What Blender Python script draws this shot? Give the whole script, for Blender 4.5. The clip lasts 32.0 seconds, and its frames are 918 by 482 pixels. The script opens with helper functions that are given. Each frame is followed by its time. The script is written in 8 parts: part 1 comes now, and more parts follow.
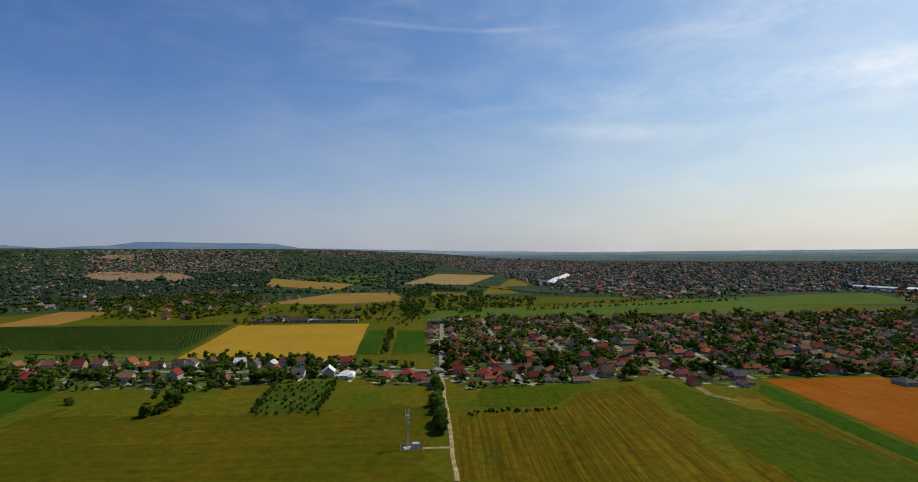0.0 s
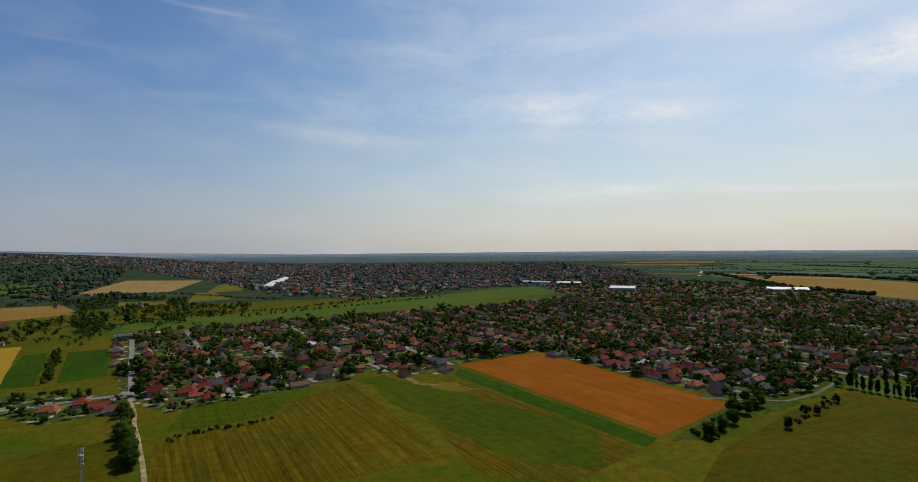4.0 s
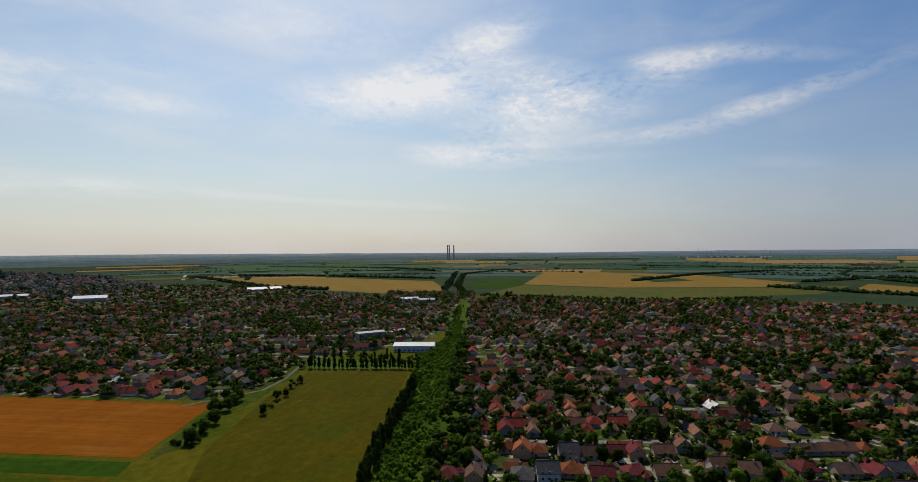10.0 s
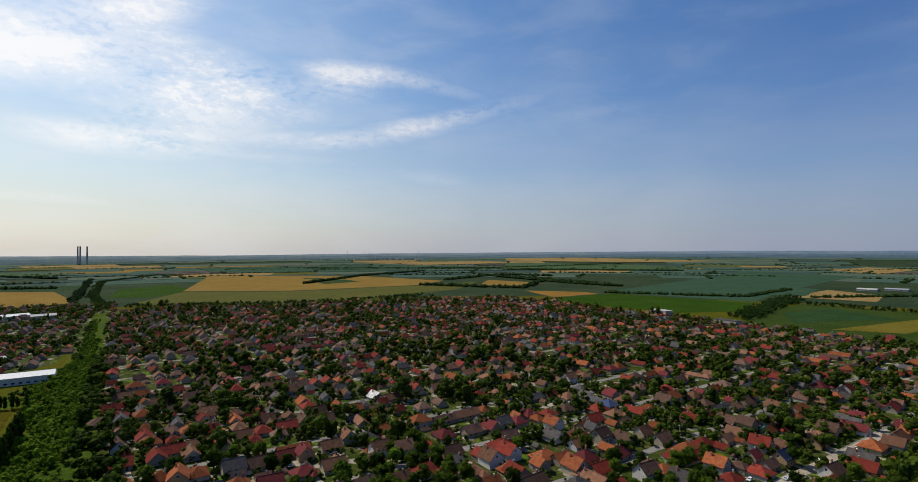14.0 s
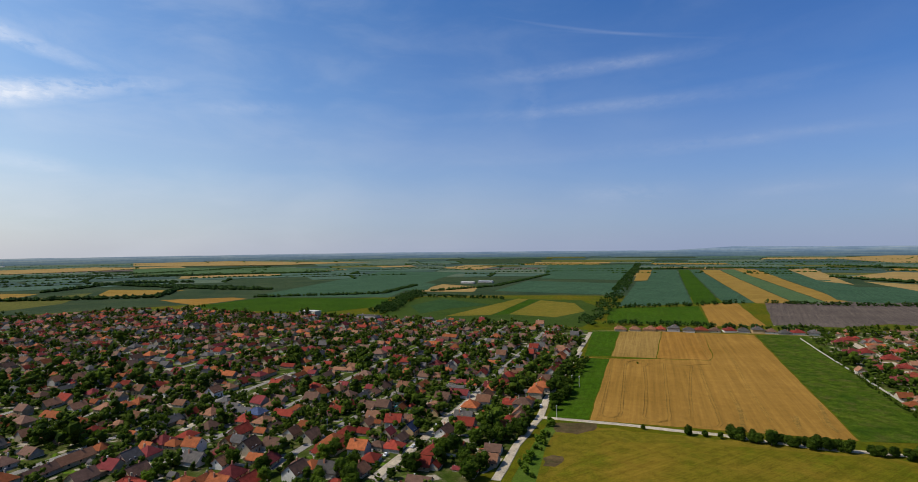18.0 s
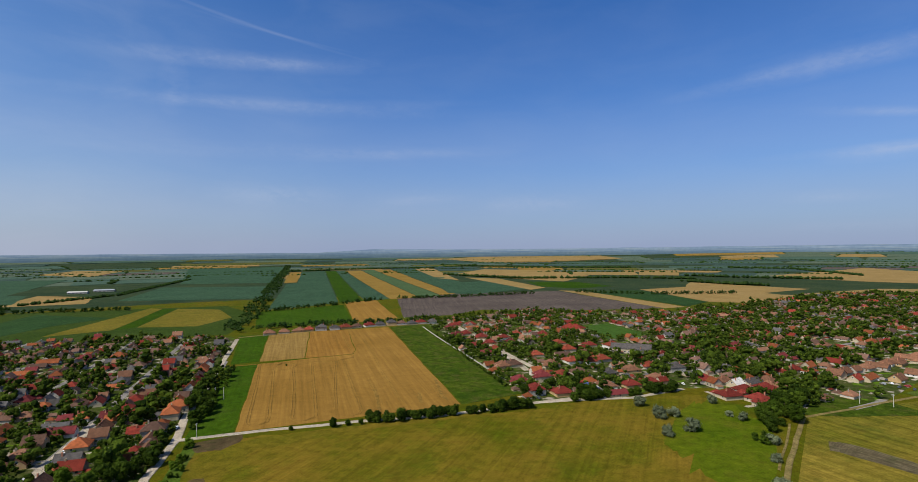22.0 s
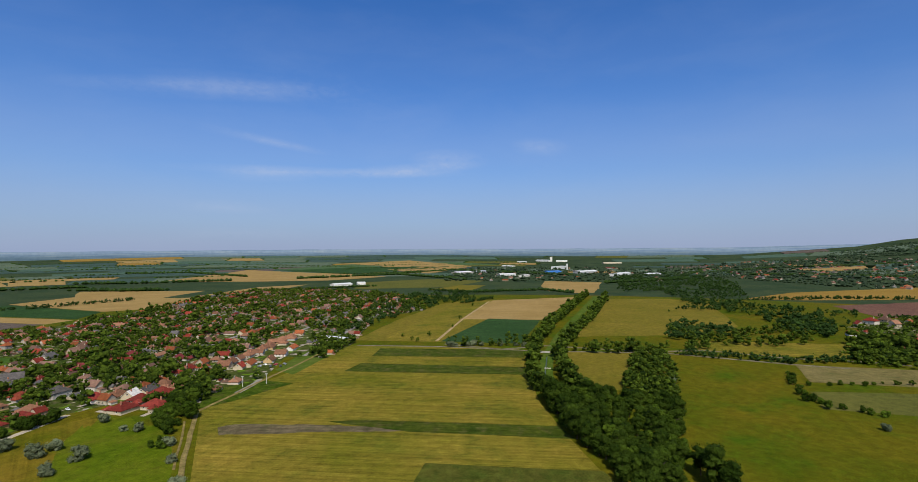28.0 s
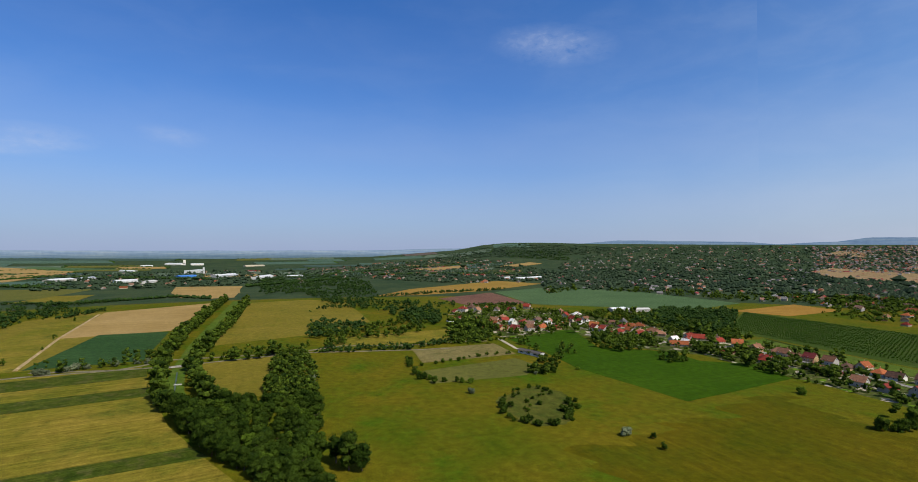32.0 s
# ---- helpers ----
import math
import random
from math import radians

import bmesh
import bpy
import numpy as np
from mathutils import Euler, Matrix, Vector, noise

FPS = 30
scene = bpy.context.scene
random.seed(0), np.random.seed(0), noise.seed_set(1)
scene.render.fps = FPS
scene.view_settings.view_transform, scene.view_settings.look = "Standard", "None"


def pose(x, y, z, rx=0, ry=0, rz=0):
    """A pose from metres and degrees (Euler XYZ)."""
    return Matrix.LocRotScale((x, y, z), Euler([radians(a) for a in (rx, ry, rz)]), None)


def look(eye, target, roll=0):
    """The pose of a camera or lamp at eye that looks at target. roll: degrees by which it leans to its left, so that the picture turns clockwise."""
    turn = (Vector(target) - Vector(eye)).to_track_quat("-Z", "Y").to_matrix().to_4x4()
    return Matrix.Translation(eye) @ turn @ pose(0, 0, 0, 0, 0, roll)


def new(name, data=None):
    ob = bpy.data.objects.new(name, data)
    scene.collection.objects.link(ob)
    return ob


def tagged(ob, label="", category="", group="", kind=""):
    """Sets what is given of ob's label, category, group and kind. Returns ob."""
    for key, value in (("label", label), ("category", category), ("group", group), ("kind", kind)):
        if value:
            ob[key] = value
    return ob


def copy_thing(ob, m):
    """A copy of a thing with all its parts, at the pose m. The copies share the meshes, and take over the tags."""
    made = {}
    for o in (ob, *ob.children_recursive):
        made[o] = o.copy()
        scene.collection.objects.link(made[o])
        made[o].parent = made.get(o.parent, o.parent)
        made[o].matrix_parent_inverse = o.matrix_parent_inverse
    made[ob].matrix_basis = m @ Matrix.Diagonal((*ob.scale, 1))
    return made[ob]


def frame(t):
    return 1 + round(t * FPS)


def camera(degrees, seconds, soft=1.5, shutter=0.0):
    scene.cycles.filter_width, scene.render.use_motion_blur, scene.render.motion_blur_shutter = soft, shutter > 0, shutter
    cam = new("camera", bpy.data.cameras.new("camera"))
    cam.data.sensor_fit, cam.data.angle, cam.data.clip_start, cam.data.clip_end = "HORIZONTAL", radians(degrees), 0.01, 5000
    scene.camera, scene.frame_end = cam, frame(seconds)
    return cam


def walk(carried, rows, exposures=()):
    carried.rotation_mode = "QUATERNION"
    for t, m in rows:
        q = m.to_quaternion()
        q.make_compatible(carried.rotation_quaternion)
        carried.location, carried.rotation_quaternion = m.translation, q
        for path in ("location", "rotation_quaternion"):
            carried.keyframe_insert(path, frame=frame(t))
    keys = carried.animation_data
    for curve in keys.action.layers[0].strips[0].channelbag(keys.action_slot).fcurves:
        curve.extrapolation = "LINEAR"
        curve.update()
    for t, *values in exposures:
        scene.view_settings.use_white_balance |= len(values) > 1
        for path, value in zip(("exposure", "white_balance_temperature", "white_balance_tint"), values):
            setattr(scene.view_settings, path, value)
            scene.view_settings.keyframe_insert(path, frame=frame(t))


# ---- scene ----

# ---------------------------------------------------------------- camera: it turns on the spot, high over the meadow
cam = camera(82.86, 32.0, 0.5)
walk(cam, [(t, pose(0, 0, 110.0, 90 + pitch, roll, yaw)) for t, yaw, pitch, roll in [
    (0, -0.00, 1.14, 0.56), (1, -8.26, 1.13, 0.52), (2, -15.38, 1.12, 0.51), (3, -23.04, 1.11, 0.50),
    (3.5, -26.62, 1.11, 0.50), (5.5, -41.74, 1.08, 0.59), (6, -46.20, 1.07, 0.62), (7, -55.18, 1.06, 0.64),
    (8, -64.17, 1.04, 0.60), (9, -73.52, 1.01, 0.56), (10, -82.86, 1.00, 0.49), (11, -91.63, 1.01, 0.38),
    (12, -100.36, 1.02, 0.30), (13, -109.31, 1.05, 0.29), (14, -117.85, 1.07, 0.31), (14.5, -122.19, 1.08, 0.33),
    (16.5, -141.02, 1.08, 0.77), (17, -145.72, 1.07, 0.78), (18, -155.01, 1.02, 0.73), (19, -164.38, 0.98, 0.67),
    (20, -173.63, 0.93, 0.65), (21, -182.77, 0.89, 0.63), (22, -192.17, 0.85, 0.57), (23, -202.09, 0.83, 0.51),
    (24, -211.95, 0.83, 0.44), (25, -222.04, 0.85, 0.37), (25.5, -226.93, 0.87, 0.34), (27.5, -247.06, 0.91, 0.32),
    (28, -252.13, 0.91, 0.29), (29, -261.85, 0.94, 0.22), (30, -271.46, 1.00, 0.13), (31, -281.11, 1.06, 0.04),
    (32, -289.98, 1.09, -0.03),
]], [(0, -0.28), (3, -0.46), (6, -0.62), (9, -0.6), (12, -0.46), (14.5, -0.28), (18, -0.03), (21, 0.0), (24, 0.0), (28, 0.06), (32, 0.16)])

# ---------------------------------------------------------------- sun, sky, exposure
SUN_AZ, SUN_EL = -64.0, 50.0      # degrees; azimuth counted as the camera's yaw


def toward(az, el):
    a, e = radians(az), radians(el)
    return Vector((-math.sin(a) * math.cos(e), math.cos(a) * math.cos(e), math.sin(e)))


sun_lamp = bpy.data.lights.new("sun", "SUN")
sun_lamp.energy, sun_lamp.angle, sun_lamp.color = 5.0, radians(0.6), (1.0, 0.95, 0.86)
sun = new("sun", sun_lamp)
sun.matrix_world = look(toward(SUN_AZ, SUN_EL) * 900, (0, 0, 0))

world = bpy.data.worlds.new("sky")
scene.world = world
world.use_nodes = True
wn, wl = world.node_tree.nodes, world.node_tree.links
wn.clear()


def wnode(kind, **kw):
    n = wn.new(kind)
    for k, v in kw.items():
        n.inputs[k.replace("_", " ")].default_value = v
    return n


def wmath(op, a, b=None, clamp=False):
    n = wn.new("ShaderNodeMath")
    n.operation, n.use_clamp = op, clamp
    for i, v in enumerate((a, b)):
        if v is None:
            continue
        if isinstance(v, (int, float)):
            n.inputs[i].default_value = v
        else:
            wl.new(v, n.inputs[i])
    return n.outputs[0]


def wmix(fac, a, b):
    n = wn.new("ShaderNodeMix")
    n.data_type = "RGBA"
    for i, v in ((0, fac), (6, a), (7, b)):
        if isinstance(v, tuple):
            n.inputs[i].default_value = (*v, 1)
        elif isinstance(v, (int, float)):
            n.inputs[i].default_value = v
        else:
            wl.new(v, n.inputs[i])
    return n.outputs[2]


sky = wn.new("ShaderNodeTexSky")
sky.sky_type, sky.sun_disc = "NISHITA", False
sky.sun_elevation, sky.sun_rotation = radians(SUN_EL), radians(-SUN_AZ)
sky.altitude, sky.air_density, sky.dust_density, sky.ozone_density = 100, 1.0, 1.2, 3.0
way = wn.new("ShaderNodeTexCoord").outputs["Generated"]
split = wn.new("ShaderNodeSeparateXYZ")
wl.new(way, split.inputs[0])
up = split.outputs[2]


def sky_ramp(value, stops):
    n = wn.new("ShaderNodeValToRGB")
    n.color_ramp.interpolation = "EASE"
    while len(n.color_ramp.elements) < len(stops):
        n.color_ramp.elements.new(0.5)
    for e, (p, v) in zip(n.color_ramp.elements, stops):
        e.position, e.color = p, (v, v, v, 1)
    wl.new(value, n.inputs[0])
    return n.outputs[0]


def facing(az, el):
    """Cosine between the sky's direction and the one given."""
    n = wn.new("ShaderNodeVectorMath")
    n.operation = "DOT_PRODUCT"
    wl.new(way, n.inputs[0])
    n.inputs[1].default_value = toward(az, el)
    return n.outputs["Value"]


# cirrus streaks: degrees to the right of north, height, half width, half height, slant, strength, raggedness
CLOUDS_NORTH = [
    (-6.9, 18.3, 3.4, 0.16, 1, 0.16, 0), (-2.9, 23.4, 7.9, 0.21, -3, 0.34, 0), (5.0, 15.3, 3.8, 0.36, 2, 0.14, 0.3), (6.3, 23.1, 3.8, 0.16, 0, 0.22, 0),
    (15.9, 12.4, 9.6, 0.62, -5, 0.18, 0.4), (24.2, 14.9, 10.0, 1.3, -1, 0.24, 0.4), (29.8, 12.3, 12.0, 0.78, 0, 0.18, 0.4), (31.9, 21.2, 9.3, 1.05, 3, 0.22, 0.4),
    (35.3, 21.3, 11.4, 1.6, 4, 0.15, 0.4), (37.5, 15.4, 9.9, 0.98, -4, 0.26, 0.4), (39.7, 15.4, 8.1, 0.99, 5, 0.2, 0.4), (41.8, 13.8, 3.1, 0.49, -2, 0.38, 0.4),
    (46.0, 6.0, 8.8, 0.82, 0, 0.5, 0.4), (46.1, 13.8, 14.2, 0.55, -1, 0.2, 0.4),
]
CLOUDS_EAST = [
    (49.5, 16.4, 9.1, 2.0, 3, 0.25, 0.4), (51.7, 14.0, 6.3, 0.89, 0, 0.3, 0.4), (55.8, 12.3, 15.3, 1.66, 1, 0.18, 0.4), (64.9, 23.1, 10.0, 2.18, -1, 0.32, 0.4),
    (66.5, 5.4, 12.9, 0.31, -3, 0.3, 0.4), (67.6, 22.0, 9.0, 1.85, -3, 0.3, 0.4), (74.4, 16.4, 7.6, 2.02, 4, 1.1, 0.45), (79.6, 5.0, 4.8, 0.41, -3, 0.22, 0.4),
    (80.5, 18.1, 7.1, 1.88, 13, 1.0, 0.45), (85.1, 21.9, 5.8, 1.46, 16, 0.75, 0.45), (85.3, 10.5, 5.8, 1.13, -1, 1.1, 0.5), (85.8, 22.2, 4.3, 0.96, 8, 0.35, 0.4),
    (88.5, 15.4, 5.1, 0.96, -7, 0.45, 0.9), (89.2, 13.2, 6.4, 1.59, -8, 0.55, 0.9),
]
CLOUDS_SOUTH_EAST = [
    (94.0, 16.5, 6.2, 2.11, -11, 0.75, 0.9), (94.2, 9.9, 8.0, 0.37, -2, 0.28, 0.5), (102.6, 11.8, 4.3, 0.64, 4, 0.42, 1), (104.7, 17.4, 3.1, 1.21, -3, 0.6, 0.8),
    (107.7, 18.6, 5.1, 0.8, -3, 0.95, 0.5), (111.3, 12.9, 6.8, 0.81, 11, 0.7, 0.7), (114.7, 17.7, 4.4, 0.5, -13, 0.42, 0.6), (115.5, 8.0, 2.8, 0.59, -6, 0.32, 0.4),
    (118.3, 14.7, 5.4, 0.64, 10, 0.45, 0.6), (133.3, 14.6, 3.6, 0.52, 4, 0.2, 0.5), (163.4, 15.6, 0.9, 1.76, -4, 0.16, 0.4), (166.6, 18.6, 6.5, 0.57, 3, 0.17, 0.4),
    (170.9, 22.0, 7.4, 0.12, -11, 0.3, 0), (171.6, 14.9, 14.4, 0.47, 2, 0.18, 0.4),
]
CLOUDS_SOUTH = [
    (172.3, 5.6, 4.7, 0.83, -3, 0.18, 0.6), (172.8, 5.8, 4.4, 0.61, 3, 0.17, 0.5), (173.1, 18.9, 9.9, 0.65, 2, 0.15, 0.4), (173.5, 21.5, 4.8, 0.11, -8, 0.22, 0),
    (175.0, 18.8, 5.1, 0.42, 0, 0.14, 0.4), (175.7, 10.0, 13.1, 0.45, 1, 0.15, 0.4), (178.9, 14.6, 12.5, 0.48, 0, 0.15, 0.4), (179.8, 10.5, 11.6, 0.46, 0, 0.15, 0.4),
    (185.8, 10.3, 6.5, 0.41, 4, 0.12, 0.4), (187.3, 5.0, 5.0, 1.03, 5, 0.12, 0.4), (188.7, 5.4, 3.2, 0.37, 3, 0.15, 0.5), (200.3, 4.9, 3.3, 0.6, 2, 0.17, 0.6),
    (200.6, 4.8, 3.9, 0.83, 0, 0.2, 0.6), (222.5, 15.7, 6.1, 0.48, 7, 0.18, 0.4),
]
CLOUDS_WEST = [
    (227.6, 4.4, 3.2, 0.45, -1, 0.2, 0.5), (229.0, 15.8, 7.7, 0.64, 5, 0.22, 0.4), (229.8, 1.7, 4.0, 0.4, -1, 0.16, 0.5), (231.5, 16.4, 6.9, 0.83, 1, 0.16, 0.4),
    (232.1, 11.2, 3.8, 0.31, -10, 0.28, 0.4), (232.2, 7.9, 3.5, 0.59, 2, 0.3, 0.4), (232.9, 11.0, 4.8, 0.27, -7, 0.16, 0.4), (235.8, 8.2, 8.5, 0.37, 0, 0.36, 0.4),
    (240.3, 16.1, 7.6, 1.8, -13, 0.12, 0.3), (244.3, 8.3, 5.6, 0.34, 0, 0.26, 0.4), (246.2, 8.6, 5.4, 0.46, 4, 0.42, 0.5), (251.1, 9.8, 2.7, 0.71, 0, 0.42, 0.6),
    (261.1, 11.0, 2.0, 0.63, -3, 0.24, 0.6), (300.4, 21.4, 4.2, 1.29, -5, 0.42, 0.7),
]


def wtexture(scale, detail, vec, rough=0.55, distortion=0.0):
    n = wnode("ShaderNodeTexNoise", Scale=scale, Detail=detail, Roughness=rough, Distortion=distortion)
    wl.new(vec, n.inputs["Vector"])
    return n.outputs["Fac"]


# the sky's direction as degrees to the right of north (from -40 on) and height in degrees
bearing = wmath("MULTIPLY", wmath("ARCTAN2", split.outputs[0], split.outputs[1]), 57.2958)
bearing = wmath("ADD", bearing, wmath("MULTIPLY", wmath("LESS_THAN", bearing, -40.0), 360.0))
elev = wmath("MULTIPLY", wmath("ARCSINE", up), 57.2958)
dome = wn.new("ShaderNodeCombineXYZ")
wl.new(bearing, dome.inputs[0])
wl.new(elev, dome.inputs[1])
drawn = wn.new("ShaderNodeMapping")
drawn.inputs["Scale"].default_value = (0.045, 0.13, 1.0)
wl.new(dome.outputs[0], drawn.inputs["Vector"])
wisp = wtexture(2.0, 7, drawn.outputs[0], 0.58, 0.35)
cells = wn.new("ShaderNodeMapping")
cells.inputs["Scale"].default_value = (0.5, 0.95, 1.0)
wl.new(dome.outputs[0], cells.inputs["Vector"])
puff = wtexture(1.9, 6, cells.outputs[0], 0.62, 0.4)
ripple = wmath("ADD", wmath("MULTIPLY", wisp, 0.6), wmath("MULTIPLY", puff, 0.4))


def cloud(right, el, wide, high, slant, strength):
    """How much of one cirrus streak covers the sky's direction: soft towards its rim."""
    m, q = wn.new("ShaderNodeMapping"), wn.new("ShaderNodeTexGradient")
    m.vector_type, q.gradient_type = "TEXTURE", "SPHERICAL"
    m.inputs["Location"].default_value = (right, el, 0)
    m.inputs["Rotation"].default_value = (0, 0, radians(slant))
    m.inputs["Scale"].default_value = (wide * 1.75, high * 1.75, 1)
    wl.new(dome.outputs[0], m.inputs["Vector"])
    wl.new(m.outputs[0], q.inputs["Vector"])
    return wmath("MULTIPLY", q.outputs["Fac"], strength * 0.9)


soft = ragged_part = 0.0
for right, el, wide, high, slant, strength, rag in CLOUDS_NORTH + CLOUDS_EAST + CLOUDS_SOUTH_EAST + CLOUDS_SOUTH + CLOUDS_WEST:
    one = cloud(right, el, wide, high, slant, strength)
    if rag < 1:
        soft = wmath("ADD", one if rag == 0 else wmath("MULTIPLY", one, 1.0 - rag), soft)
    if rag > 0:
        ragged_part = wmath("ADD", wmath("MULTIPLY", one, rag), ragged_part)
torn = wmath("MULTIPLY", ragged_part, sky_ramp(ripple, [(0.37, 0.0), (0.49, 0.5), (0.60, 1.0)]))
cover = wmath("ADD", wmath("MULTIPLY", soft, sky_ramp(wisp, [(0.3, 0.4), (0.7, 0.85)])), wmath("MULTIPLY", torn, 2.0))
cover = wmath("MINIMUM", cover, 1.0)

near_sun = sky_ramp(wmath("ADD", wmath("MULTIPLY", facing(SUN_AZ + 4, 14.0), 0.5), 0.5), [(0.0, 0.0), (0.25, 0.0), (0.36, 0.07), (0.5, 0.18), (0.62, 0.33), (0.71, 0.45), (1.0, 1.0)])
haze_band = sky_ramp(up, [(0.0, 0.80), (0.06, 0.66), (0.16, 0.36), (0.30, 0.10), (0.5, 0.0)])
gloom = wn.new("ShaderNodeHueSaturation")
gloom.inputs["Saturation"].default_value = 1.2
wl.new(sky.outputs[0], gloom.inputs["Color"])
blue = wn.new("ShaderNodeMix")
blue.data_type, blue.blend_type = "RGBA", "MULTIPLY"
blue.inputs[0].default_value = 1.0
wl.new(gloom.outputs[0], blue.inputs[6])
wl.new(wmix(near_sun, (0.53, 0.95, 1.42), (1.93, 1.88, 1.66)), blue.inputs[7])
veil = wmath("MULTIPLY", sky_ramp(wisp, [(0.36, 0.0), (0.75, 1.0)]), wmath("ADD", wmath("MULTIPLY", near_sun, 0.26), 0.04), True)
haze_colour = wmix(near_sun, (3.9, 4.52, 6.6), (9.0, 8.8, 8.6))
clear = wmix(haze_band, blue.outputs[2], haze_colour)
veiled = wmix(veil, clear, wmix(near_sun, (5.2, 6.0, 7.6), (11.5, 11.8, 12.2)))
clouded = wmix(wmath("MULTIPLY", cover, wmath("ADD", wmath("MULTIPLY", near_sun, 0.22), 0.64)), veiled, wmix(near_sun, (5.6, 6.3, 8.0), (14.2, 14.1, 14.1)))
back = wn.new("ShaderNodeBackground")
back.inputs["Strength"].default_value = 0.088
wl.new(clouded, back.inputs["Color"])
wl.new(back.outputs[0], wn.new("ShaderNodeOutputWorld").inputs[0])

# ---------------------------------------------------------------- materials
def material(name, rough=0.9, spec=0.2):
    m = bpy.data.materials.new(name)
    m.use_nodes = True
    b = m.node_tree.nodes["Principled BSDF"]
    b.inputs["Roughness"].default_value, b.inputs["Specular IOR Level"].default_value = rough, spec
    return m, m.node_tree.nodes, m.node_tree.links, b


def noise_out(n, l, vec, scale, detail=4, rough=0.6):
    t = n.new("ShaderNodeTexNoise")
    t.inputs["Scale"].default_value, t.inputs["Detail"].default_value, t.inputs["Roughness"].default_value = scale, detail, rough
    l.new(vec, t.inputs["Vector"])
    return t.outputs["Fac"]


def ramp_out(n, l, fac, stops):
    r = n.new("ShaderNodeValToRGB")
    while len(r.color_ramp.elements) < len(stops):
        r.color_ramp.elements.new(0.5)
    for e, (p, c) in zip(r.color_ramp.elements, stops):
        e.position, e.color = p, (*c, 1)
    l.new(fac, r.inputs[0])
    return r.outputs[0]


def mix_out(n, l, fac, a, b, how="MIX"):
    x = n.new("ShaderNodeMix")
    x.data_type, x.blend_type = "RGBA", how
    for i, v in ((0, fac), (6, a), (7, b)):
        if isinstance(v, tuple):
            x.inputs[i].default_value = (*v, 1)
        elif isinstance(v, (int, float)):
            x.inputs[i].default_value = v
        else:
            l.new(v, x.inputs[i])
    return x.outputs[2]


def shade(c, k):
    return tuple(v * k for v in c)


def land(name, low, high, patch=0.012, grain=1.3, patches=None, line=None, bump=0.5, rough_look=0.40, yards=()):
    """A field or meadow: soft patches tens of metres wide, tufts of a few metres, fine grain, optional drilling lines (spacing, turn, depth)."""
    m, n, l, b = material(name, 1.0, 0.02)
    low, high, patches = shade(low, 0.80), shade(high, 0.80), shade(patches, 0.80) if patches else None
    pos = n.new("ShaderNodeNewGeometry").outputs["Position"]
    big = noise_out(n, l, pos, patch, 8, 0.66)
    col = ramp_out(n, l, big, [(0.34, low), (0.66, high)])
    if patches:
        spot = noise_out(n, l, pos, patch * 2.3, 9, 0.68)
        col = mix_out(n, l, ramp_out(n, l, spot, [(0.50, (0, 0, 0)), (0.70, (0.8, 0.8, 0.8))]), col, patches)
    for q, yard in enumerate(yards):  # lawns, paved yards
        shift = n.new("ShaderNodeMapping")
        shift.inputs["Location"].default_value = (37.0 * (q + 1), 11.0 * q, 0)
        l.new(pos, shift.inputs["Vector"])
        col = mix_out(n, l, ramp_out(n, l, noise_out(n, l, shift.outputs[0], 0.085, 2, 0.5), [(0.595, (0, 0, 0)), (0.63, (1, 1, 1))]), col, yard)
    fine = noise_out(n, l, pos, grain, 4, 0.7)
    k = rough_look
    col = mix_out(n, l, 1.0, col, ramp_out(n, l, fine, [(0.3, shade((1, 1, 1), 1 - k)), (0.7, tuple(1 + k * v for v in (1, 0.95, 0.8)))]), "MULTIPLY")
    tuft = noise_out(n, l, pos, 0.16, 6, 0.72)
    col = mix_out(n, l, 1.0, col, ramp_out(n, l, tuft, [(0.30, shade((1, 1, 1), 1 - k * 0.8)), (0.70, tuple(1 + k * 0.7 * v for v in (1, 0.97, 0.9)))]), "MULTIPLY")
    if line:
        gap, turn, depth = line
        mp = n.new("ShaderNodeMapping")
        mp.inputs["Rotation"].default_value = (0, 0, radians(turn))
        l.new(pos, mp.inputs["Vector"])
        mp2 = n.new("ShaderNodeMapping")
        mp2.inputs["Scale"].default_value = (1.0, 0.02, 1.0)
        l.new(mp.outputs[0], mp2.inputs["Vector"])
        # uneven lines: noise drawn out along the rows
        rows = noise_out(n, l, mp2.outputs[0], 2.2 / gap, 3, 0.75)
        d = depth * 1.5
        col = mix_out(n, l, 1.0, col, ramp_out(n, l, rows, [(0.35, shade((1, 1, 1), 1 - d)), (0.65, shade((1, 1, 1), 1 + d * 0.6))]), "MULTIPLY")
    l.new(col, b.inputs["Base Color"])
    bp = n.new("ShaderNodeBump")
    bp.inputs["Strength"].default_value, bp.inputs["Distance"].default_value = bump, 0.3
    l.new(fine, bp.inputs["Height"])
    l.new(bp.outputs[0], b.inputs["Normal"])
    return m


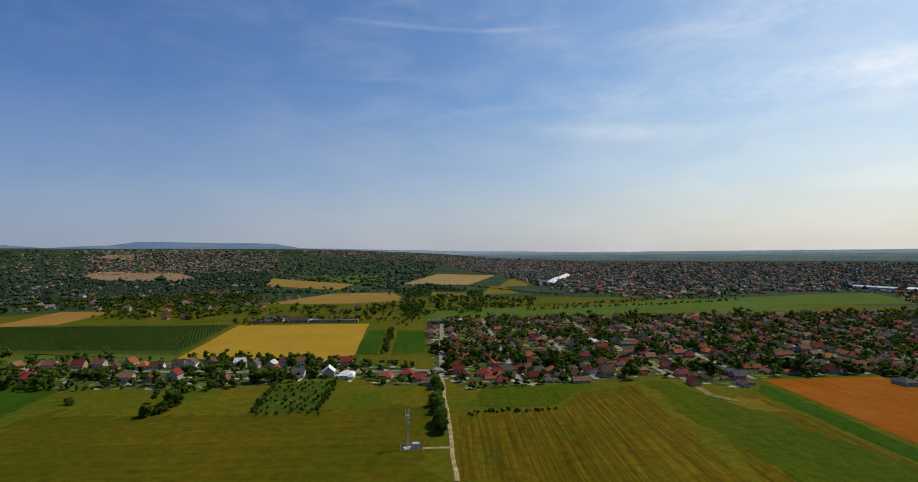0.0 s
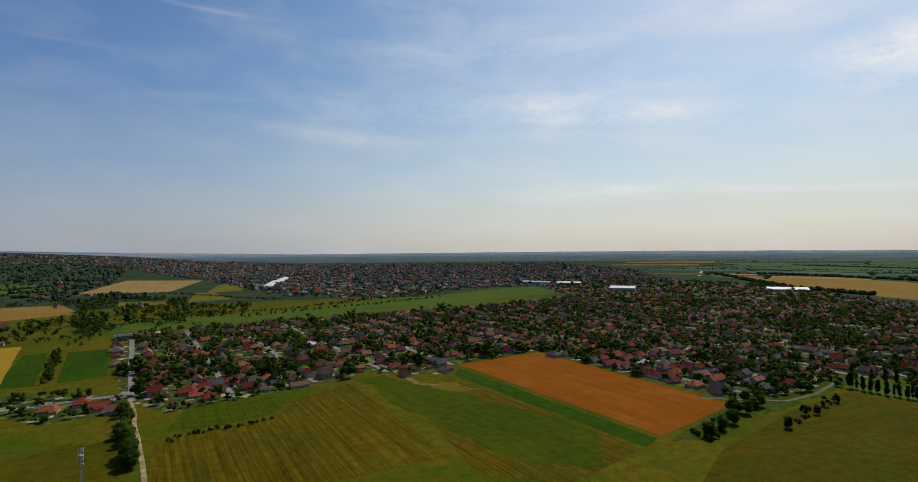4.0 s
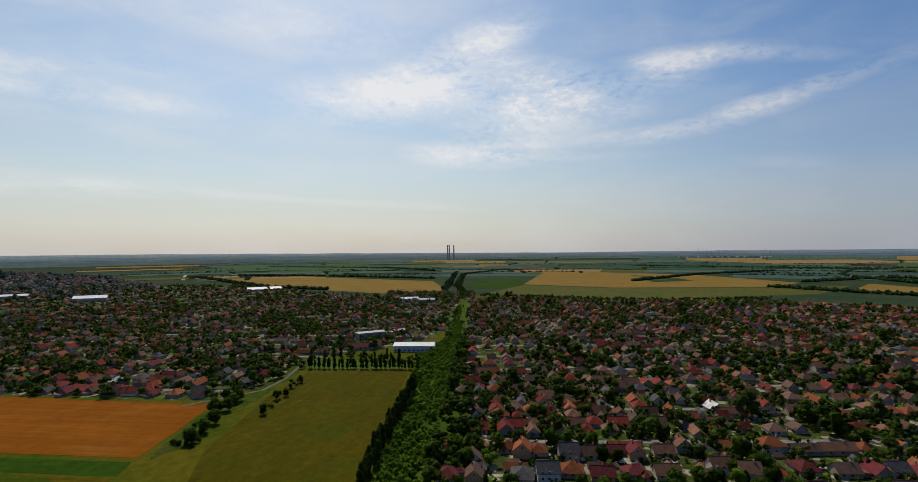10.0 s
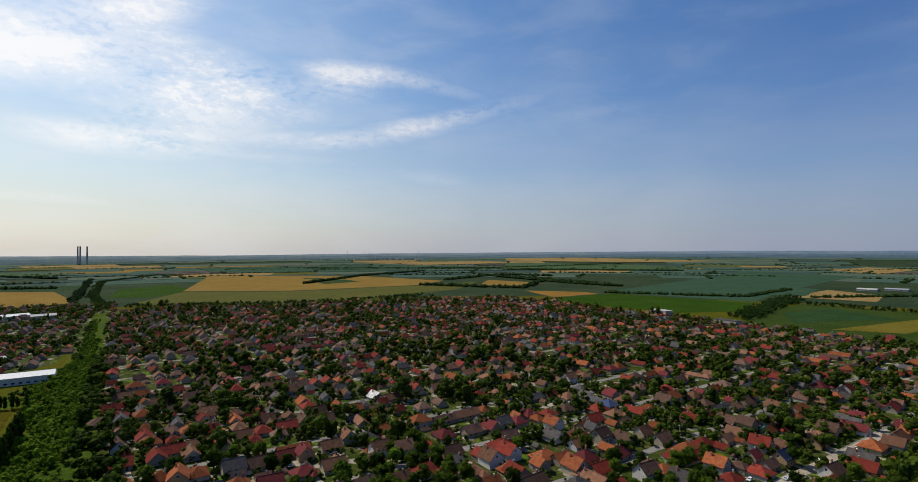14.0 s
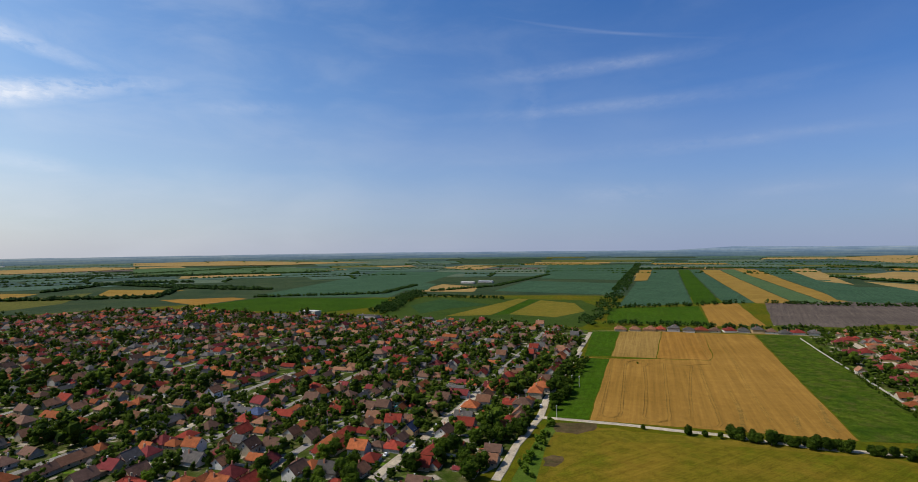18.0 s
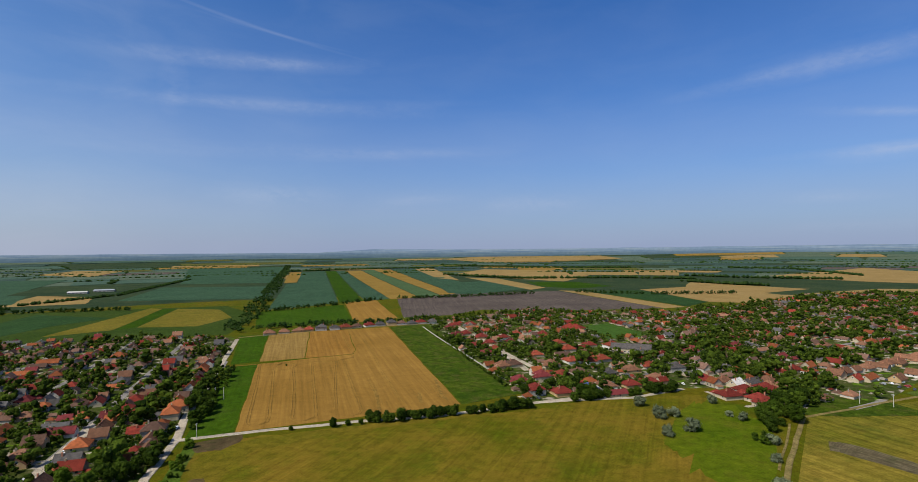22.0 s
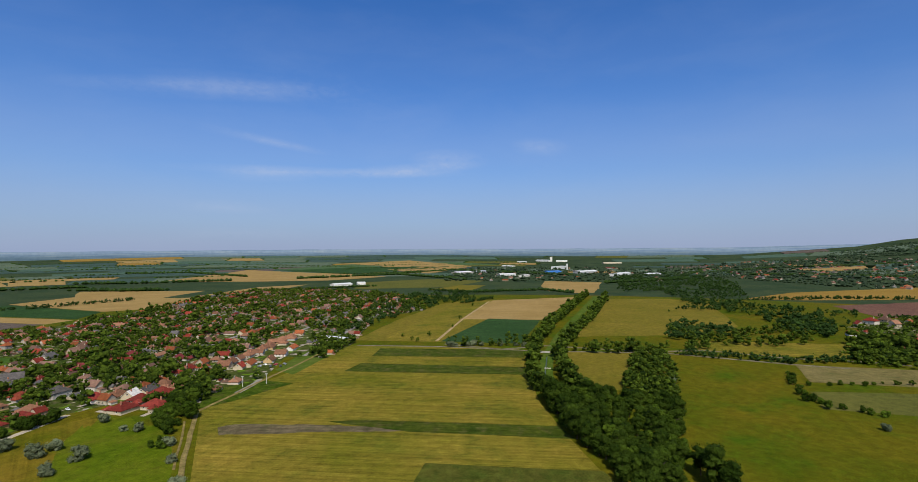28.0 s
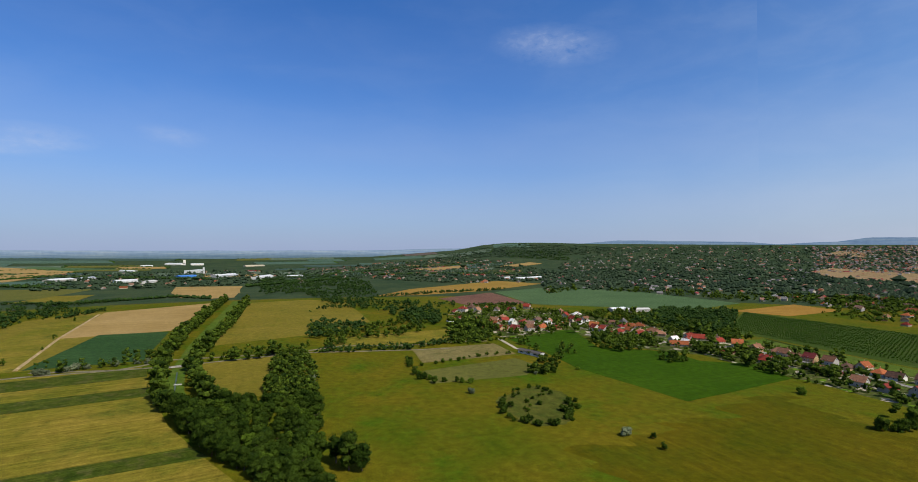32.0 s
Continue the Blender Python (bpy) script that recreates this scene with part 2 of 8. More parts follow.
MAT = {
    "meadow": land("meadow_grass", (0.054, 0.075, 0.003), (0.114, 0.090, 0.006), patch=0.009, patches=(0.032, 0.084, 0.003)),
    # ground of the far land: green tinted bluish in place of haze
    "scrub": land("hazed_scrub_ground", (0.022, 0.042, 0.020), (0.042, 0.062, 0.027), patch=0.006, patches=(0.060, 0.072, 0.030)),
    "garden": land("garden_ground", (0.028, 0.053, 0.005), (0.064, 0.075, 0.016), patch=0.06, patches=(0.160, 0.125, 0.076), yards=((0.070, 0.125, 0.008), (0.250, 0.215, 0.170))),
    "crop_green": land("young_crop", (0.023, 0.057, 0.002), (0.035, 0.074, 0.003), line=(4.0, -4, 0.10)),
    "crop_dull": land("grass_crop", (0.046, 0.068, 0.002), (0.062, 0.080, 0.003), line=(6.0, -1, 0.12)),
    # crop green lightened and blued to stand for haze over far fields
    "crop_mid": land("green_crop", (0.052, 0.092, 0.038), (0.070, 0.116, 0.048)),
    "crop_dark": land("dark_crop", (0.022, 0.054, 0.016), (0.034, 0.072, 0.022), line=(5, 5, 0.2)),
    # dark crop green with bluish distance haze painted in
    "crop_blue": land("hazed_maize_crop", (0.034, 0.074, 0.040), (0.048, 0.094, 0.052), line=(6, 6, 0.15)),
    "crop_olive": land("olive_crop", (0.080, 0.086, 0.018), (0.106, 0.103, 0.024)),
    "crop_strip_dark": land("vegetable_crop", (0.034, 0.056, 0.006), (0.066, 0.078, 0.010), patch=0.04, line=(2.5, -11, 0.3), patches=(0.10, 0.085, 0.03)),
    "barley_olive": land("olive_barley", (0.060, 0.055, 0.002), (0.084, 0.066, 0.003), line=(7, -84, 0.10), patches=(0.050, 0.068, 0.004)),
    "grass_light": land("mown_grass", (0.050, 0.095, 0.010), (0.080, 0.115, 0.016), patches=(0.10, 0.11, 0.025)),
    "pitch_green": land("pitch_grass", (0.045, 0.095, 0.015), (0.055, 0.110, 0.018), line=(10, 0, 0.15)),
    "orchard_soil": land("orchard_grass", (0.030, 0.055, 0.008), (0.045, 0.070, 0.012)),
    "hay": land("hay_grass", (0.122, 0.106, 0.012), (0.168, 0.130, 0.020), patches=(0.088, 0.094, 0.010)),
    "hay_mown": land("mown_hay", (0.076, 0.061, 0.002), (0.116, 0.081, 0.004), line=(5.0, -1, 0.28), patches=(0.075, 0.085, 0.007)),
    "hay_strip": land("cut_meadow", (0.110, 0.112, 0.010), (0.215, 0.158, 0.024), patch=0.012, line=(6.0, -11, 0.20), patches=(0.062, 0.084, 0.010)),
    "weeds": land("weedy_grass", (0.028, 0.058, 0.004), (0.060, 0.086, 0.007), patch=0.04, patches=(0.085, 0.075, 0.022), rough_look=0.55),
    "wheat_gold": land("ripe_wheat", (0.226, 0.122, 0.023), (0.286, 0.158, 0.034), line=(9, -5, 0.12), rough_look=0.18),
    "wheat_yellow": land("yellow_wheat", (0.290, 0.178, 0.016), (0.335, 0.205, 0.020), line=(12, -5, 0.03), rough_look=0.15),
    "belt_ground": land("embankment_grass", (0.045, 0.085, 0.006), (0.070, 0.105, 0.010), patches=(0.035, 0.060, 0.008)),
    "wheat_pale": land("pale_wheat", (0.250, 0.165, 0.055), (0.310, 0.210, 0.080), line=(9, -5, 0.10), rough_look=0.18),
    "wheat_orange": land("orange_wheat", (0.208, 0.062, 0.003), (0.252, 0.080, 0.006), line=(8, 0, 0.12), rough_look=0.18, patches=(0.260, 0.100, 0.014)),
    "wheat_orange2": land("tawny_wheat", (0.242, 0.122, 0.022), (0.295, 0.156, 0.034), line=(9, -5, 0.14), rough_look=0.18),
    "soil_dark": land("ploughed_soil", (0.085, 0.068, 0.058), (0.120, 0.096, 0.080), line=(9, 6, 0.15)),
    "soil_grey": land("grey_soil", (0.100, 0.080, 0.042), (0.150, 0.120, 0.070), patch=0.05, line=(2.5, -11, 0.25), patches=(0.05, 0.06, 0.02)),
    "soil_red": land("purple_soil", (0.120, 0.062, 0.046), (0.160, 0.085, 0.060), line=(9, 40, 0.15)),
    "soil_tan": land("bare_soil", (0.200, 0.135, 0.070), (0.270, 0.185, 0.100), patches=(0.11, 0.10, 0.03)),
    "grass_wet": land("wet_grass", (0.060, 0.098, 0.003), (0.098, 0.118, 0.006), patch=0.02, patches=(0.105, 0.104, 0.010)),
    "dry": land("dry_meadow", (0.110, 0.098, 0.008), (0.150, 0.108, 0.012), patch=0.02, patches=(0.085, 0.092, 0.006)),
    "grass_field": land("field_grass", (0.030, 0.070, 0.003), (0.044, 0.088, 0.004), line=(5.0, -6, 0.10), patches=(0.050, 0.080, 0.008)),
    "south_meadow": land("sunlit_meadow", (0.080, 0.086, 0.004), (0.185, 0.122, 0.015), patch=0.014, line=(7.0, 35, 0.12), patches=(0.066, 0.090, 0.004), rough_look=0.34),
    # three crops for the far patchwork, blue-grey distance haze mixed into their greens
    "hazed_green": land("hazed_green_crop", (0.052, 0.094, 0.066), (0.070, 0.114, 0.080)),
    "hazed_dark": land("hazed_dark_crop", (0.036, 0.066, 0.054), (0.052, 0.084, 0.066)),
    "hazed_pale": land("hazed_pale_crop", (0.075, 0.110, 0.072), (0.100, 0.130, 0.085)),
    "wheat_dry": land("dry_wheat", (0.214, 0.132, 0.026), (0.262, 0.164, 0.038), line=(12, 40, 0.12), rough_look=0.18),
    "mown_plot": land("dry_mown_plot", (0.128, 0.108, 0.036), (0.175, 0.142, 0.056), patch=0.03, patches=(0.085, 0.090, 0.028)),
    "wheat_mid": land("mixed_wheat", (0.232, 0.142, 0.036), (0.285, 0.178, 0.052), line=(6, -5, 0.14), rough_look=0.2),
    "weeds_brown": land("weedy_brown_grass", (0.048, 0.062, 0.009), (0.088, 0.084, 0.016), patch=0.05, patches=(0.045, 0.070, 0.010), rough_look=0.5),
    "track_dull": land("grassy_track", (0.170, 0.130, 0.045), (0.230, 0.175, 0.070), patch=0.08, patches=(0.10, 0.10, 0.02)),
    "north_meadow": land("olive_meadow", (0.054, 0.060, 0.002), (0.100, 0.075, 0.004), patch=0.008, line=(11.0, 87, 0.10), patches=(0.044, 0.062, 0.003)),
    "burnt": land("burnt_grass", (0.060, 0.045, 0.022), (0.110, 0.075, 0.035), patch=0.06, patches=(0.035, 0.045, 0.012)),
    "road": land("road_dust", (0.360, 0.300, 0.220), (0.460, 0.395, 0.310), patch=0.05, patches=(0.28, 0.25, 0.2)),
    "asphalt": land("worn_asphalt", (0.190, 0.175, 0.160), (0.280, 0.255, 0.230), patch=0.06),
    "lane": land("worn_lane", (0.130, 0.115, 0.075), (0.190, 0.165, 0.115), patch=0.06, patches=(0.085, 0.090, 0.030)),
    "track": land("earth_track", (0.280, 0.200, 0.095), (0.400, 0.300, 0.170), patch=0.08, patches=(0.12, 0.11, 0.03)),
}


def leaf(name, dark, lit, per_island=True):
    m, n, l, b = material(name, 0.9, 0.06)
    if per_island:
        rnd = n.new("ShaderNodeNewGeometry").outputs["Random Per Island"]
    else:
        rnd = n.new("ShaderNodeObjectInfo").outputs["Random"]
    pos = n.new("ShaderNodeNewGeometry").outputs["Position"]
    col = ramp_out(n, l, rnd, [(0.0, shade(dark, 1.0)), (0.75, shade(lit, 1.0)), (1.0, shade(lit, 1.35))])
    fine = noise_out(n, l, pos, 1.1, 5, 0.7)
    col = mix_out(n, l, 1.0, col, ramp_out(n, l, fine, [(0.3, (0.55, 0.55, 0.55)), (0.7, (1.35, 1.35, 1.3))]), "MULTIPLY")
    l.new(col, b.inputs["Base Color"])
    bp = n.new("ShaderNodeBump")
    bp.inputs["Strength"].default_value, bp.inputs["Distance"].default_value = 0.9, 0.6
    l.new(fine, bp.inputs["Height"])
    l.new(bp.outputs[0], b.inputs["Normal"])
    # leaves let some light through
    thin, both = n.new("ShaderNodeBsdfTranslucent"), n.new("ShaderNodeMixShader")
    both.inputs[0].default_value = 0.34
    l.new(mix_out(n, l, 1.0, col, (1.75, 1.9, 0.8), "MULTIPLY"), thin.inputs["Color"])
    l.new(b.outputs[0], both.inputs[1])
    l.new(thin.outputs[0], both.inputs[2])
    l.new(both.outputs[0], n["Material Output"].inputs[0])
    return m


LEAF = {
    "deciduous": leaf("leaves_green", (0.030, 0.054, 0.004), (0.058, 0.092, 0.008), False),
    "dark": leaf("leaves_dark", (0.018, 0.036, 0.003), (0.038, 0.062, 0.006), False),
    "light": leaf("leaves_light", (0.062, 0.112, 0.007), (0.090, 0.140, 0.012), False),
    "grey": leaf("leaves_silver", (0.085, 0.102, 0.058), (0.128, 0.146, 0.086), False),
    "stuff": leaf("leaves_mixed", (0.014, 0.030, 0.003), (0.062, 0.092, 0.009)),
    "belt": leaf("leaves_belt", (0.066, 0.116, 0.007), (0.112, 0.176, 0.012)),
    "orchard": leaf("leaves_orchard", (0.018, 0.046, 0.005), (0.032, 0.066, 0.008)),
    # next three leaf greens are blued to imitate haze, the far one most
    "far": leaf("leaves_far_hazed", (0.056, 0.080, 0.064), (0.100, 0.126, 0.100)),
    "slope": leaf("leaves_slope_hazed", (0.022, 0.040, 0.022), (0.044, 0.066, 0.036)),
    "wood": leaf("leaves_wood_hazed", (0.014, 0.034, 0.008), (0.032, 0.060, 0.012)),
}


def plain(name, c, rough=0.8, spec=0.3, metal=0.0, vary=0.2, scale=0.8):
    m, n, l, b = material(name, rough, spec)
    b.inputs["Metallic"].default_value = metal
    pos = n.new("ShaderNodeNewGeometry").outputs["Position"]
    f = noise_out(n, l, pos, scale, 5, 0.65)
    l.new(mix_out(n, l, 1.0, c, ramp_out(n, l, f, [(0.3, shade((1, 1, 1), 1 - vary)), (0.7, shade((1, 1, 1), 1 + vary * 0.4))]), "MULTIPLY"), b.inputs["Base Color"])
    return m


def tiles(name, c):
    """Roof tiles: courses along the slope, weathering, each roof a little different."""
    m, n, l, b = material(name, 0.85, 0.08)
    rnd = n.new("ShaderNodeObjectInfo").outputs["Random"]
    co = n.new("ShaderNodeTexCoord").outputs["Object"]
    pos = n.new("ShaderNodeNewGeometry").outputs["Position"]
    col = ramp_out(n, l, rnd, [(0.0, shade(c, 0.72)), (0.5, shade(c, 1.0)), (1.0, shade(c, 1.32))])
    w = n.new("ShaderNodeTexWave")
    w.bands_direction = "Z"
    w.inputs["Scale"].default_value = 0.9
    l.new(co, w.inputs["Vector"])
    col = mix_out(n, l, 0.25, col, ramp_out(n, l, w.outputs["Fac"], [(0.0, (0.3, 0.3, 0.3)), (0.6, (1, 1, 1))]), "MULTIPLY")
    f = noise_out(n, l, pos, 0.5, 6, 0.7)
    col = mix_out(n, l, 1.0, col, ramp_out(n, l, f, [(0.3, (0.52, 0.52, 0.52)), (0.7, (1.22, 1.16, 1.1))]), "MULTIPLY")
    l.new(col, b.inputs["Base Color"])
    return m


def far_mix(name, cols):
    """One colour for each loose piece of a joined mesh, picked from the list."""
    m, n, l, b = material(name, 0.9, 0.06)
    rnd = n.new("ShaderNodeNewGeometry").outputs["Random Per Island"]
    r = n.new("ShaderNodeValToRGB")
    r.color_ramp.interpolation = "CONSTANT"
    while len(r.color_ramp.elements) < len(cols):
        r.color_ramp.elements.new(0.5)
    for i, (e, c) in enumerate(zip(r.color_ramp.elements, cols)):
        e.position, e.color = i / len(cols), (*c, 1)
    l.new(rnd, r.inputs[0])
    pos = n.new("ShaderNodeNewGeometry").outputs["Position"]
    f = noise_out(n, l, pos, 0.4, 4, 0.7)
    l.new(mix_out(n, l, 1.0, r.outputs[0], ramp_out(n, l, f, [(0.3, (0.7, 0.7, 0.7)), (0.7, (1.15, 1.15, 1.15))]), "MULTIPLY"), b.inputs["Base Color"])
    return m


ROOF_COL = {
    "red": (0.210, 0.036, 0.023), "orange": (0.280, 0.086, 0.033), "pink": (0.186, 0.092, 0.054),
    "coral": (0.200, 0.045, 0.025), "scarlet": (0.165, 0.029, 0.021),
    "brown": (0.112, 0.064, 0.045), "maroon": (0.128, 0.026, 0.026), "grey": (0.082, 0.076, 0.072),
    "white": (0.560, 0.550, 0.520), "blue": (0.045, 0.065, 0.130),
}
ROOF = {k: tiles("roof_tiles_" + k, c) for k, c in ROOF_COL.items()}
_c = ROOF_COL
FAR_ROOF = far_mix("far_roof_tiles", [shade(_c[k], v * 1.0) for k, v in (("brown", 1.3), ("orange", 0.75), ("grey", 1.1), ("pink", 0.95), ("brown", 1.0), ("maroon", 1.2), ("pink", 0.7), ("red", 0.95),
                                      ("grey", 1.0), ("orange", 1.0), ("brown", 0.8), ("red", 0.7), ("pink", 1.2), ("brown", 1.5), ("orange", 0.55), ("red", 0.6))])
# roof tones dulled and greyed to paint in the haze over far towns
HAZED_ROOF = far_mix("far_hazed_tiles", [shade(_c[k], v * 1.5) for k, v in (("brown", 1.3), ("orange", 0.55), ("grey", 1.1), ("pink", 0.8), ("grey", 0.8), ("maroon", 0.9), ("pink", 0.6), ("brown", 0.9), ("grey", 1.5), ("grey", 1.25))])
FAR_WALL = far_mix("far_plaster", [(0.32, 0.27, 0.19), (0.46, 0.42, 0.35), (0.30, 0.21, 0.12), (0.34, 0.29, 0.21), (0.26, 0.24, 0.22), (0.38, 0.30, 0.20)])
WALL = [plain("plaster_cream", (0.42, 0.35, 0.24)), plain("plaster_white", (0.60, 0.57, 0.51)), plain("plaster_ochre", (0.40, 0.27, 0.13)),
        plain("plaster_grey", (0.34, 0.31, 0.27))]
BARK = plain("bark", (0.09, 0.065, 0.045), 0.95)
BRICK = plain("chimney_brick", (0.34, 0.15, 0.09), 0.9)
GLASS = plain("window_glass", (0.04, 0.045, 0.05), 0.25, 0.3, vary=0.05)
FRAME = plain("window_frame_paint", (0.62, 0.60, 0.56), 0.6)
DOOR = plain("door_wood", (0.15, 0.075, 0.035), 0.6)
METAL = plain("galvanised_steel", (0.42, 0.43, 0.44), 0.45, 0.5, 0.7)
CONCRETE = plain("concrete", (0.42, 0.40, 0.37), 0.9)
WHITE = plain("white_sheet", (0.52, 0.52, 0.50), 0.55)
BLUE = plain("blue_sheet", (0.045, 0.16, 0.42), 0.5)
STEEL_GREY = plain("grey_sheet", (0.30, 0.31, 0.32), 0.5)
WATER = plain("canal_water", (0.030, 0.042, 0.018), 0.35, 0.25, vary=0.1)

# ---------------------------------------------------------------- builders
EYE = 110.0
SKYLINE = [(2, -0.3), (12, 0.2), (19, 0.4), (35, 0.5), (45, 0.58), (57, 0.72), (61, 0.83), (65, 0.8), (68, 0.5), (70, 0.05), (80, -0.7), (94, -0.85), (113, -0.65), (137, -0.65), (150, -0.85), (165, -0.95), (180, -0.95), (201, -0.85), (220, -0.85), (265, -0.9), (310, -1.2), (333, -1.2), (346, -1.2), (355, -0.9)]
FAR_HILLS = [(2, 0.08), (17, 0.5), (19.5, 0.98), (31.7, 1.19), (34, 0.85), (38.5, 0.65), (41.5, 0.9), (53, 1.12), (57, 0.75), (69, 0.3), (80, 0.05), (100, 0), (124, 0.05), (147, -0.05), (160, -0.1), (170, -0.05), (177, 0.05), (183, -0.28), (213, -0.15), (250, -0.25), (266, -0.35), (310, -0.15), (346, -0.2)]


def skyline(az, table):
    return np.interp(np.asarray(az) % 360, [a for a, _ in table], [e for _, e in table], period=360)


def terrain(x, y):
    """Height of the land: flat round the village, swelling to low hills at the edge of sight."""
    x, y = np.asarray(x, float), np.asarray(y, float)
    r = np.hypot(x, y)
    az = np.degrees(np.arctan2(-x, y))
    s = np.clip((r - 2600) / 2200, 0, 1.15)
    return (EYE + 4800 * np.tan(np.radians(skyline(az, SKYLINE)))) * s ** 1.7


def mesh_of(name, verts, faces, mats, index=None, smooth=False):
    me = bpy.data.meshes.new(name)
    me.from_pydata([tuple(v) for v in verts], [], [tuple(f) for f in faces])
    for m in mats:
        me.materials.append(m)
    if index is not None:
        me.polygons.foreach_set("material_index", index)
    if smooth:
        me.polygons.foreach_set("use_smooth", [True] * len(me.polygons))
    me.update()
    return me


def tri_mesh(name, V, F, mats, index=None):
    """A large mesh out of arrays of corners and triangles."""
    V, F = np.asarray(V, np.float32), np.asarray(F, np.int32)
    me = bpy.data.meshes.new(name)
    me.vertices.add(len(V))
    me.vertices.foreach_set("co", V.ravel())
    me.loops.add(F.size)
    me.loops.foreach_set("vertex_index", F.ravel())
    me.polygons.add(len(F))
    me.polygons.foreach_set("loop_start", np.arange(0, F.size, 3, dtype=np.int32))
    for m in mats:
        me.materials.append(m)
    if index is not None:
        me.polygons.foreach_set("material_index", np.asarray(index, np.int32))
    me.update(calc_edges=True)
    me.validate()
    me.shade_flat()
    return me


def part(name, me, parent, label="", m=None):
    ob = new(name, me)
    ob.parent = parent
    if m is not None:
        ob.matrix_basis = m
    if label:
        ob["label"] = label
    return ob


class Shape:
    """Collects corners and faces of one mesh."""

    def __init__(self):
        self.v, self.f, self.i = [], [], []

    def add(self, verts, faces, index=0):
        k = len(self.v)
        self.v += [tuple(v) for v in verts]
        self.f += [tuple(a + k for a in f) for f in faces]
        self.i += [index] * len(faces)
        return self

    def box(self, x0, y0, z0, x1, y1, z1, index=0, taper=0.0):
        t = taper
        v = [(x0, y0, z0), (x1, y0, z0), (x1, y1, z0), (x0, y1, z0),
             (x0 + t, y0 + t, z1), (x1 - t, y0 + t, z1), (x1 - t, y1 - t, z1), (x0 + t, y1 - t, z1)]
        return self.add(v, [(3, 2, 1, 0), (4, 5, 6, 7), (0, 1, 5, 4), (1, 2, 6, 5), (2, 3, 7, 6), (3, 0, 4, 7)], index)

    def tube(self, p, q, r0, r1, n=8, index=0):
        p, q = Vector(p), Vector(q)
        d = (q - p).normalized()
        a = d.orthogonal().normalized()
        b = d.cross(a)
        ring = [p + (a * math.cos(k) + b * math.sin(k)) * r0 for k in np.arange(n) * 2 * math.pi / n]
        ring += [q + (a * math.cos(k) + b * math.sin(k)) * r1 for k in np.arange(n) * 2 * math.pi / n]
        return self.add(ring, [(k, (k + 1) % n, n + (k + 1) % n, n + k) for k in range(n)] + [tuple(range(n - 1, -1, -1)), tuple(range(n, 2 * n))], index)

    def mesh(self, name, mats, smooth=False):
        return mesh_of(name, self.v, self.f, mats if isinstance(mats, list) else [mats], self.i, smooth)


# ---- ground and hills
rings = np.concatenate([[0], np.linspace(60, 2400, 40), np.linspace(2460, 4850, 44)])
spokes = 240
gv, gf = [(0, 0, 0)], []
ang = np.radians(np.arange(spokes) * 360 / spokes)
for r in rings[1:]:
    xs, ys = -np.sin(ang) * r, np.cos(ang) * r
    gv += list(zip(xs, ys, terrain(xs, ys)))
for k in range(spokes):
    gf.append((0, 1 + k, 1 + (k + 1) % spokes))
for q in range(len(rings) - 2):
    a = 1 + q * spokes
    for k in range(spokes):
        k2 = (k + 1) % spokes
        gf.append((a + k, a + spokes + k, a + spokes + k2, a + k2))
# past 1250 m the land takes the scrub colour that has haze in it
far_face = [1 if np.hypot(*np.mean([gv[c][:2] for c in f], axis=0)) > 1250 else 0 for f in gf]
ground = tagged(new("ground", mesh_of("ground", gv, gf, [MAT["meadow"], MAT["scrub"]], far_face, True)),
                "wide flat meadow land swelling to low hills at the horizon", "ground", kind="structure")

# glowing backdrop of far blue hills, beyond all that shifts as the camera turns
az = np.arange(0, 360, 0.5)
lift = skyline(az, FAR_HILLS) + np.array([0.035 * noise.noise((a * 0.35, 2.0, 0)) + 0.02 * noise.noise((a * 1.3, 5.0, 0)) for a in az])
hv = [(-math.sin(radians(a)) * 4930, math.cos(radians(a)) * 4930, z) for a, z in zip(az, 0 * az - 60)]
hv += [(-math.sin(radians(a)) * 4930, math.cos(radians(a)) * 4930, EYE + 4930 * math.tan(radians(e))) for a, e in zip(az, lift)]
nh = len(az)
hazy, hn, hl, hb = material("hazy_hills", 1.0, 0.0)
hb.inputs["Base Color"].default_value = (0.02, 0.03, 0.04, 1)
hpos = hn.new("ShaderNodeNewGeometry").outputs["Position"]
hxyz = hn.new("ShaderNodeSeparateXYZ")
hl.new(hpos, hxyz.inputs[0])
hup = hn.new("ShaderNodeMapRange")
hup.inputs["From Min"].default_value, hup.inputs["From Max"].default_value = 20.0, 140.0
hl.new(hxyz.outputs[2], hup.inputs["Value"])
# haze painted into the glow as a gradient over height
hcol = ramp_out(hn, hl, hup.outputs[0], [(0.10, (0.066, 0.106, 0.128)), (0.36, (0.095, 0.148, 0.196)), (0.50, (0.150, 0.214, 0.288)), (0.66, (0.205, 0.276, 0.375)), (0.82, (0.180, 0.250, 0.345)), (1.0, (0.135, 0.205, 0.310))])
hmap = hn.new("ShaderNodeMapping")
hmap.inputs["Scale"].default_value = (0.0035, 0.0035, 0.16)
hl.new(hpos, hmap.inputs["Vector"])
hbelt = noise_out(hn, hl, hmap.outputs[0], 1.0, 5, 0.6)
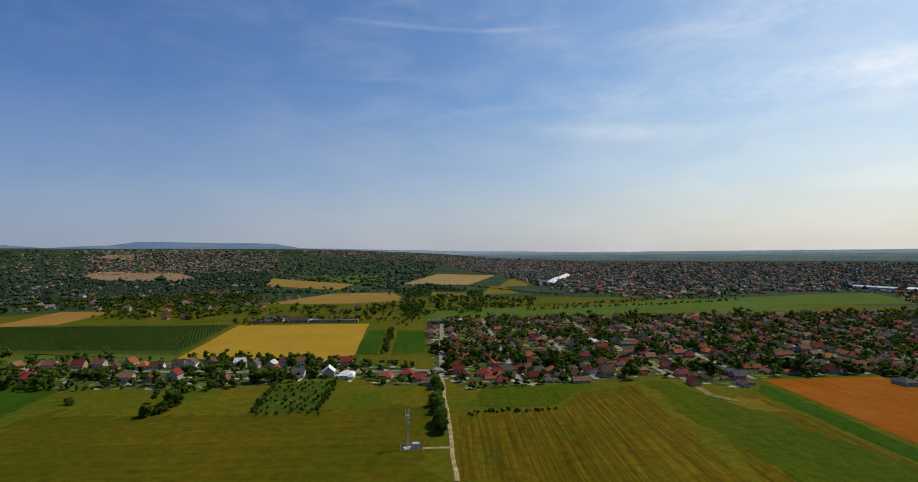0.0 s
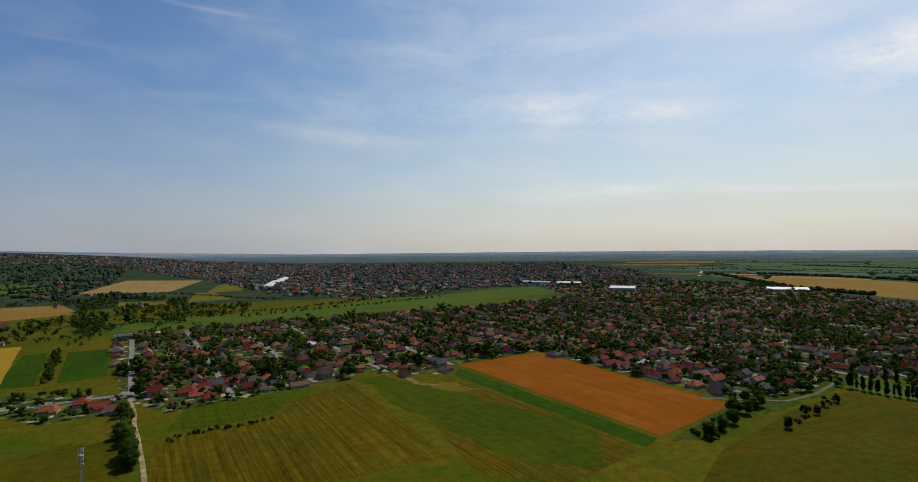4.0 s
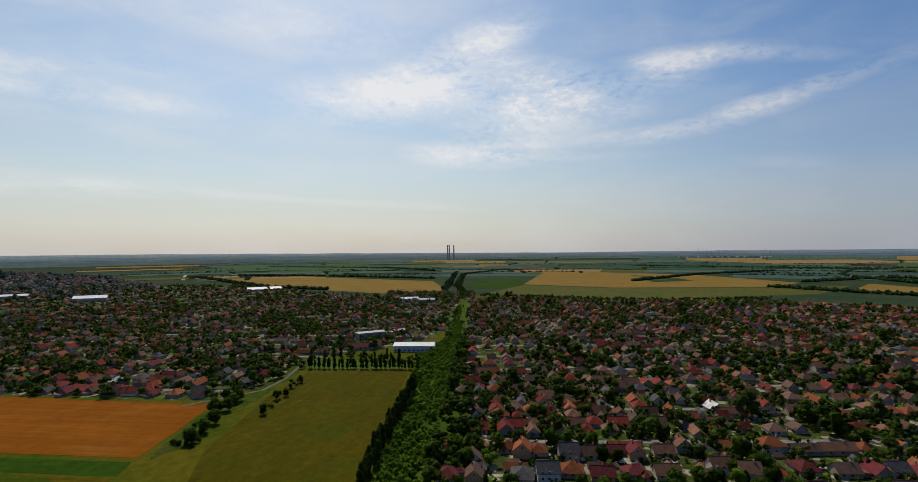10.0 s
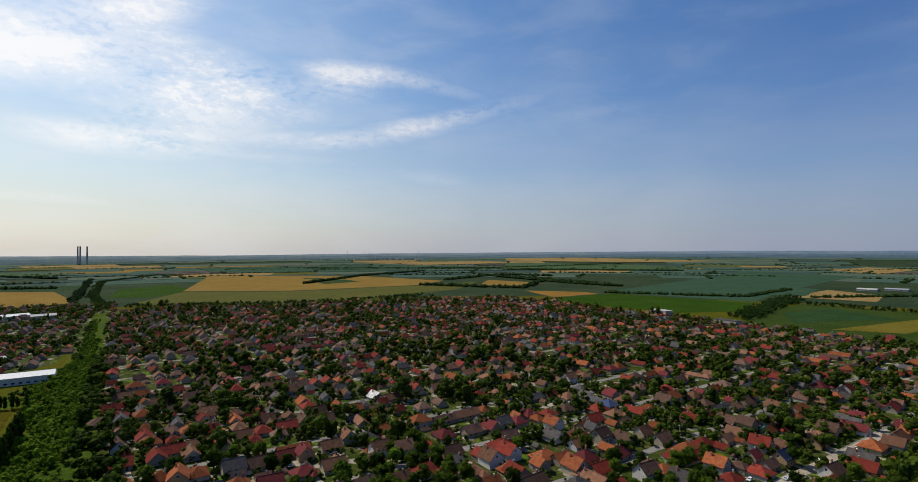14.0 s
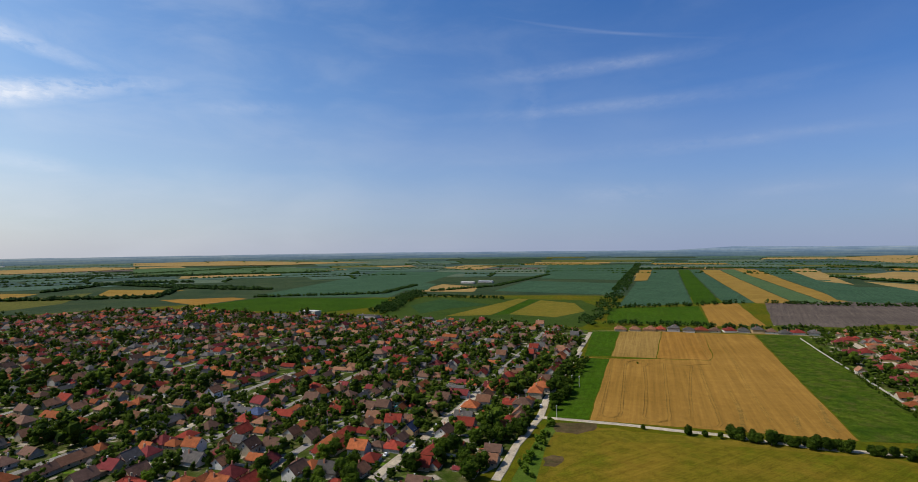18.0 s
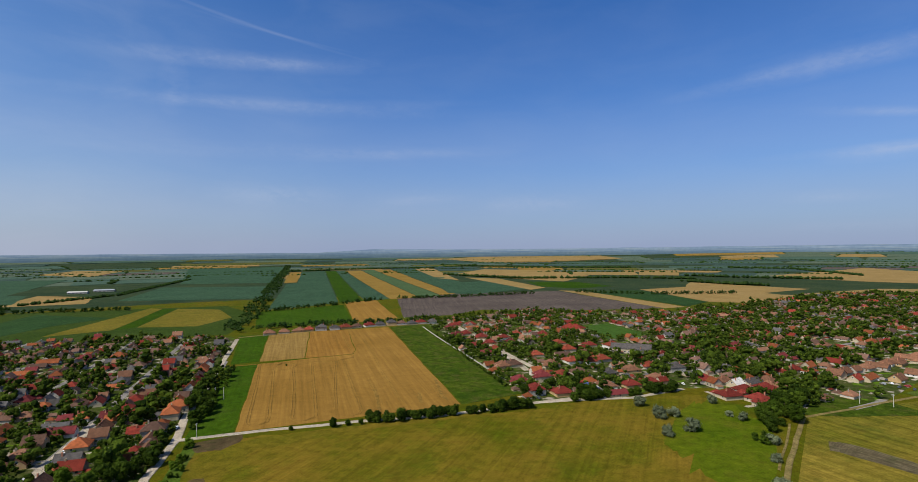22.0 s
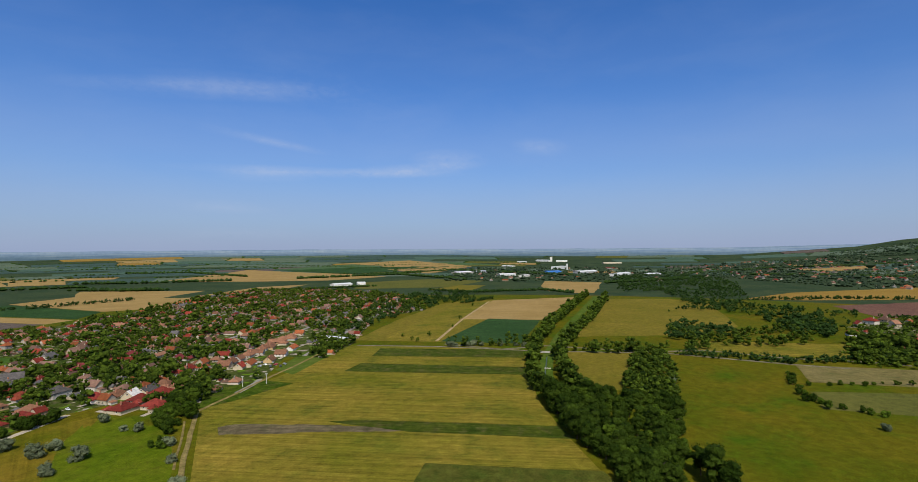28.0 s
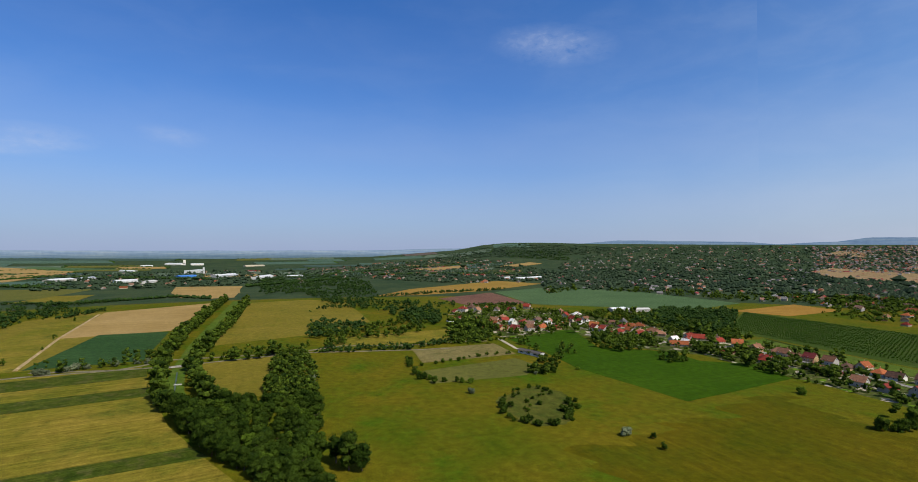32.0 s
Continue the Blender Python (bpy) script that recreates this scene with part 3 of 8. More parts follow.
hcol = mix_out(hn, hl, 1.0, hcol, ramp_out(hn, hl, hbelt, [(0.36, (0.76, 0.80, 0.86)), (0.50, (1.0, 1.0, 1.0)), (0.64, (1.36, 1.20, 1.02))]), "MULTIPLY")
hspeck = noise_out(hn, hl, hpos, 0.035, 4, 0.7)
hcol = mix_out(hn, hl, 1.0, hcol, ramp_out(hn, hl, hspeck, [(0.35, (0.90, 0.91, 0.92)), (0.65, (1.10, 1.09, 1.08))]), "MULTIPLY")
# side towards the sun painted warmer and brighter in the same glow
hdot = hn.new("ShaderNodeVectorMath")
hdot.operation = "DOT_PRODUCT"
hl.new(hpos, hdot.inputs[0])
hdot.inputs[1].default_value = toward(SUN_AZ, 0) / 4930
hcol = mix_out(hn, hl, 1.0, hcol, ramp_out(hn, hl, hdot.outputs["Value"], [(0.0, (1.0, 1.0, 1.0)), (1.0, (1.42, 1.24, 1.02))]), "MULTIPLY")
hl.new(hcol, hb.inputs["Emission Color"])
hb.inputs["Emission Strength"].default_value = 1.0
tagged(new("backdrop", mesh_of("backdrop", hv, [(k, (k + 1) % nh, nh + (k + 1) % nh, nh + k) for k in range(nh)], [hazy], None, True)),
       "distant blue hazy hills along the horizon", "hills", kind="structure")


# ---- fields, roads
def inside(x, y, poly):
    x, y = np.asarray(x, float), np.asarray(y, float)
    hit = np.zeros(x.shape, bool)
    for (x0, y0), (x1, y1) in zip(poly, poly[1:] + poly[:1]):
        if y0 != y1:
            hit ^= ((y0 > y) != (y1 > y)) & (x < (x1 - x0) * (y - y0) / (y1 - y0) + x0)
    return hit


def ragged(poly, step, size):
    """The outline with uneven edges, as a plough leaves them."""
    out = []
    for (x0, y0), (x1, y1) in zip(poly, poly[1:] + poly[:1]):
        n = max(1, int(math.hypot(x1 - x0, y1 - y0) / step))
        for k in range(n):
            f = k / n
            x, y = x0 + (x1 - x0) * f, y0 + (y1 - y0) * f
            d = noise.noise((x * 0.021, y * 0.021, 3.0)) + 0.6 * noise.noise((x * 0.09, y * 0.09, 7.0))
            out.append((x + d * size, y + d * size) if k else (x, y))
    return out


LEVEL = [0.0, 0.0]
OPEN = []


def field(name, mat, label, height, poly, kind="structure", category="field", loose=0.0):
    """A crop with its own thickness on the ground, draped over the land."""
    reach = max(math.hypot(*p) for p in poly)
    if name in ("wheat_field", "hay_field"):
        OPEN.append(list(poly))
    poly = ragged(poly, 4 if loose else 12 if reach < 900 else 40, loose or (0.9 if reach < 900 else 2.0))
    bm = bmesh.new()
    bm.faces.new([bm.verts.new((x, y, 0)) for x, y in poly])
    if reach > 2000:
        bmesh.ops.triangulate(bm, faces=bm.faces[:])
        for _ in range(6):
            long = [e for e in bm.edges if e.calc_length() > 90]
            if not long or len(bm.edges) > 6000:
                break
            bmesh.ops.subdivide_edges(bm, edges=long, cuts=1)
            bmesh.ops.triangulate(bm, faces=[f for f in bm.faces if len(f.verts) > 3])
    rim = [e for e in bm.edges if e.is_boundary]
    bmesh.ops.recalc_face_normals(bm, faces=bm.faces[:])
    if bm.faces[:][0].normal.z < 0:
        bmesh.ops.reverse_faces(bm, faces=bm.faces[:])
    made = bmesh.ops.extrude_edge_only(bm, edges=rim)
    low = {v for v in made["geom"] if isinstance(v, bmesh.types.BMVert)}
    LEVEL[0] += 0.0004
    for v in bm.verts:
        r = math.hypot(v.co.x, v.co.y)
        base = float(terrain(v.co.x, v.co.y))
        extra = LEVEL[0] + (0.35 + (r - 2000) * 0.0012 + LEVEL[1] * min(1, (r - 2000) / 600) if r > 2000 else 0.04 if r > 900 else 0)
        v.co.z = base - 0.3 if v in low else base + min(height * 0.15, 0.08) + extra
    me = bpy.data.meshes.new(name)
    bm.to_mesh(me)
    bm.free()
    me.materials.append(MAT[mat])
    return tagged(new(name, me), label, category, kind=kind)


def strip(name, mat, label, pts, width, lift=0.12, bend=0.0):
    """A road or track along a line."""
    line = []
    for (x0, y0), (x1, y1) in zip(pts, pts[1:]):
        n = max(1, int(math.hypot(x1 - x0, y1 - y0) / 10))
        line += [(x0 + (x1 - x0) * k / n, y0 + (y1 - y0) * k / n) for k in range(n)]
    line.append(pts[-1])
    s = Shape()
    for k, (x, y) in enumerate(line):
        xa, ya = line[max(k - 1, 0)]
        xb, yb = line[min(k + 1, len(line) - 1)]
        d = math.hypot(xb - xa, yb - ya) or 1
        nx, ny = -(yb - ya) / d, (xb - xa) / d
        w = width / 2 * (1 + 0.12 * noise.noise((x * 0.07, y * 0.07, 1)))
        off = bend * noise.noise((x * 0.03, y * 0.03, 9))
        LEVEL[0] += 0.00001
        take(x, y, width / 2 + 2)
        for side in (1, -1):
            px, py = x + nx * (w * side + off), y + ny * (w * side + off)
            s.v.append((px, py, float(terrain(px, py)) + lift + LEVEL[0]))
            s.v.append((px + nx * 0.3 * side, py + ny * 0.3 * side, float(terrain(px, py)) - 0.1))
    for k in range(len(line) - 1):
        a, b = 4 * k, 4 * k + 4
        s.f += [(a, a + 2, b + 2, b), (a + 1, a, b, b + 1), (a + 2, a + 3, b + 3, b + 2)]
        s.i += [0, 0, 0]
    return tagged(new(name, s.mesh(name, MAT[mat])), label, "road", kind="structure")


# ---- a map of what is taken, cells of 2.5 m
CELL, HALF = 2.5, 1500
taken = np.zeros((int(2 * HALF / CELL),) * 2, bool)


def take(x, y, r):
    i, j = int((x + HALF) / CELL), int((y + HALF) / CELL)
    k = max(1, int(r / CELL))
    if 0 < i < taken.shape[0] and 0 < j < taken.shape[1]:
        taken[max(i - k, 0):i + k + 1, max(j - k, 0):j + k + 1] = True


def free(x, y):
    i, j = ((np.asarray(x) + HALF) / CELL).astype(int), ((np.asarray(y) + HALF) / CELL).astype(int)
    ok = (i >= 0) & (j >= 0) & (i < taken.shape[0]) & (j < taken.shape[1])
    out = np.ones(np.shape(x), bool)
    out[ok] = ~taken[i[ok], j[ok]]
    return out


def put(first, m):
    """A copy of a thing at the pose m, whatever size the first one has."""
    return copy_thing(first, m @ Matrix.Diagonal((*(1 / v for v in first.scale), 1)))


# ---- trees
ICO_V = []
_g = (1 + 5 ** 0.5) / 2
for a, b in ((1, _g), (-1, _g), (1, -_g), (-1, -_g)):
    ICO_V += [(0, a, b), (a, b, 0), (b, 0, a)]
ICO_V = np.array(ICO_V) / math.hypot(1, _g)
_d = np.linalg.norm(ICO_V[:, None] - ICO_V[None], axis=2)
ICO_F = []
for a in range(12):
    for b in range(a + 1, 12):
        for c in range(b + 1, 12):
            if _d[a, b] < 1.1 and _d[b, c] < 1.1 and _d[a, c] < 1.1:
                n = np.cross(ICO_V[b] - ICO_V[a], ICO_V[c] - ICO_V[a])
                ICO_F.append((a, b, c) if n @ (ICO_V[a] + ICO_V[b] + ICO_V[c]) > 0 else (a, c, b))
ICO_F = np.array(ICO_F)
OCT_V = np.array([(1, 0, 0), (0, 1, 0), (-1, 0, 0), (0, -1, 0), (0, 0, 1), (0, 0, -1)], float)
OCT_F = np.array([(0, 1, 4), (1, 2, 4), (2, 3, 4), (3, 0, 4), (1, 0, 5), (2, 1, 5), (3, 2, 5), (0, 3, 5)])


def crown_arrays(rng, width, low, high, lobes, leaves, shape="round", size=0.9, coarse=False):
    """Lobes of foliage with loose leaf clumps standing out of them: uneven, with gaps."""
    V, F, k = [], [], 0
    mid, half = (low + high) / 2, (high - low) / 2
    for q in range(lobes):
        h = rng.uniform(-0.85, 0.9)
        a = rng.uniform(0, 6.283)
        if shape == "column":
            rad, lr = width * 0.28 * rng.random() * (1 - max(h, 0) ** 2 * 0.7), width * rng.uniform(0.26, 0.42) * (1 - 0.45 * max(h, 0))
        elif shape == "cone":
            rad, lr = width * 0.25 * (0.95 - h) * rng.random(), width * 0.33 * (1.15 - h * 0.9) * rng.uniform(0.7, 1.1)
        else:
            rad, lr = width * 0.5 * math.sqrt(max(0.05, 1 - h * h)) * rng.uniform(0.35, 0.8), width * rng.uniform(0.17, 0.30)
        c = np.array([math.cos(a) * rad, math.sin(a) * rad, mid + h * half * 0.82])
        stretch = np.array([1, 1, 1.35 if shape == "column" else 0.85])
        bv, bf = (OCT_V, OCT_F) if coarse else (ICO_V, ICO_F)
        V.append(bv * lr * (0.8 if leaves else 1.0) * stretch * (1 + rng.uniform(-0.3, 0.3, (len(bv), 1))) + c)
        F.append(bf + k)
        k += len(bv)
        if leaves:
            d = rng.normal(size=(leaves, 3))
            d[:, 2] += 0.35
            d /= np.linalg.norm(d, axis=1, keepdims=True)
            base = c + d * lr * stretch * rng.uniform(0.62, 1.22, (leaves, 1))
            u = np.cross(d, rng.normal(size=(leaves, 3)))
            u /= np.linalg.norm(u, axis=1, keepdims=True)
            w = np.cross(d, u) + d * rng.uniform(-0.6, 0.6, (leaves, 1))
            s = size * rng.uniform(0.5, 1.1, (leaves, 1))
            V.append(np.stack([base - u * s * 0.6, base + u * s * 0.6, base + w * s], 1).reshape(-1, 3))
            F.append(np.arange(leaves * 3).reshape(-1, 3) + k)
            k += leaves * 3
    return np.concatenate(V), np.concatenate(F)


def trunk_shape(rng, high, r, limbs):
    s = Shape()
    top = Vector((rng.uniform(-0.3, 0.3), rng.uniform(-0.3, 0.3), high))
    s.tube((0, 0, -0.3), top * 0.45, r, r * 0.72, 7)
    s.tube(top * 0.45, top, r * 0.72, r * 0.3, 6)
    for q in range(limbs):
        a, h = q * 2.4 + rng.uniform(0, 1), rng.uniform(0.4, 0.8)
        p = top * h
        s.tube(p, p + Vector((math.cos(a), math.sin(a), 0.9)) * high * 0.3, r * 0.4, r * 0.12, 5)
    return s


KINDS = {  # height, width, foot of the crown, lobes, leaf clumps to a lobe, shape, leaf material, bark radius, name, label
    "tree": (9.5, 8.0, 1.0, 20, 46, "round", "deciduous", 0.24, "deciduous_tree", "leafy green broad-crowned garden tree", "tree"),
    "dark_tree": (9.0, 7.5, 0.6, 20, 46, "round", "dark", 0.24, "deciduous_tree", "dense dark green broad-leaved tree", "tree"),
    "light_tree": (8.0, 7.0, 1.2, 15, 36, "round", "light", 0.2, "deciduous_tree", "bright yellow-green leafy tree", "tree"),
    "tall": (16.0, 10.0, 0.5, 34, 62, "round", "dark", 0.42, "canal_tree", "tall dark green tree in a canal-side wood", "tree"),
    "tall_light": (13.5, 9.0, 0.4, 30, 62, "round", "deciduous", 0.38, "canal_tree", "tall green leafy tree in a canal-side wood", "tree"),
    "poplar": (13.0, 4.2, 0.8, 16, 32, "column", "dark", 0.22, "poplar", "slender upright dark green poplar in a row", "poplar"),
    "conifer": (10.0, 4.5, 0.6, 15, 27, "cone", "dark", 0.2, "conifer", "dark green pointed garden conifer", "conifer"),
    "bush": (3.0, 4.0, 0.1, 10, 27, "round", "deciduous", 0.1, "bush", "low rounded green bush", "bush"),
    "dark_bush": (4.0, 4.6, 0.1, 11, 27, "round", "dark", 0.12, "bush", "dense dark green hedge bush", "bush"),
    "hedge_tree": (8.0, 7.0, 0.1, 24, 48, "round", "dark", 0.2, "hedge_tree", "dense dark green overgrown hedge tree by the road", "tree"),
    "silver": (4.6, 6.5, 0.1, 15, 41, "round", "grey", 0.14, "silver_bush", "silvery grey-green wild olive bush in the meadow", "bush"),
    "fruit": (3.6, 3.4, 0.6, 7, 20, "round", "dark", 0.1, "fruit_tree", "small round green fruit tree", "fruit tree"),
}
rng = np.random.default_rng(5)
TREE = {}
for kind, (high, wide, foot, lobes, leaves, shape, leafmat, bark, name, label, cat) in KINDS.items():
    for q in range(4):
        V, F = crown_arrays(rng, wide, foot, high, lobes, leaves, shape, 0.10 * wide ** 0.5 + 0.45)
        TREE[kind, q] = [None, tri_mesh("crown", V, F, [LEAF[leafmat]]), trunk_shape(rng, high * 0.72, bark, 4).mesh("trunk", BARK)]
wanted = []


def tree(kind, x, y, size=1.0, group=""):
    wanted.append((math.hypot(x, y), len(wanted), kind, x, y, size, group))


def plant():
    """Builds the trees asked for: the nearest of each kind singly, what lies past them joined."""
    count, rest = {}, {}
    for _, _, kind, x, y, size, group in sorted(wanted):
        name, label, cat = KINDS[kind][8:]
        count[name] = count.get(name, 0) + 1
        if count[name] > 255:
            rest.setdefault(kind, []).append((x, y, size))
            continue
        proto = TREE[kind, int(rng.integers(4))]
        m = Matrix.LocRotScale((x, y, float(terrain(x, y))), Euler((0, 0, rng.uniform(0, 6.28))),
                               Vector((size * rng.uniform(0.9, 1.1), size * rng.uniform(0.9, 1.1), size * rng.uniform(0.9, 1.1))))
        if proto[0] is None:
            proto[0] = tagged(new(name), label, cat)
            part("trunk", proto[2], proto[0])
            part("crown", proto[1], proto[0])
            proto[0].matrix_basis = m
        else:
            put(proto[0], m)["group"] = group
    for kind, rows in rest.items():
        rows = np.array(rows)
        high, wide = KINDS[kind][:2]
        joined("far_tree_rows", KINDS[kind][9], "trees", rows[:, 0], rows[:, 1], rows[:, 2] * wide / 7.2, 2, "stuff", 1.0, high / wide)


def joined(name, label, category, xs, ys, size, level, leafmat, flat=1.0, tall=1.0):
    """Many trees too far or too many to count, as one mesh. level 2: lobed, 1: three lumps, 0: one lump."""
    xs, ys = np.asarray(xs), np.asarray(ys)
    size = np.broadcast_to(size, xs.shape)
    Vs, Fs, k = [], [], 0
    protos = []
    for q in range(6):
        if level == 2:
            protos.append(crown_arrays(rng, 7.4, 0.3, 7.2 * tall, 8, 7, "round", 1.0))
        elif level == 1:
            protos.append(crown_arrays(rng, 8.0, 0.2, 6.5 * tall, 5, 3, "round", 1.4, True))
        else:
            V, F = [], []
            for c in range(2 if level == 0 else 1):
                V.append(OCT_V * np.array([3.6, 3.6, 3.0 * tall]) * (1 + rng.uniform(-0.3, 0.3, (6, 1))) + np.array([rng.uniform(-2, 2), rng.uniform(-2, 2), 2.4 * tall]))
                F.append(OCT_F + 6 * c)
            protos.append((np.concatenate(V), np.concatenate(F)))
    pick = rng.integers(6, size=len(xs))
    zs = terrain(xs, ys)
    for q in range(6):
        sel = np.where(pick == q)[0]
        if not len(sel):
            continue
        V, F = protos[q]
        a = rng.uniform(0, 6.283, len(sel))
        s = (size[sel] * rng.uniform(0.75, 1.3, len(sel)))[:, None]
        ca, sa = np.cos(a)[:, None], np.sin(a)[:, None]
        X = (V[:, 0] * ca - V[:, 1] * sa) * s + xs[sel][:, None]
        Y = (V[:, 0] * sa + V[:, 1] * ca) * s + ys[sel][:, None]
        Zz = V[:, 2] * s * flat + zs[sel][:, None]
        Vs.append(np.stack([X, Y, Zz], 2).reshape(-1, 3))
        Fs.append((F[None] + (np.arange(len(sel)) * len(V))[:, None, None] + k).reshape(-1, 3))
        k += len(sel) * len(V)
    if not Vs:
        return None
    return tagged(new(name, tri_mesh(name, np.concatenate(Vs), np.concatenate(Fs), [LEAF[leafmat]])), label, category, kind="stuff")


def scatter(poly, per_hectare, seed, avoid=True, clump=0.0):
    g = np.random.default_rng(seed)
    xs, ys = [p[0] for p in poly], [p[1] for p in poly]
    w, h = max(xs) - min(xs), max(ys) - min(ys)
    n = int(w * h / 1e4 * per_hectare)
    x, y = g.uniform(min(xs), max(xs), n), g.uniform(min(ys), max(ys), n)
    ok = inside(x, y, poly)
    if avoid:
        ok &= free(x, y)
    x, y = x[ok], y[ok]
    if clump:  # groves and clearings
        d = np.array([noise.noise((p * 0.016, q * 0.016, seed)) + 0.5 * noise.noise((p * 0.05, q * 0.05, seed)) for p, q in zip(x, y)])
        ok = g.random(len(x)) < np.clip(0.55 + clump * d * 1.6, 0.08, 1.0)
        x, y = x[ok], y[ok]
    return x, y


def along(pts, gap, jitter, seed):
    """Places along a line, uneven."""
    g = np.random.default_rng(seed)
    out = []
    for (x0, y0), (x1, y1) in zip(pts, pts[1:]):
        d = math.hypot(x1 - x0, y1 - y0)
        for k in range(max(1, int(d / gap))):
            f = (k + g.uniform(0.1, 0.9)) * gap / d
            out.append((x0 + (x1 - x0) * f + g.normal() * jitter, y0 + (y1 - y0) * f + g.normal() * jitter))
    return out


# ---- houses
def roof_shape(a, b, eave, rise, hip, over=0.55, thick=0.22):
    """A tiled roof with thickness; the ridge runs along x."""
    s = Shape()
    A, B = a / 2 + over, b / 2 + over
    drop = rise * over / (b / 2)
    z0, z1 = eave - drop, eave + rise
    rx = max(0.3, A - (B if hip else 0))
    top = [(-A, -B, z0), (A, -B, z0), (A, B, z0), (-A, B, z0), (-rx, 0, z1), (rx, 0, z1)]
    low = [(x, y, z - thick) for x, y, z in top]
    s.add(top + low, [(0, 1, 5, 4), (2, 3, 4, 5), (1, 2, 5), (3, 0, 4), (7, 6, 10, 11), (9, 8, 11, 10), (8, 7, 11), (6, 9, 10)] if hip else
          [(0, 1, 5, 4), (2, 3, 4, 5), (7, 6, 10, 11), (9, 8, 11, 10), (1, 7, 11, 5), (5, 11, 8, 2), (3, 9, 10, 4), (4, 10, 6, 0)])
    s.add([top[0], top[1], top[2], top[3]] + low[:4], [(0, 4, 5, 1), (2, 6, 7, 3)] + ([(1, 5, 6, 2), (3, 7, 4, 0)] if hip else []))
    s.tube((-rx, 0, z1 + 0.02), (rx, 0, z1 + 0.02), 0.14, 0.14, 6)
    return s


def wall_shape(a, b, eave, rise, hip):
    s = Shape()
    x, y = a / 2, b / 2
    s.box(-x, -y, -0.2, x, y, eave)
    if not hip:
        e = rise - 0.15
        s.add([(-x, -y, eave), (-x, y, eave), (-x, 0, eave + e), (x, -y, eave), (x, y, eave), (x, 0, eave + e)], [(0, 2, 1), (3, 4, 5), (0, 3, 5, 2), (1, 2, 5, 4)])
    s.box(-x - 0.06, -y - 0.06, -0.2, x + 0.06, y + 0.06, 0.45)
    return s


def window_mesh(w, h):
    """One casing: frame standing proud, pane set back in it."""
    s = Shape()
    loops = [(w, h, 0.0, 0.0), (w, h, 0.0, 0.06), (w - 0.1, h - 0.1, 0.1, 0.06), (w - 0.1, h - 0.1, 0.1, 0.015)]
    for a, top, low, y in loops:
        s.v += [(-a, y, low), (a, y, low), (a, y, top), (-a, y, top)]
    for k in range(3):
        for q in range(4):
            s.f.append((4 * k + q, 4 * k + 4 + q, 4 * k + 4 + (q + 1) % 4, 4 * k + (q + 1) % 4))
            s.i.append(0)
    s.f.append((15, 14, 13, 12))
    s.i.append(1)
    return s.mesh("window", [FRAME, GLASS])


window_me = window_mesh(0.62, 1.42)
door_me = Shape().box(-0.55, -0.05, 0, 0.55, 0.08, 2.1, 0, 0.02).mesh("door", DOOR)
chimney_me = Shape().box(-0.42, -0.34, -1.4, 0.42, 0.34, 1.0, 0, 0.05).mesh("chimney", BRICK)
PLANS = {  # length, depth, eave, rise, hip, storeys
    "gable": (11.5, 9.0, 2.9, 3.7, False, 1), "hip": (13.0, 10.8, 3.0, 3.3, True, 1), "tall": (10.5, 9.2, 4.7, 4.1, False, 2),
    "villa": (13.0, 10.4, 5.0, 3.5, True, 2), "long": (18.0, 8.4, 2.9, 3.1, False, 1), "cube": (11.0, 11.0, 3.2, 3.8, True, 1),
}
PLAN_WORDS = {"gable": "steep gabled", "hip": "low hipped", "tall": "two-storey gabled", "villa": "two-storey hipped", "long": "long gabled", "cube": "square hipped"}
WALL_WORDS = ["cream plaster", "white plaster", "ochre plaster", "grey plaster"]
HOUSE = {}


def house_proto(plan, roof, wall):
    a, b, eave, rise, hip, floors = PLANS[plan]
    ob = tagged(new("house"), f"{PLAN_WORDS[plan]} house with {roof} tiled roof and {WALL_WORDS[wall]} walls", "house", "houses of the village")
    part("wall", wall_shape(a, b, eave, rise, hip).mesh("wall", WALL[wall]), ob)
    rf = part("roof", roof_shape(a, b, eave, rise, hip).mesh("roof", ROOF[roof]), ob)
    part("chimney", chimney_me, rf, "brick chimney", pose(a * 0.22, b * 0.12, eave + rise))
    part("door", door_me, ob, "brown wooden door", pose(a * 0.3, -b / 2, 0.1, 0, 0, 180))
    for f in range(floors):
        for x in (-a * 0.30, 0.0):
            part("window", window_me, ob, "", pose(x, -b / 2, 1.1 + 2.7 * f, 0, 0, 180))
    part("driveway", Shape().box(a * 0.30 - 1.6, -b / 2 - 11.0, -0.2, a * 0.30 + 1.6, -b / 2, 0.07).mesh("driveway", MAT["road"]), ob, "pale concrete drive")
    for side in (-1, 1):
        part("window", window_me, ob, "", pose(side * a / 2, b * (0.0 if not hip else 0.2), eave + 0.4 if not hip else 1.1, 0, 0, -90 * side))
    if plan in ("villa", "hip"):
        wing = Shape()
        wing.box(a * 0.12, -b / 2 - 3.2, -0.2, a * 0.12 + 4.6, -b / 2 + 0.05, eave - 0.25)
        part("porch", wing.mesh("porch", WALL[wall]), ob)
        wr = roof_shape(5.4, 4.6, eave - 0.3, 1.7, True)
        part("porch_roof", wr.mesh("porch_roof", ROOF[roof]), ob, "", pose(a * 0.12 + 2.3, -b / 2 - 0.8, 0, 0, 0, 90))
    return ob


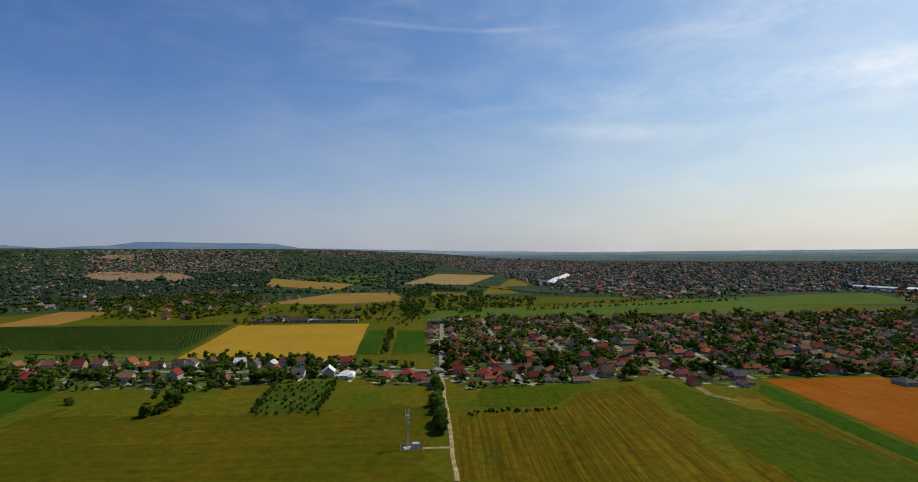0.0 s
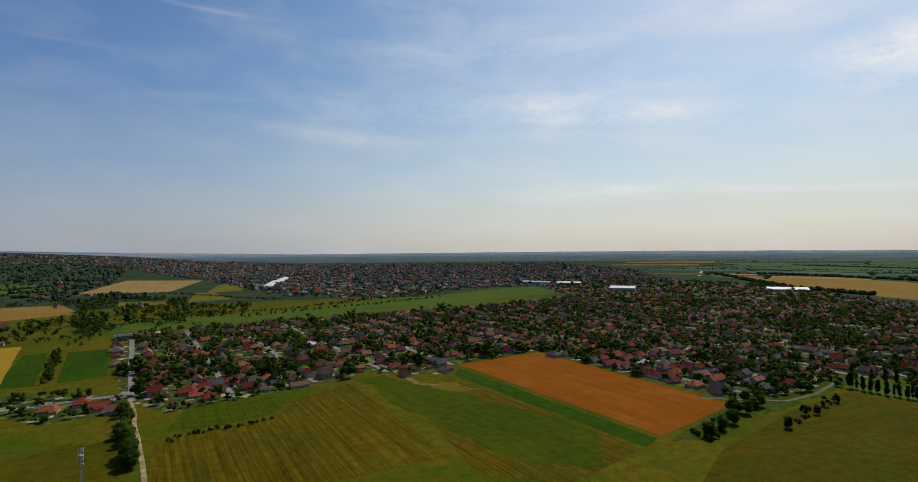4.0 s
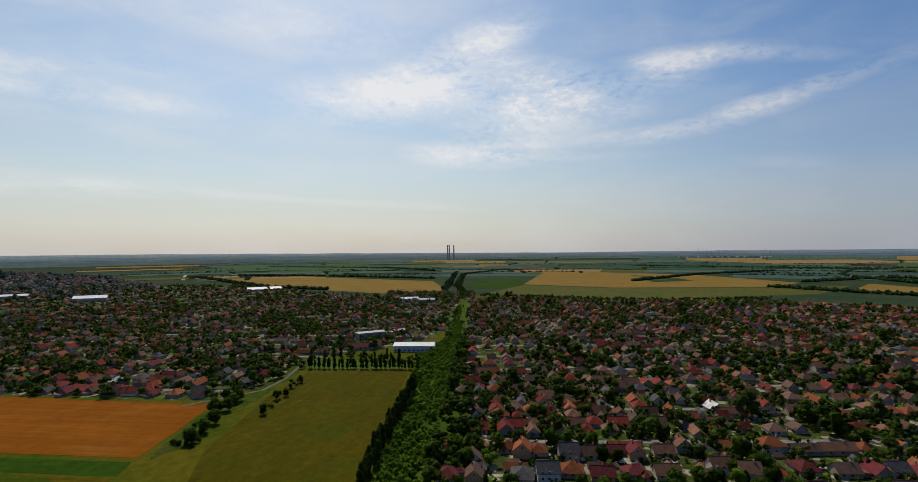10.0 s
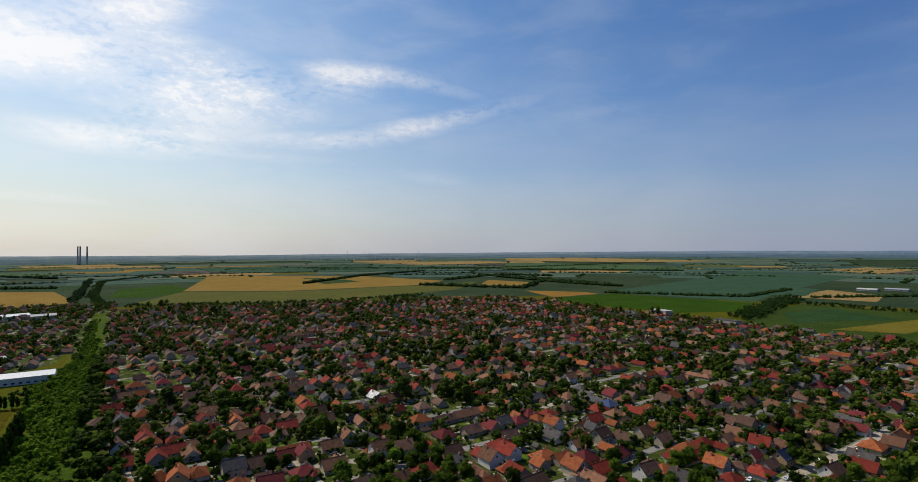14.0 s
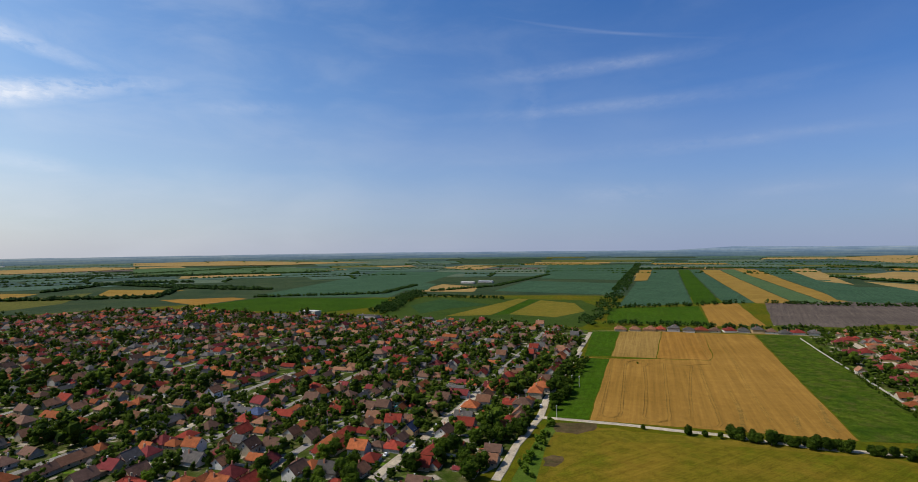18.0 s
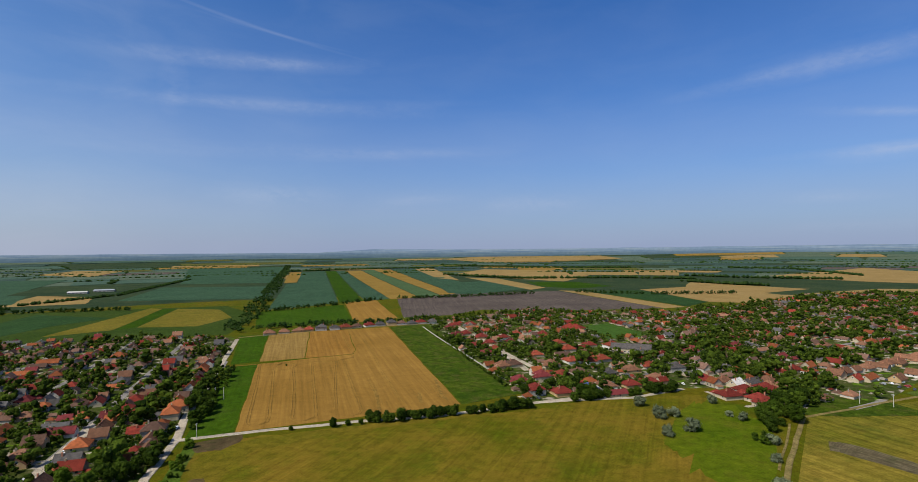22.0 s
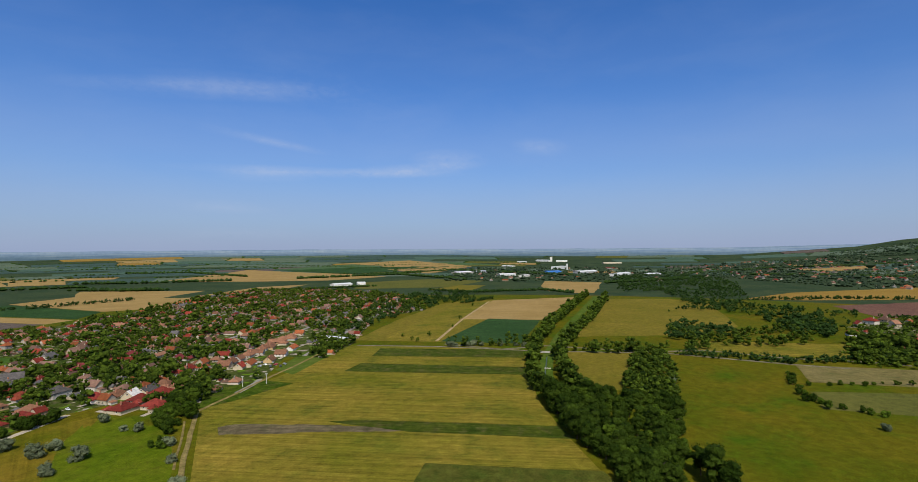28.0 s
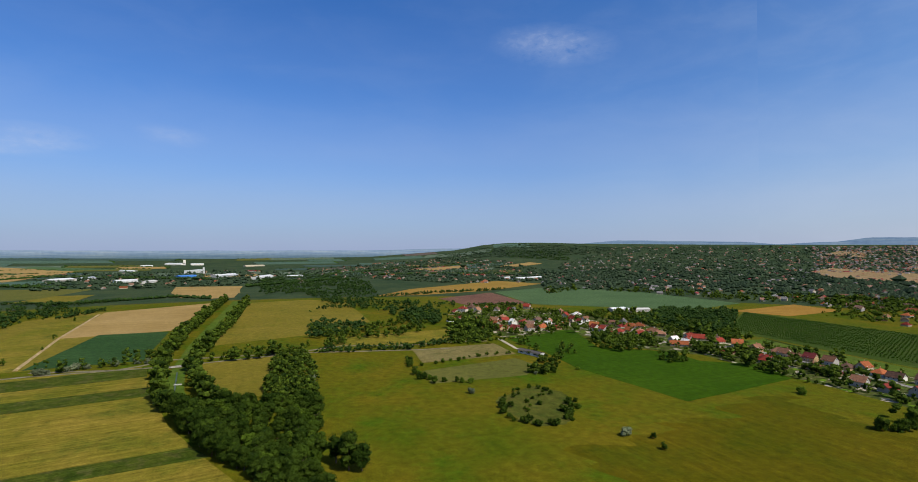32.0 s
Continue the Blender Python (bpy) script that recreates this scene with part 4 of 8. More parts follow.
def house(plan, roof, x, y, turn, wall=None, size=1.0):
    """One house; its walls, roof, door and windows are shared with others of its plan and colours."""
    wall = int(rng.integers(4)) if wall is None else wall
    key = plan, roof, wall
    m = Matrix.LocRotScale((x, y, float(terrain(x, y))), Euler((0, 0, radians(turn))), Vector((size, size, size * 0.97)))
    take(x, y, 5.0 * size)
    if key not in HOUSE:
        HOUSE[key] = house_proto(*key)
        HOUSE[key].matrix_basis = m
        return HOUSE[key]
    return put(HOUSE[key], m)


def joined_houses(name, label, xs, ys, turns, sizes, far=False, worn=False):
    """Houses past those built singly: walls, roofs with thickness, chimneys, as one mesh. worn: roof colours greyed as
    if by haze.
    """
    protos = []
    for plan in ("gable", "hip", "tall", "long", "cube", "villa"):
        a, b, eave, rise, hip, _ = PLANS[plan]
        s = Shape()
        w = wall_shape(a, b, eave, rise, hip)
        s.add(w.v, w.f, 0)
        r = roof_shape(a, b, eave, rise, hip)
        s.add(r.v[:12], [f for f in r.f if max(f) < 12], 1)
        if plan in ("gable", "tall") and not far:  # a low shed against the house
            s.box(a * 0.5, -b * 0.35, -0.2, a * 0.5 + 4.0, b * 0.25, 2.3, 0)
            s.add([(a * 0.5, -b * 0.4, 3.0), (a * 0.5 + 4.4, -b * 0.4, 2.25), (a * 0.5 + 4.4, b * 0.3, 2.25), (a * 0.5, b * 0.3, 3.0)], [(0, 1, 2, 3)], 1)
        s.box(a * 0.2, -0.4, eave + rise * 0.5, a * 0.2 + 0.8, 0.4, eave + rise + 0.8, 0)
        for q in () if far else (-0.3, 0.05):
            for side in (-1, 1):
                s.box(a * q - 0.6, side * b / 2 - 0.05, 1.1, a * q + 0.6, side * b / 2 + 0.05, 2.4, 2)
        wall_mat, roof_mat = FAR_WALL, HAZED_ROOF if worn else FAR_ROOF
        me = s.mesh("proto", [wall_mat, roof_mat, GLASS])
        me.calc_loop_triangles()
        F = np.array([t.vertices[:] for t in me.loop_triangles])
        I = np.array([t.material_index for t in me.loop_triangles])
        V = np.array([v.co[:] for v in me.vertices])
        bpy.data.meshes.remove(me)
        protos.append((V, F, I))
    xs, ys, turns, sizes = (np.asarray(v, float) for v in (xs, ys, turns, sizes))
    pick = rng.choice(6, size=len(xs), p=[0.36, 0.17, 0.15, 0.16, 0.12, 0.04])
    zs = terrain(xs, ys)
    Vs, Fs, Is, k = [], [], [], 0
    for q in range(6):
        sel = np.where(pick == q)[0]
        if not len(sel):
            continue
        V, F, I = protos[q]
        a, s = np.radians(turns[sel]), sizes[sel][:, None]
        ca, sa = np.cos(a)[:, None], np.sin(a)[:, None]
        Vs.append(np.stack([(V[:, 0] * ca - V[:, 1] * sa) * s + xs[sel][:, None], (V[:, 0] * sa + V[:, 1] * ca) * s + ys[sel][:, None],
                            V[:, 2] * s + zs[sel][:, None]], 2).reshape(-1, 3))
        Fs.append((F[None] + (np.arange(len(sel)) * len(V))[:, None, None] + k).reshape(-1, 3))
        Is.append(np.tile(I, len(sel)))
        k += len(sel) * len(V)
    return tagged(new(name, tri_mesh(name, np.concatenate(Vs), np.concatenate(Fs), [wall_mat, roof_mat, GLASS], np.concatenate(Is))),
                  label, "houses", kind="stuff")


def lots(poly, turn, gap, lot, seed, streets=True, road_width=5.5, empty=0.1):
    """Street by street: house places in rows on both sides, and the streets themselves."""
    g = np.random.default_rng(seed)
    c, s = math.cos(radians(turn)), math.sin(radians(turn))
    px, py = np.array([p[0] for p in poly]), np.array([p[1] for p in poly])
    u, v = px * c + py * s, -px * s + py * c
    out = []
    row = math.floor(v.min() / gap) * gap
    while row < v.max():
        us = np.arange(u.min(), u.max(), 10.0)
        x, y = us * c - row * s, us * s + row * c
        ok = inside(x, y, poly)
        run = []
        for k in range(len(us)):
            if ok[k]:
                run.append((x[k], y[k]))
                take(x[k], y[k], 4.5)
            if (not ok[k] or k == len(us) - 1) and run:
                if len(run) > 3 and streets:
                    strip("street", "asphalt", "pale dusty village street between gardens", run, road_width, 0.05, 1.0)
                run = []
        for side in (-1, 1):
            for uu in np.arange(u.min(), u.max(), lot):
                q, w = uu + g.uniform(-2, 2), row + side * (14 + g.uniform(-2.5, 3.5))
                xx, yy = q * c - w * s, q * s + w * c
                if g.random() > empty:
                    out.append((xx, yy, turn + (90 if g.random() < 0.55 else 0) + g.normal() * 3, g.uniform(0.70, 1.02)))
                for deep, chance, least, most in ((0.34, 0.9, 0.40, 0.74), (0.45, 0.45, 0.28, 0.48)):  # back buildings and sheds
                    if g.random() < chance:
                        w2 = row + side * (gap * deep + g.uniform(-3, 3))
                        q2 = q + g.uniform(-5, 5)
                        out.append((q2 * c - w2 * s, q2 * s + w2 * c, turn + 90 * int(g.integers(2)), g.uniform(least, most)))
        row += gap
    out = np.array(out)
    return out[inside(out[:, 0], out[:, 1], poly)]


def building(name, label, x, y, turn, length, depth, high, roof, wall, shape="flat", windows=0, category="building"):
    """A hall or block: walls, a roof with eaves, windows in a row on both long sides."""
    ob = tagged(new(name), label, category)
    ob.matrix_basis = pose(x, y, float(terrain(x, y)), 0, 0, turn)
    a, b = length / 2, depth / 2
    part("wall", Shape().box(-a, -b, -0.5, a, b, high).mesh("wall", wall), ob)
    if shape == "flat":
        rf = Shape().box(-a - 0.3, -b - 0.3, high, a + 0.3, b + 0.3, high + 0.5)
    else:
        rf = roof_shape(length, depth, high, depth * (0.12 if shape == "low" else 0.30), shape == "hip", 0.7, 0.3)
    part("roof", rf.mesh("roof", roof), ob)
    floors = 2 if high > 6.5 and shape == "flat" else 1
    if windows:
        w = length / windows * 0.6 / 1.24
        for f in range(floors):
            for k in range(windows):
                xx = -a + (k + 0.5) * length / windows
                for side in (-1, 1):
                    m = Matrix.LocRotScale((xx, side * b, 1.0 + f * high / 2), Euler((0, 0, 0 if side > 0 else math.pi)), Vector((w, 1, 1.1)))
                    part("window", window_me, ob, "", m)
    part("gate", Shape().box(-1.6, -0.06, 0, 1.6, 0.08, min(3.2, high * 0.7), 0, 0.02).mesh("gate", STEEL_GREY), ob, "grey metal gate", pose(a, 0, 0, 0, 0, -90))
    return ob


# ---------------------------------------------------------------- patchwork of far fields towards the horizon
g = np.random.default_rng(77)
far_line = []
ring = 2150.0
while ring < 4650:
    deep = g.uniform(110, 260) * (0.8 + ring / 6000)
    a = 62.0 + g.uniform(0, 6)
    while a < 306:
        wide = g.uniform(3.0, 9.5)
        wooded = a < 105 and g.random() < 0.45 or 92 < a < 100 and ring < 3000
        if not wooded and g.random() < 0.86:
            # green crops here have the haze of distance in their colour
            mat = ("hazed_green", "hazed_pale", "hazed_dark", "wheat_dry", "wheat_pale", "crop_olive", "soil_dark")[int(g.choice(7, p=[0.34, 0.22, 0.2, 0.06, 0.07, 0.07, 0.04]))]
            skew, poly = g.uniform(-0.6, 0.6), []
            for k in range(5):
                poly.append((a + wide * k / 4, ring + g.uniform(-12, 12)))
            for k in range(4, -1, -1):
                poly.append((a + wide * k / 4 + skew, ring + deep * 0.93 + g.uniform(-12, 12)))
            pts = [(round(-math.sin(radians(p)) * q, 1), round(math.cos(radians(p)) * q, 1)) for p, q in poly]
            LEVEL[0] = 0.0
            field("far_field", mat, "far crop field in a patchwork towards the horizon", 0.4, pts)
            if g.random() < 0.6:
                far_line += along(pts[5:], 14, 4, int(ring + a))
            if g.random() < 0.3:
                far_line += along([pts[0], pts[-1]], 14, 4, int(ring - a))
        a += wide
    ring += deep
LEVEL[1] = 1.2
far_line = np.array(far_line)

# ---------------------------------------------------------------- the plan: village ground, fields
ROW_GARDENS = [(-776, 269), (-981, 377), (-778, 517), (-471, 553), (-487, 553), (-112, 538), (-22, 486), (-17, 433), (-66, 429), (-97, 467), (-168, 434), (-230, 422), (-380, 432), (-341, 428), (-431, 431), (-503, 381), (-576, 383), (-603, 279)]
field("garden_ground", "garden", "gardens and yards along a village street", 0.03, ROW_GARDENS, category="gardens")
NORTH_VILLAGE = [(-22, 468), (-48, 744), (-14, 843), (207, 860), (453, 869), (780, 888), (842, 934), (1210, 546), (1180, 190), (1011, 136), (788, 119), (646, 113), (581, 154), (513, 216), (464, 206), (361, 226), (361, 450), (257, 445), (222, 411), (159, 460), (150, 443), (74, 429), (6, 414)]
field("garden_ground", "garden", "gardens and yards of a village", 0.03, NORTH_VILLAGE, category="gardens")
TOWN = [(215, 35), (398, 48), (626, 67), (1108, 110), (1206, 28), (1102, -180), (1112, -494), (1018, -653), (886, -755), (991, -643), (879, -688), (648, -702), (483, -733), (285, -738), (140, -709), (116, -537), (105, -355), (96, -248), (115, -190), (180, -120), (220, -60), (215, 20)]
field("garden_ground", "garden", "gardens and yards of a dense small town", 0.03, TOWN, category="gardens")
ESTATE = [(-83, -853), (-110, -804), (-113, -682), (-119, -507), (-125, -392), (-129, -355), (-162, -354), (-202, -352), (-250, -362), (-305, -345), (-415, -429), (-571, -645), (-550, -796), (-363, -832), (-319, -882), (-195, -805), (-145, -807)]
field("garden_ground", "garden", "gardens of a new housing estate", 0.03, ESTATE, category="gardens")
WEST_VILLAGE = [(-345, -479), (-476, -643), (-581, -807), (-674, -816), (-976, -938), (-1159, -970), (-1250, -774), (-1153, -528), (-886, -348), (-758, -387), (-545, -307), (-455, -288), (-458, -336), (-335, -280), (-302, -295), (-278, -321), (-297, -385)]
field("garden_ground", "garden", "gardens and yards of a village", 0.03, WEST_VILLAGE, category="gardens")
field("crop_field", "crop_green", "bright green young crop field beside the meadow", 0.5, [(-589, 279), (-634, 398), (-508, 354), (-459, 411), (-409, 406), (-375, 448), (-325, 424), (-302, 288), (-351, 282), (-421, 272), (-507, 283)])
field("grass_strip", "grass_light", "light green mown grass strip in front of an orchard", 0.15, [(-487, 544), (-481, 585), (-516, 586), (-306, 564), (-295, 531), (-479, 544), (-435, 519)])
field("orchard_ground", "orchard_soil", "dark green grassy ground under orchard rows", 0.1, [(-534, 574), (-665, 744), (-710, 806), (-349, 803), (-309, 571), (-522, 593), (-494, 590)])
field("wheat_field", "wheat_yellow", "golden ripe wheat field with faint tramlines", 0.7, [(-297, 548), (-338, 796), (-140, 805), (-110, 538)])
field("crop_field", "crop_green", "bright green crop plot beside a tree row", 0.5, [(-117, 560), (-126, 733), (-105, 737), (-89, 558)])
field("crop_field", "crop_green", "bright green crop plot beside a tree row", 0.5, [(-74, 560), (-86, 730), (-49, 727), (-38, 568)])
field("wheat_field", "wheat_gold", "tawny ripe wheat field below a wooded slope", 0.7, [(-727, 798), (-773, 1014), (-660, 993), (-637, 825)])
field("wheat_field", "wheat_dry", "narrow yellow wheat field among hedges", 0.7, [(-654, 1756), (-801, 2230), (-361, 1797), (-351, 1525)])
field("crop_field", "crop_dark", "dark green crop strip along a wheat field", 0.5, [(-680, 1552), (-718, 1682), (-643, 1725), (-349, 1502), (-383, 1423)])
field("wheat_field", "wheat_dry", "yellow wheat field beside a tree line", 0.7, [(-421, 1129), (-342, 1398), (-178, 1414), (-123, 1188), (-233, 1121)])
field("wheat_field", "wheat_pale", "far yellow wheat field on flat land", 0.7, [(-194, 1767), (-105, 2504), (158, 2320), (29, 1697)])
field("crop_field", "grass_light", "pale green crop strip on flat land", 0.4, [(-777, 2429), (-399, 2454), (-233, 1984), (-359, 1829)])
field("hay_field", "hay", "yellowish stubble plot beside a greenhouse", 0.2, [(-70, 1257), (-75, 1420), (31, 1384), (14, 1230)])
field("hay_field", "hay", "yellowish stubble strip beside a greenhouse", 0.2, [(60, 1324), (94, 1629), (139, 1595), (156, 1347)])
field("crop_field", "hay", "yellowish stubble strip beside a greenhouse", 0.2, [(117, 1599), (186, 1979), (312, 2128), (212, 1637)])
field("crop_field", "crop_green", "green crop strip beside a greenhouse", 0.4, [(212, 1609), (319, 2127), (388, 2111), (269, 1627)])
SLOPE_CLEARING = [(-1783, 2460), (-1849, 2698), (-1414, 2650), (-1192, 2359), (-1108, 2076), (-1513, 2190)]
field("stubble_field", "soil_tan", "brownish bare field on a wooded slope", 0.1, SLOPE_CLEARING)
field("stubble_field", "soil_tan", "brownish bare field on a wooded slope", 0.1, [(-2394, 3410), (-2441, 3652), (-2236, 3619), (-2117, 3365)])
field("meadow_strip", "grass_light", "long green river meadow with hedges", 0.25, [(-78, 870), (-61, 981), (208, 1014), (390, 1100), (633, 1166), (864, 1248), (989, 1248), (891, 1010), (635, 1016), (655, 947), (464, 893), (321, 907), (214, 883), (-17, 873)])
field("meadow", "north_meadow", "wide olive brown meadow below the village row", 0.12, [(-180, 119), (-214, 145), (-258, 204), (-274, 294), (-303, 372), (-234, 357), (-184, 360), (-77, 366), (-18, 378), (-10, 251), (-9, 210)], loose=22.0)
field("hay_field", "hay_mown", "mown hay meadow with parallel cutting lines", 0.12, [(-1, 251), (-4, 345), (5, 353), (70, 362), (89, 400), (142, 426), (135, 247)])
field("grass_strip", "crop_dull", "green grass field beside mown hay", 0.3, [(151, 437), (176, 438), (185, 395), (214, 313), (230, 232), (195, 192), (165, 218), (158, 249), (150, 325)], loose=6.0)
field("grass_strip", "crop_dull", "green grass plot beside gardens", 0.3, [(6, 377), (20, 422), (77, 423), (84, 397), (68, 372), (26, 365)])
field("hay_field", "hay_mown", "mown olive hay field beside a green strip", 0.12, [(179, 426), (182, 379), (206, 387), (231, 406), (224, 400), (232, 200), (167, 187), (137, 220)])
field("bare_patch", "dry", "pale worn earth patch at a field edge", 0.14, [(184, 370), (208, 390), (220, 384), (220, 349), (204, 356)], loose=7.0)
field("crop_field", "crop_green", "vivid green crop strip along ripe wheat", 0.5, [(229, 404), (245, 424), (252, 206), (235, 200)])
field("wheat_field", "wheat_orange", "large orange ripe wheat field beside houses", 0.7, [(253, 438), (357, 444), (352, 223), (257, 207)])
field("weedy_strip", "weeds", "weedy strip with bushes between two fields", 0.2, [(254, 198), (272, 191), (320, 203), (383, 197), (539, 213), (523, 225), (374, 214), (312, 216)], loose=5.0)
field("crop_field", "barley_olive", "olive green barley field beside a poplar row", 0.5, [(457, 197), (465, 105), (316, 88), (246, 79), (224, 75), (183, 138), (202, 147), (265, 175), (373, 194)])
field("grass_strip", "grass_light", "green grass strip between poplar rows", 0.2, [(511, 219), (506, 106), (478, 108), (464, 200)])
field("wheat_field", "wheat_dry", "long yellow wheat field beyond the town", 0.7, [(1975, 1320), (2063, 800), (1837, 326), (1403, 206), (1304, 364), (1534, 779)])
field("crop_field", "crop_dark", "dark green field beyond the town", 0.5, [(2383, 1304), (2294, 627), (2052, 259), (1899, 346), (2109, 818)])
field("crop_field", "crop_mid", "green field on flat land", 0.5, [(3572, 2111), (3583, 1176), (3199, 461), (2560, 992), (2776, 1859)])
field("crop_field", "crop_green", "green field beside a tree belt", 0.5, [(1504, 166), (1842, 168), (1999, 36), (1685, -21), (1469, 73)])
field("wheat_field", "wheat_dry", "broad yellow wheat field beyond the town", 0.7, [(1658, 3), (2586, -100), (2432, -399), (2228, -682), (1724, -845), (1544, -664), (1516, -248)])
field("crop_field", "crop_dark", "dark green patch inside a wheat field", 0.8, [(2191, -428), (2106, -548), (1836, -566), (1766, -417)])
field("crop_field", "crop_olive", "grey olive field beyond the town", 0.4, [(1270, 111), (1631, 3), (1493, -245), (1518, -656), (1600, -920), (1315, -687), (1131, -227)])
field("wheat_field", "wheat_dry", "small yellow field beside a wood", 0.7, [(1446, -833), (1679, -1013), (1412, -1072), (1347, -922)])
field("wheat_field", "wheat_gold", "yellow field strip at the edge of town", 0.7, [(1177, -825), (1053, -932), (987, -917), (978, -765)])
field("crop_field", "crop_green", "bright green field at the edge of town", 0.5, [(960, -740), (980, -958), (659, -1023), (577, -885), (631, -750), (828, -721)])
field("crop_field", "crop_blue", "large dark green maize field", 1.2, [(1034, -977), (1549, -2354), (1076, -2324), (825, -1441), (675, -1048)])
field("crop_field", "crop_mid", "green field on flat land", 0.5, [(3345, -2169), (2489, -2560), (1941, -2544), (1936, -1991), (2655, -1722)])
field("wheat_field", "wheat_pale", "far yellow wheat strip", 0.7, [(3984, -2584), (3611, -3147), (2357, -3428), (2758, -2836), (3588, -2327)])
field("wheat_field", "wheat_pale", "far yellow wheat strip", 0.7, [(3907, -1158), (3683, -2120), (3194, -2272), (3303, -1471)])
field("crop_field", "crop_blue", "dark green field on flat land", 0.5, [(3646, -73), (3526, -1131), (2882, -1659), (2644, -848), (2997, -126)])
field("meadow", "orchard_soil", "dark green garden plots at the edge of town", 0.1, [(472, -701), (577, -909), (597, -1092), (234, -1117), (147, -934), (154, -734), (326, -728)])
field("meadow", "hay", "yellow green rough meadow behind gardens", 0.1, [(-564, -316), (-744, -342), (-988, -357), (-1086, -314), (-1125, -186), (-806, -195), (-586, -194)])
field("crop_field", "grass_field", "green grass field with a row of poles", 0.3, [(94, -333), (111, -529), (85, -534), (68, -338)])
field("crop_field", "grass_field", "green grass field beside wheat", 0.3, [(111, -541), (135, -715), (101, -722), (86, -547)])
field("wheat_field", "wheat_gold", "large golden wheat field with curved tramlines", 0.7, [(85, -534), (38, -551), (-6, -561), (-9, -587), (0, -737), (-57, -743), (-78, -361), (67, -339)])
field("wheat_field", "wheat_mid", "paler corner of a golden wheat field", 0.65, [(85, -547), (100, -722), (50, -732), (43, -553)])
field("wheat_field", "wheat_orange2", "orange tinted corner of a wheat field", 0.66, [(42, -553), (49, -732), (0, -737), (-8, -580), (-5, -563)])
field("rough_field", "weeds", "rough green weedy field beside houses", 0.5, [(-59, -743), (-114, -760), (-128, -376), (-79, -360)])
field("wheat_field", "wheat_gold", "small yellow wheat field beside ploughed land", 0.7, [(4, -1115), (-61, -1150), (-79, -835), (-10, -802)])
field("crop_field", "grass_field", "green field beside small wheat field", 0.5, [(155, -989), (7, -1068), (-9, -808), (129, -788)])
field("wheat_field", "wheat_dry", "tiny yellow field at a tree belt", 0.7, [(207, -1826), (274, -2663), (219, -2663), (168, -1864)])
field("crop_field", "crop_blue", "dark green field of strip crops", 0.6, [(145, -1023), (192, -1762), (163, -1830), (216, -2663), (112, -2730), (18, -1113), (83, -1055)])
field("crop_field", "crop_green", "light green crop strip", 0.5, [(106, -2730), (57, -2729), (-34, -1134), (16, -1113)])
field("crop_field", "crop_blue", "dark green crop strip", 0.6, [(54, -2729), (14, -2729), (-93, -1168), (-38, -1134)])
field("wheat_field", "wheat_dry", "yellow wheat strip between green strips", 0.7, [(8, -2729), (-71, -2728), (-161, -1179), (-94, -1156)])
field("crop_field", "crop_mid", "green crop strip between wheat strips", 0.5, [(-77, -2728), (-135, -2794), (-216, -1214), (-163, -1179)])
field("wheat_field", "wheat_dry", "yellow wheat strip between green strips", 0.7, [(-141, -2794), (-225, -2792), (-259, -1248), (-219, -1214)])
field("crop_field", "crop_blue", "dark green crop strip beside wheat", 0.6, [(-231, -2792), (-356, -2788), (-372, -1308), (-262, -1248)])
field("wheat_field", "wheat_pale", "yellow wheat field beside green strips", 0.7, [(-357, -2798), (-470, -2933), (-384, -1781), (-326, -1961)])
field("crop_field", "crop_blue", "dark green field beside ploughed land", 0.6, [(-273, -1644), (-475, -1705), (-508, -1360), (-286, -1211), (-246, -1276)])
field("wheat_field", "wheat_pale", "yellow strip between dark fields", 0.7, [(-441, -1938), (-539, -1817), (-535, -1355), (-474, -1303)])
field("ploughed_field", "soil_dark", "dark grey brown ploughed field behind houses", 0.12, [(-110, -1181), (-237, -1253), (-524, -1242), (-553, -835), (-346, -851), (-236, -908), (-170, -849), (-89, -846)])
field("wheat_field", "wheat_pale", "long yellow wheat strip above ploughed land", 0.7, [(-532, -1256), (-582, -1220), (-602, -839), (-555, -833)])
field("crop_field", "crop_dark", "dark green field above the village", 0.5, [(-585, -1217), (-728, -1204), (-699, -903), (-610, -846)])
field("wheat_field", "wheat_pale", "yellow wheat field above the village", 0.7, [(-740, -1218), (-950, -1266), (-948, -909), (-771, -858), (-700, -901)])
field("wheat_field", "wheat_pale", "broad far yellow wheat field", 0.7, [(-780, -4296), (-1202, -4637), (-2140, -4147), (-2038, -3585), (-1571, -3483), (-966, -3572)])
field("wheat_field", "wheat_pale", "yellow wheat field beside a hedge", 0.7, [(-474, -2230), (-692, -2609), (-956, -2352), (-926, -1884), (-692, -1586), (-546, -1894)])
field("crop_field", "crop_green", "green field beside wheat", 0.5, [(-573, -1620), (-717, -1555), (-738, -1347), (-601, -1302), (-539, -1404)])
field("hay_field", "hay", "olive yellow plot at the edge of town", 0.3, [(391, -779), (374, -1116), (347, -1099), (324, -821)])
field("crop_field", "crop_green", "green strip between olive plots", 0.3, [(321, -820), (345, -1099), (321, -1093), (301, -841)])
field("hay_field", "hay", "olive yellow plot at the edge of town", 0.3, [(299, -840), (317, -1092), (235, -1053), (187, -924), (215, -829)])
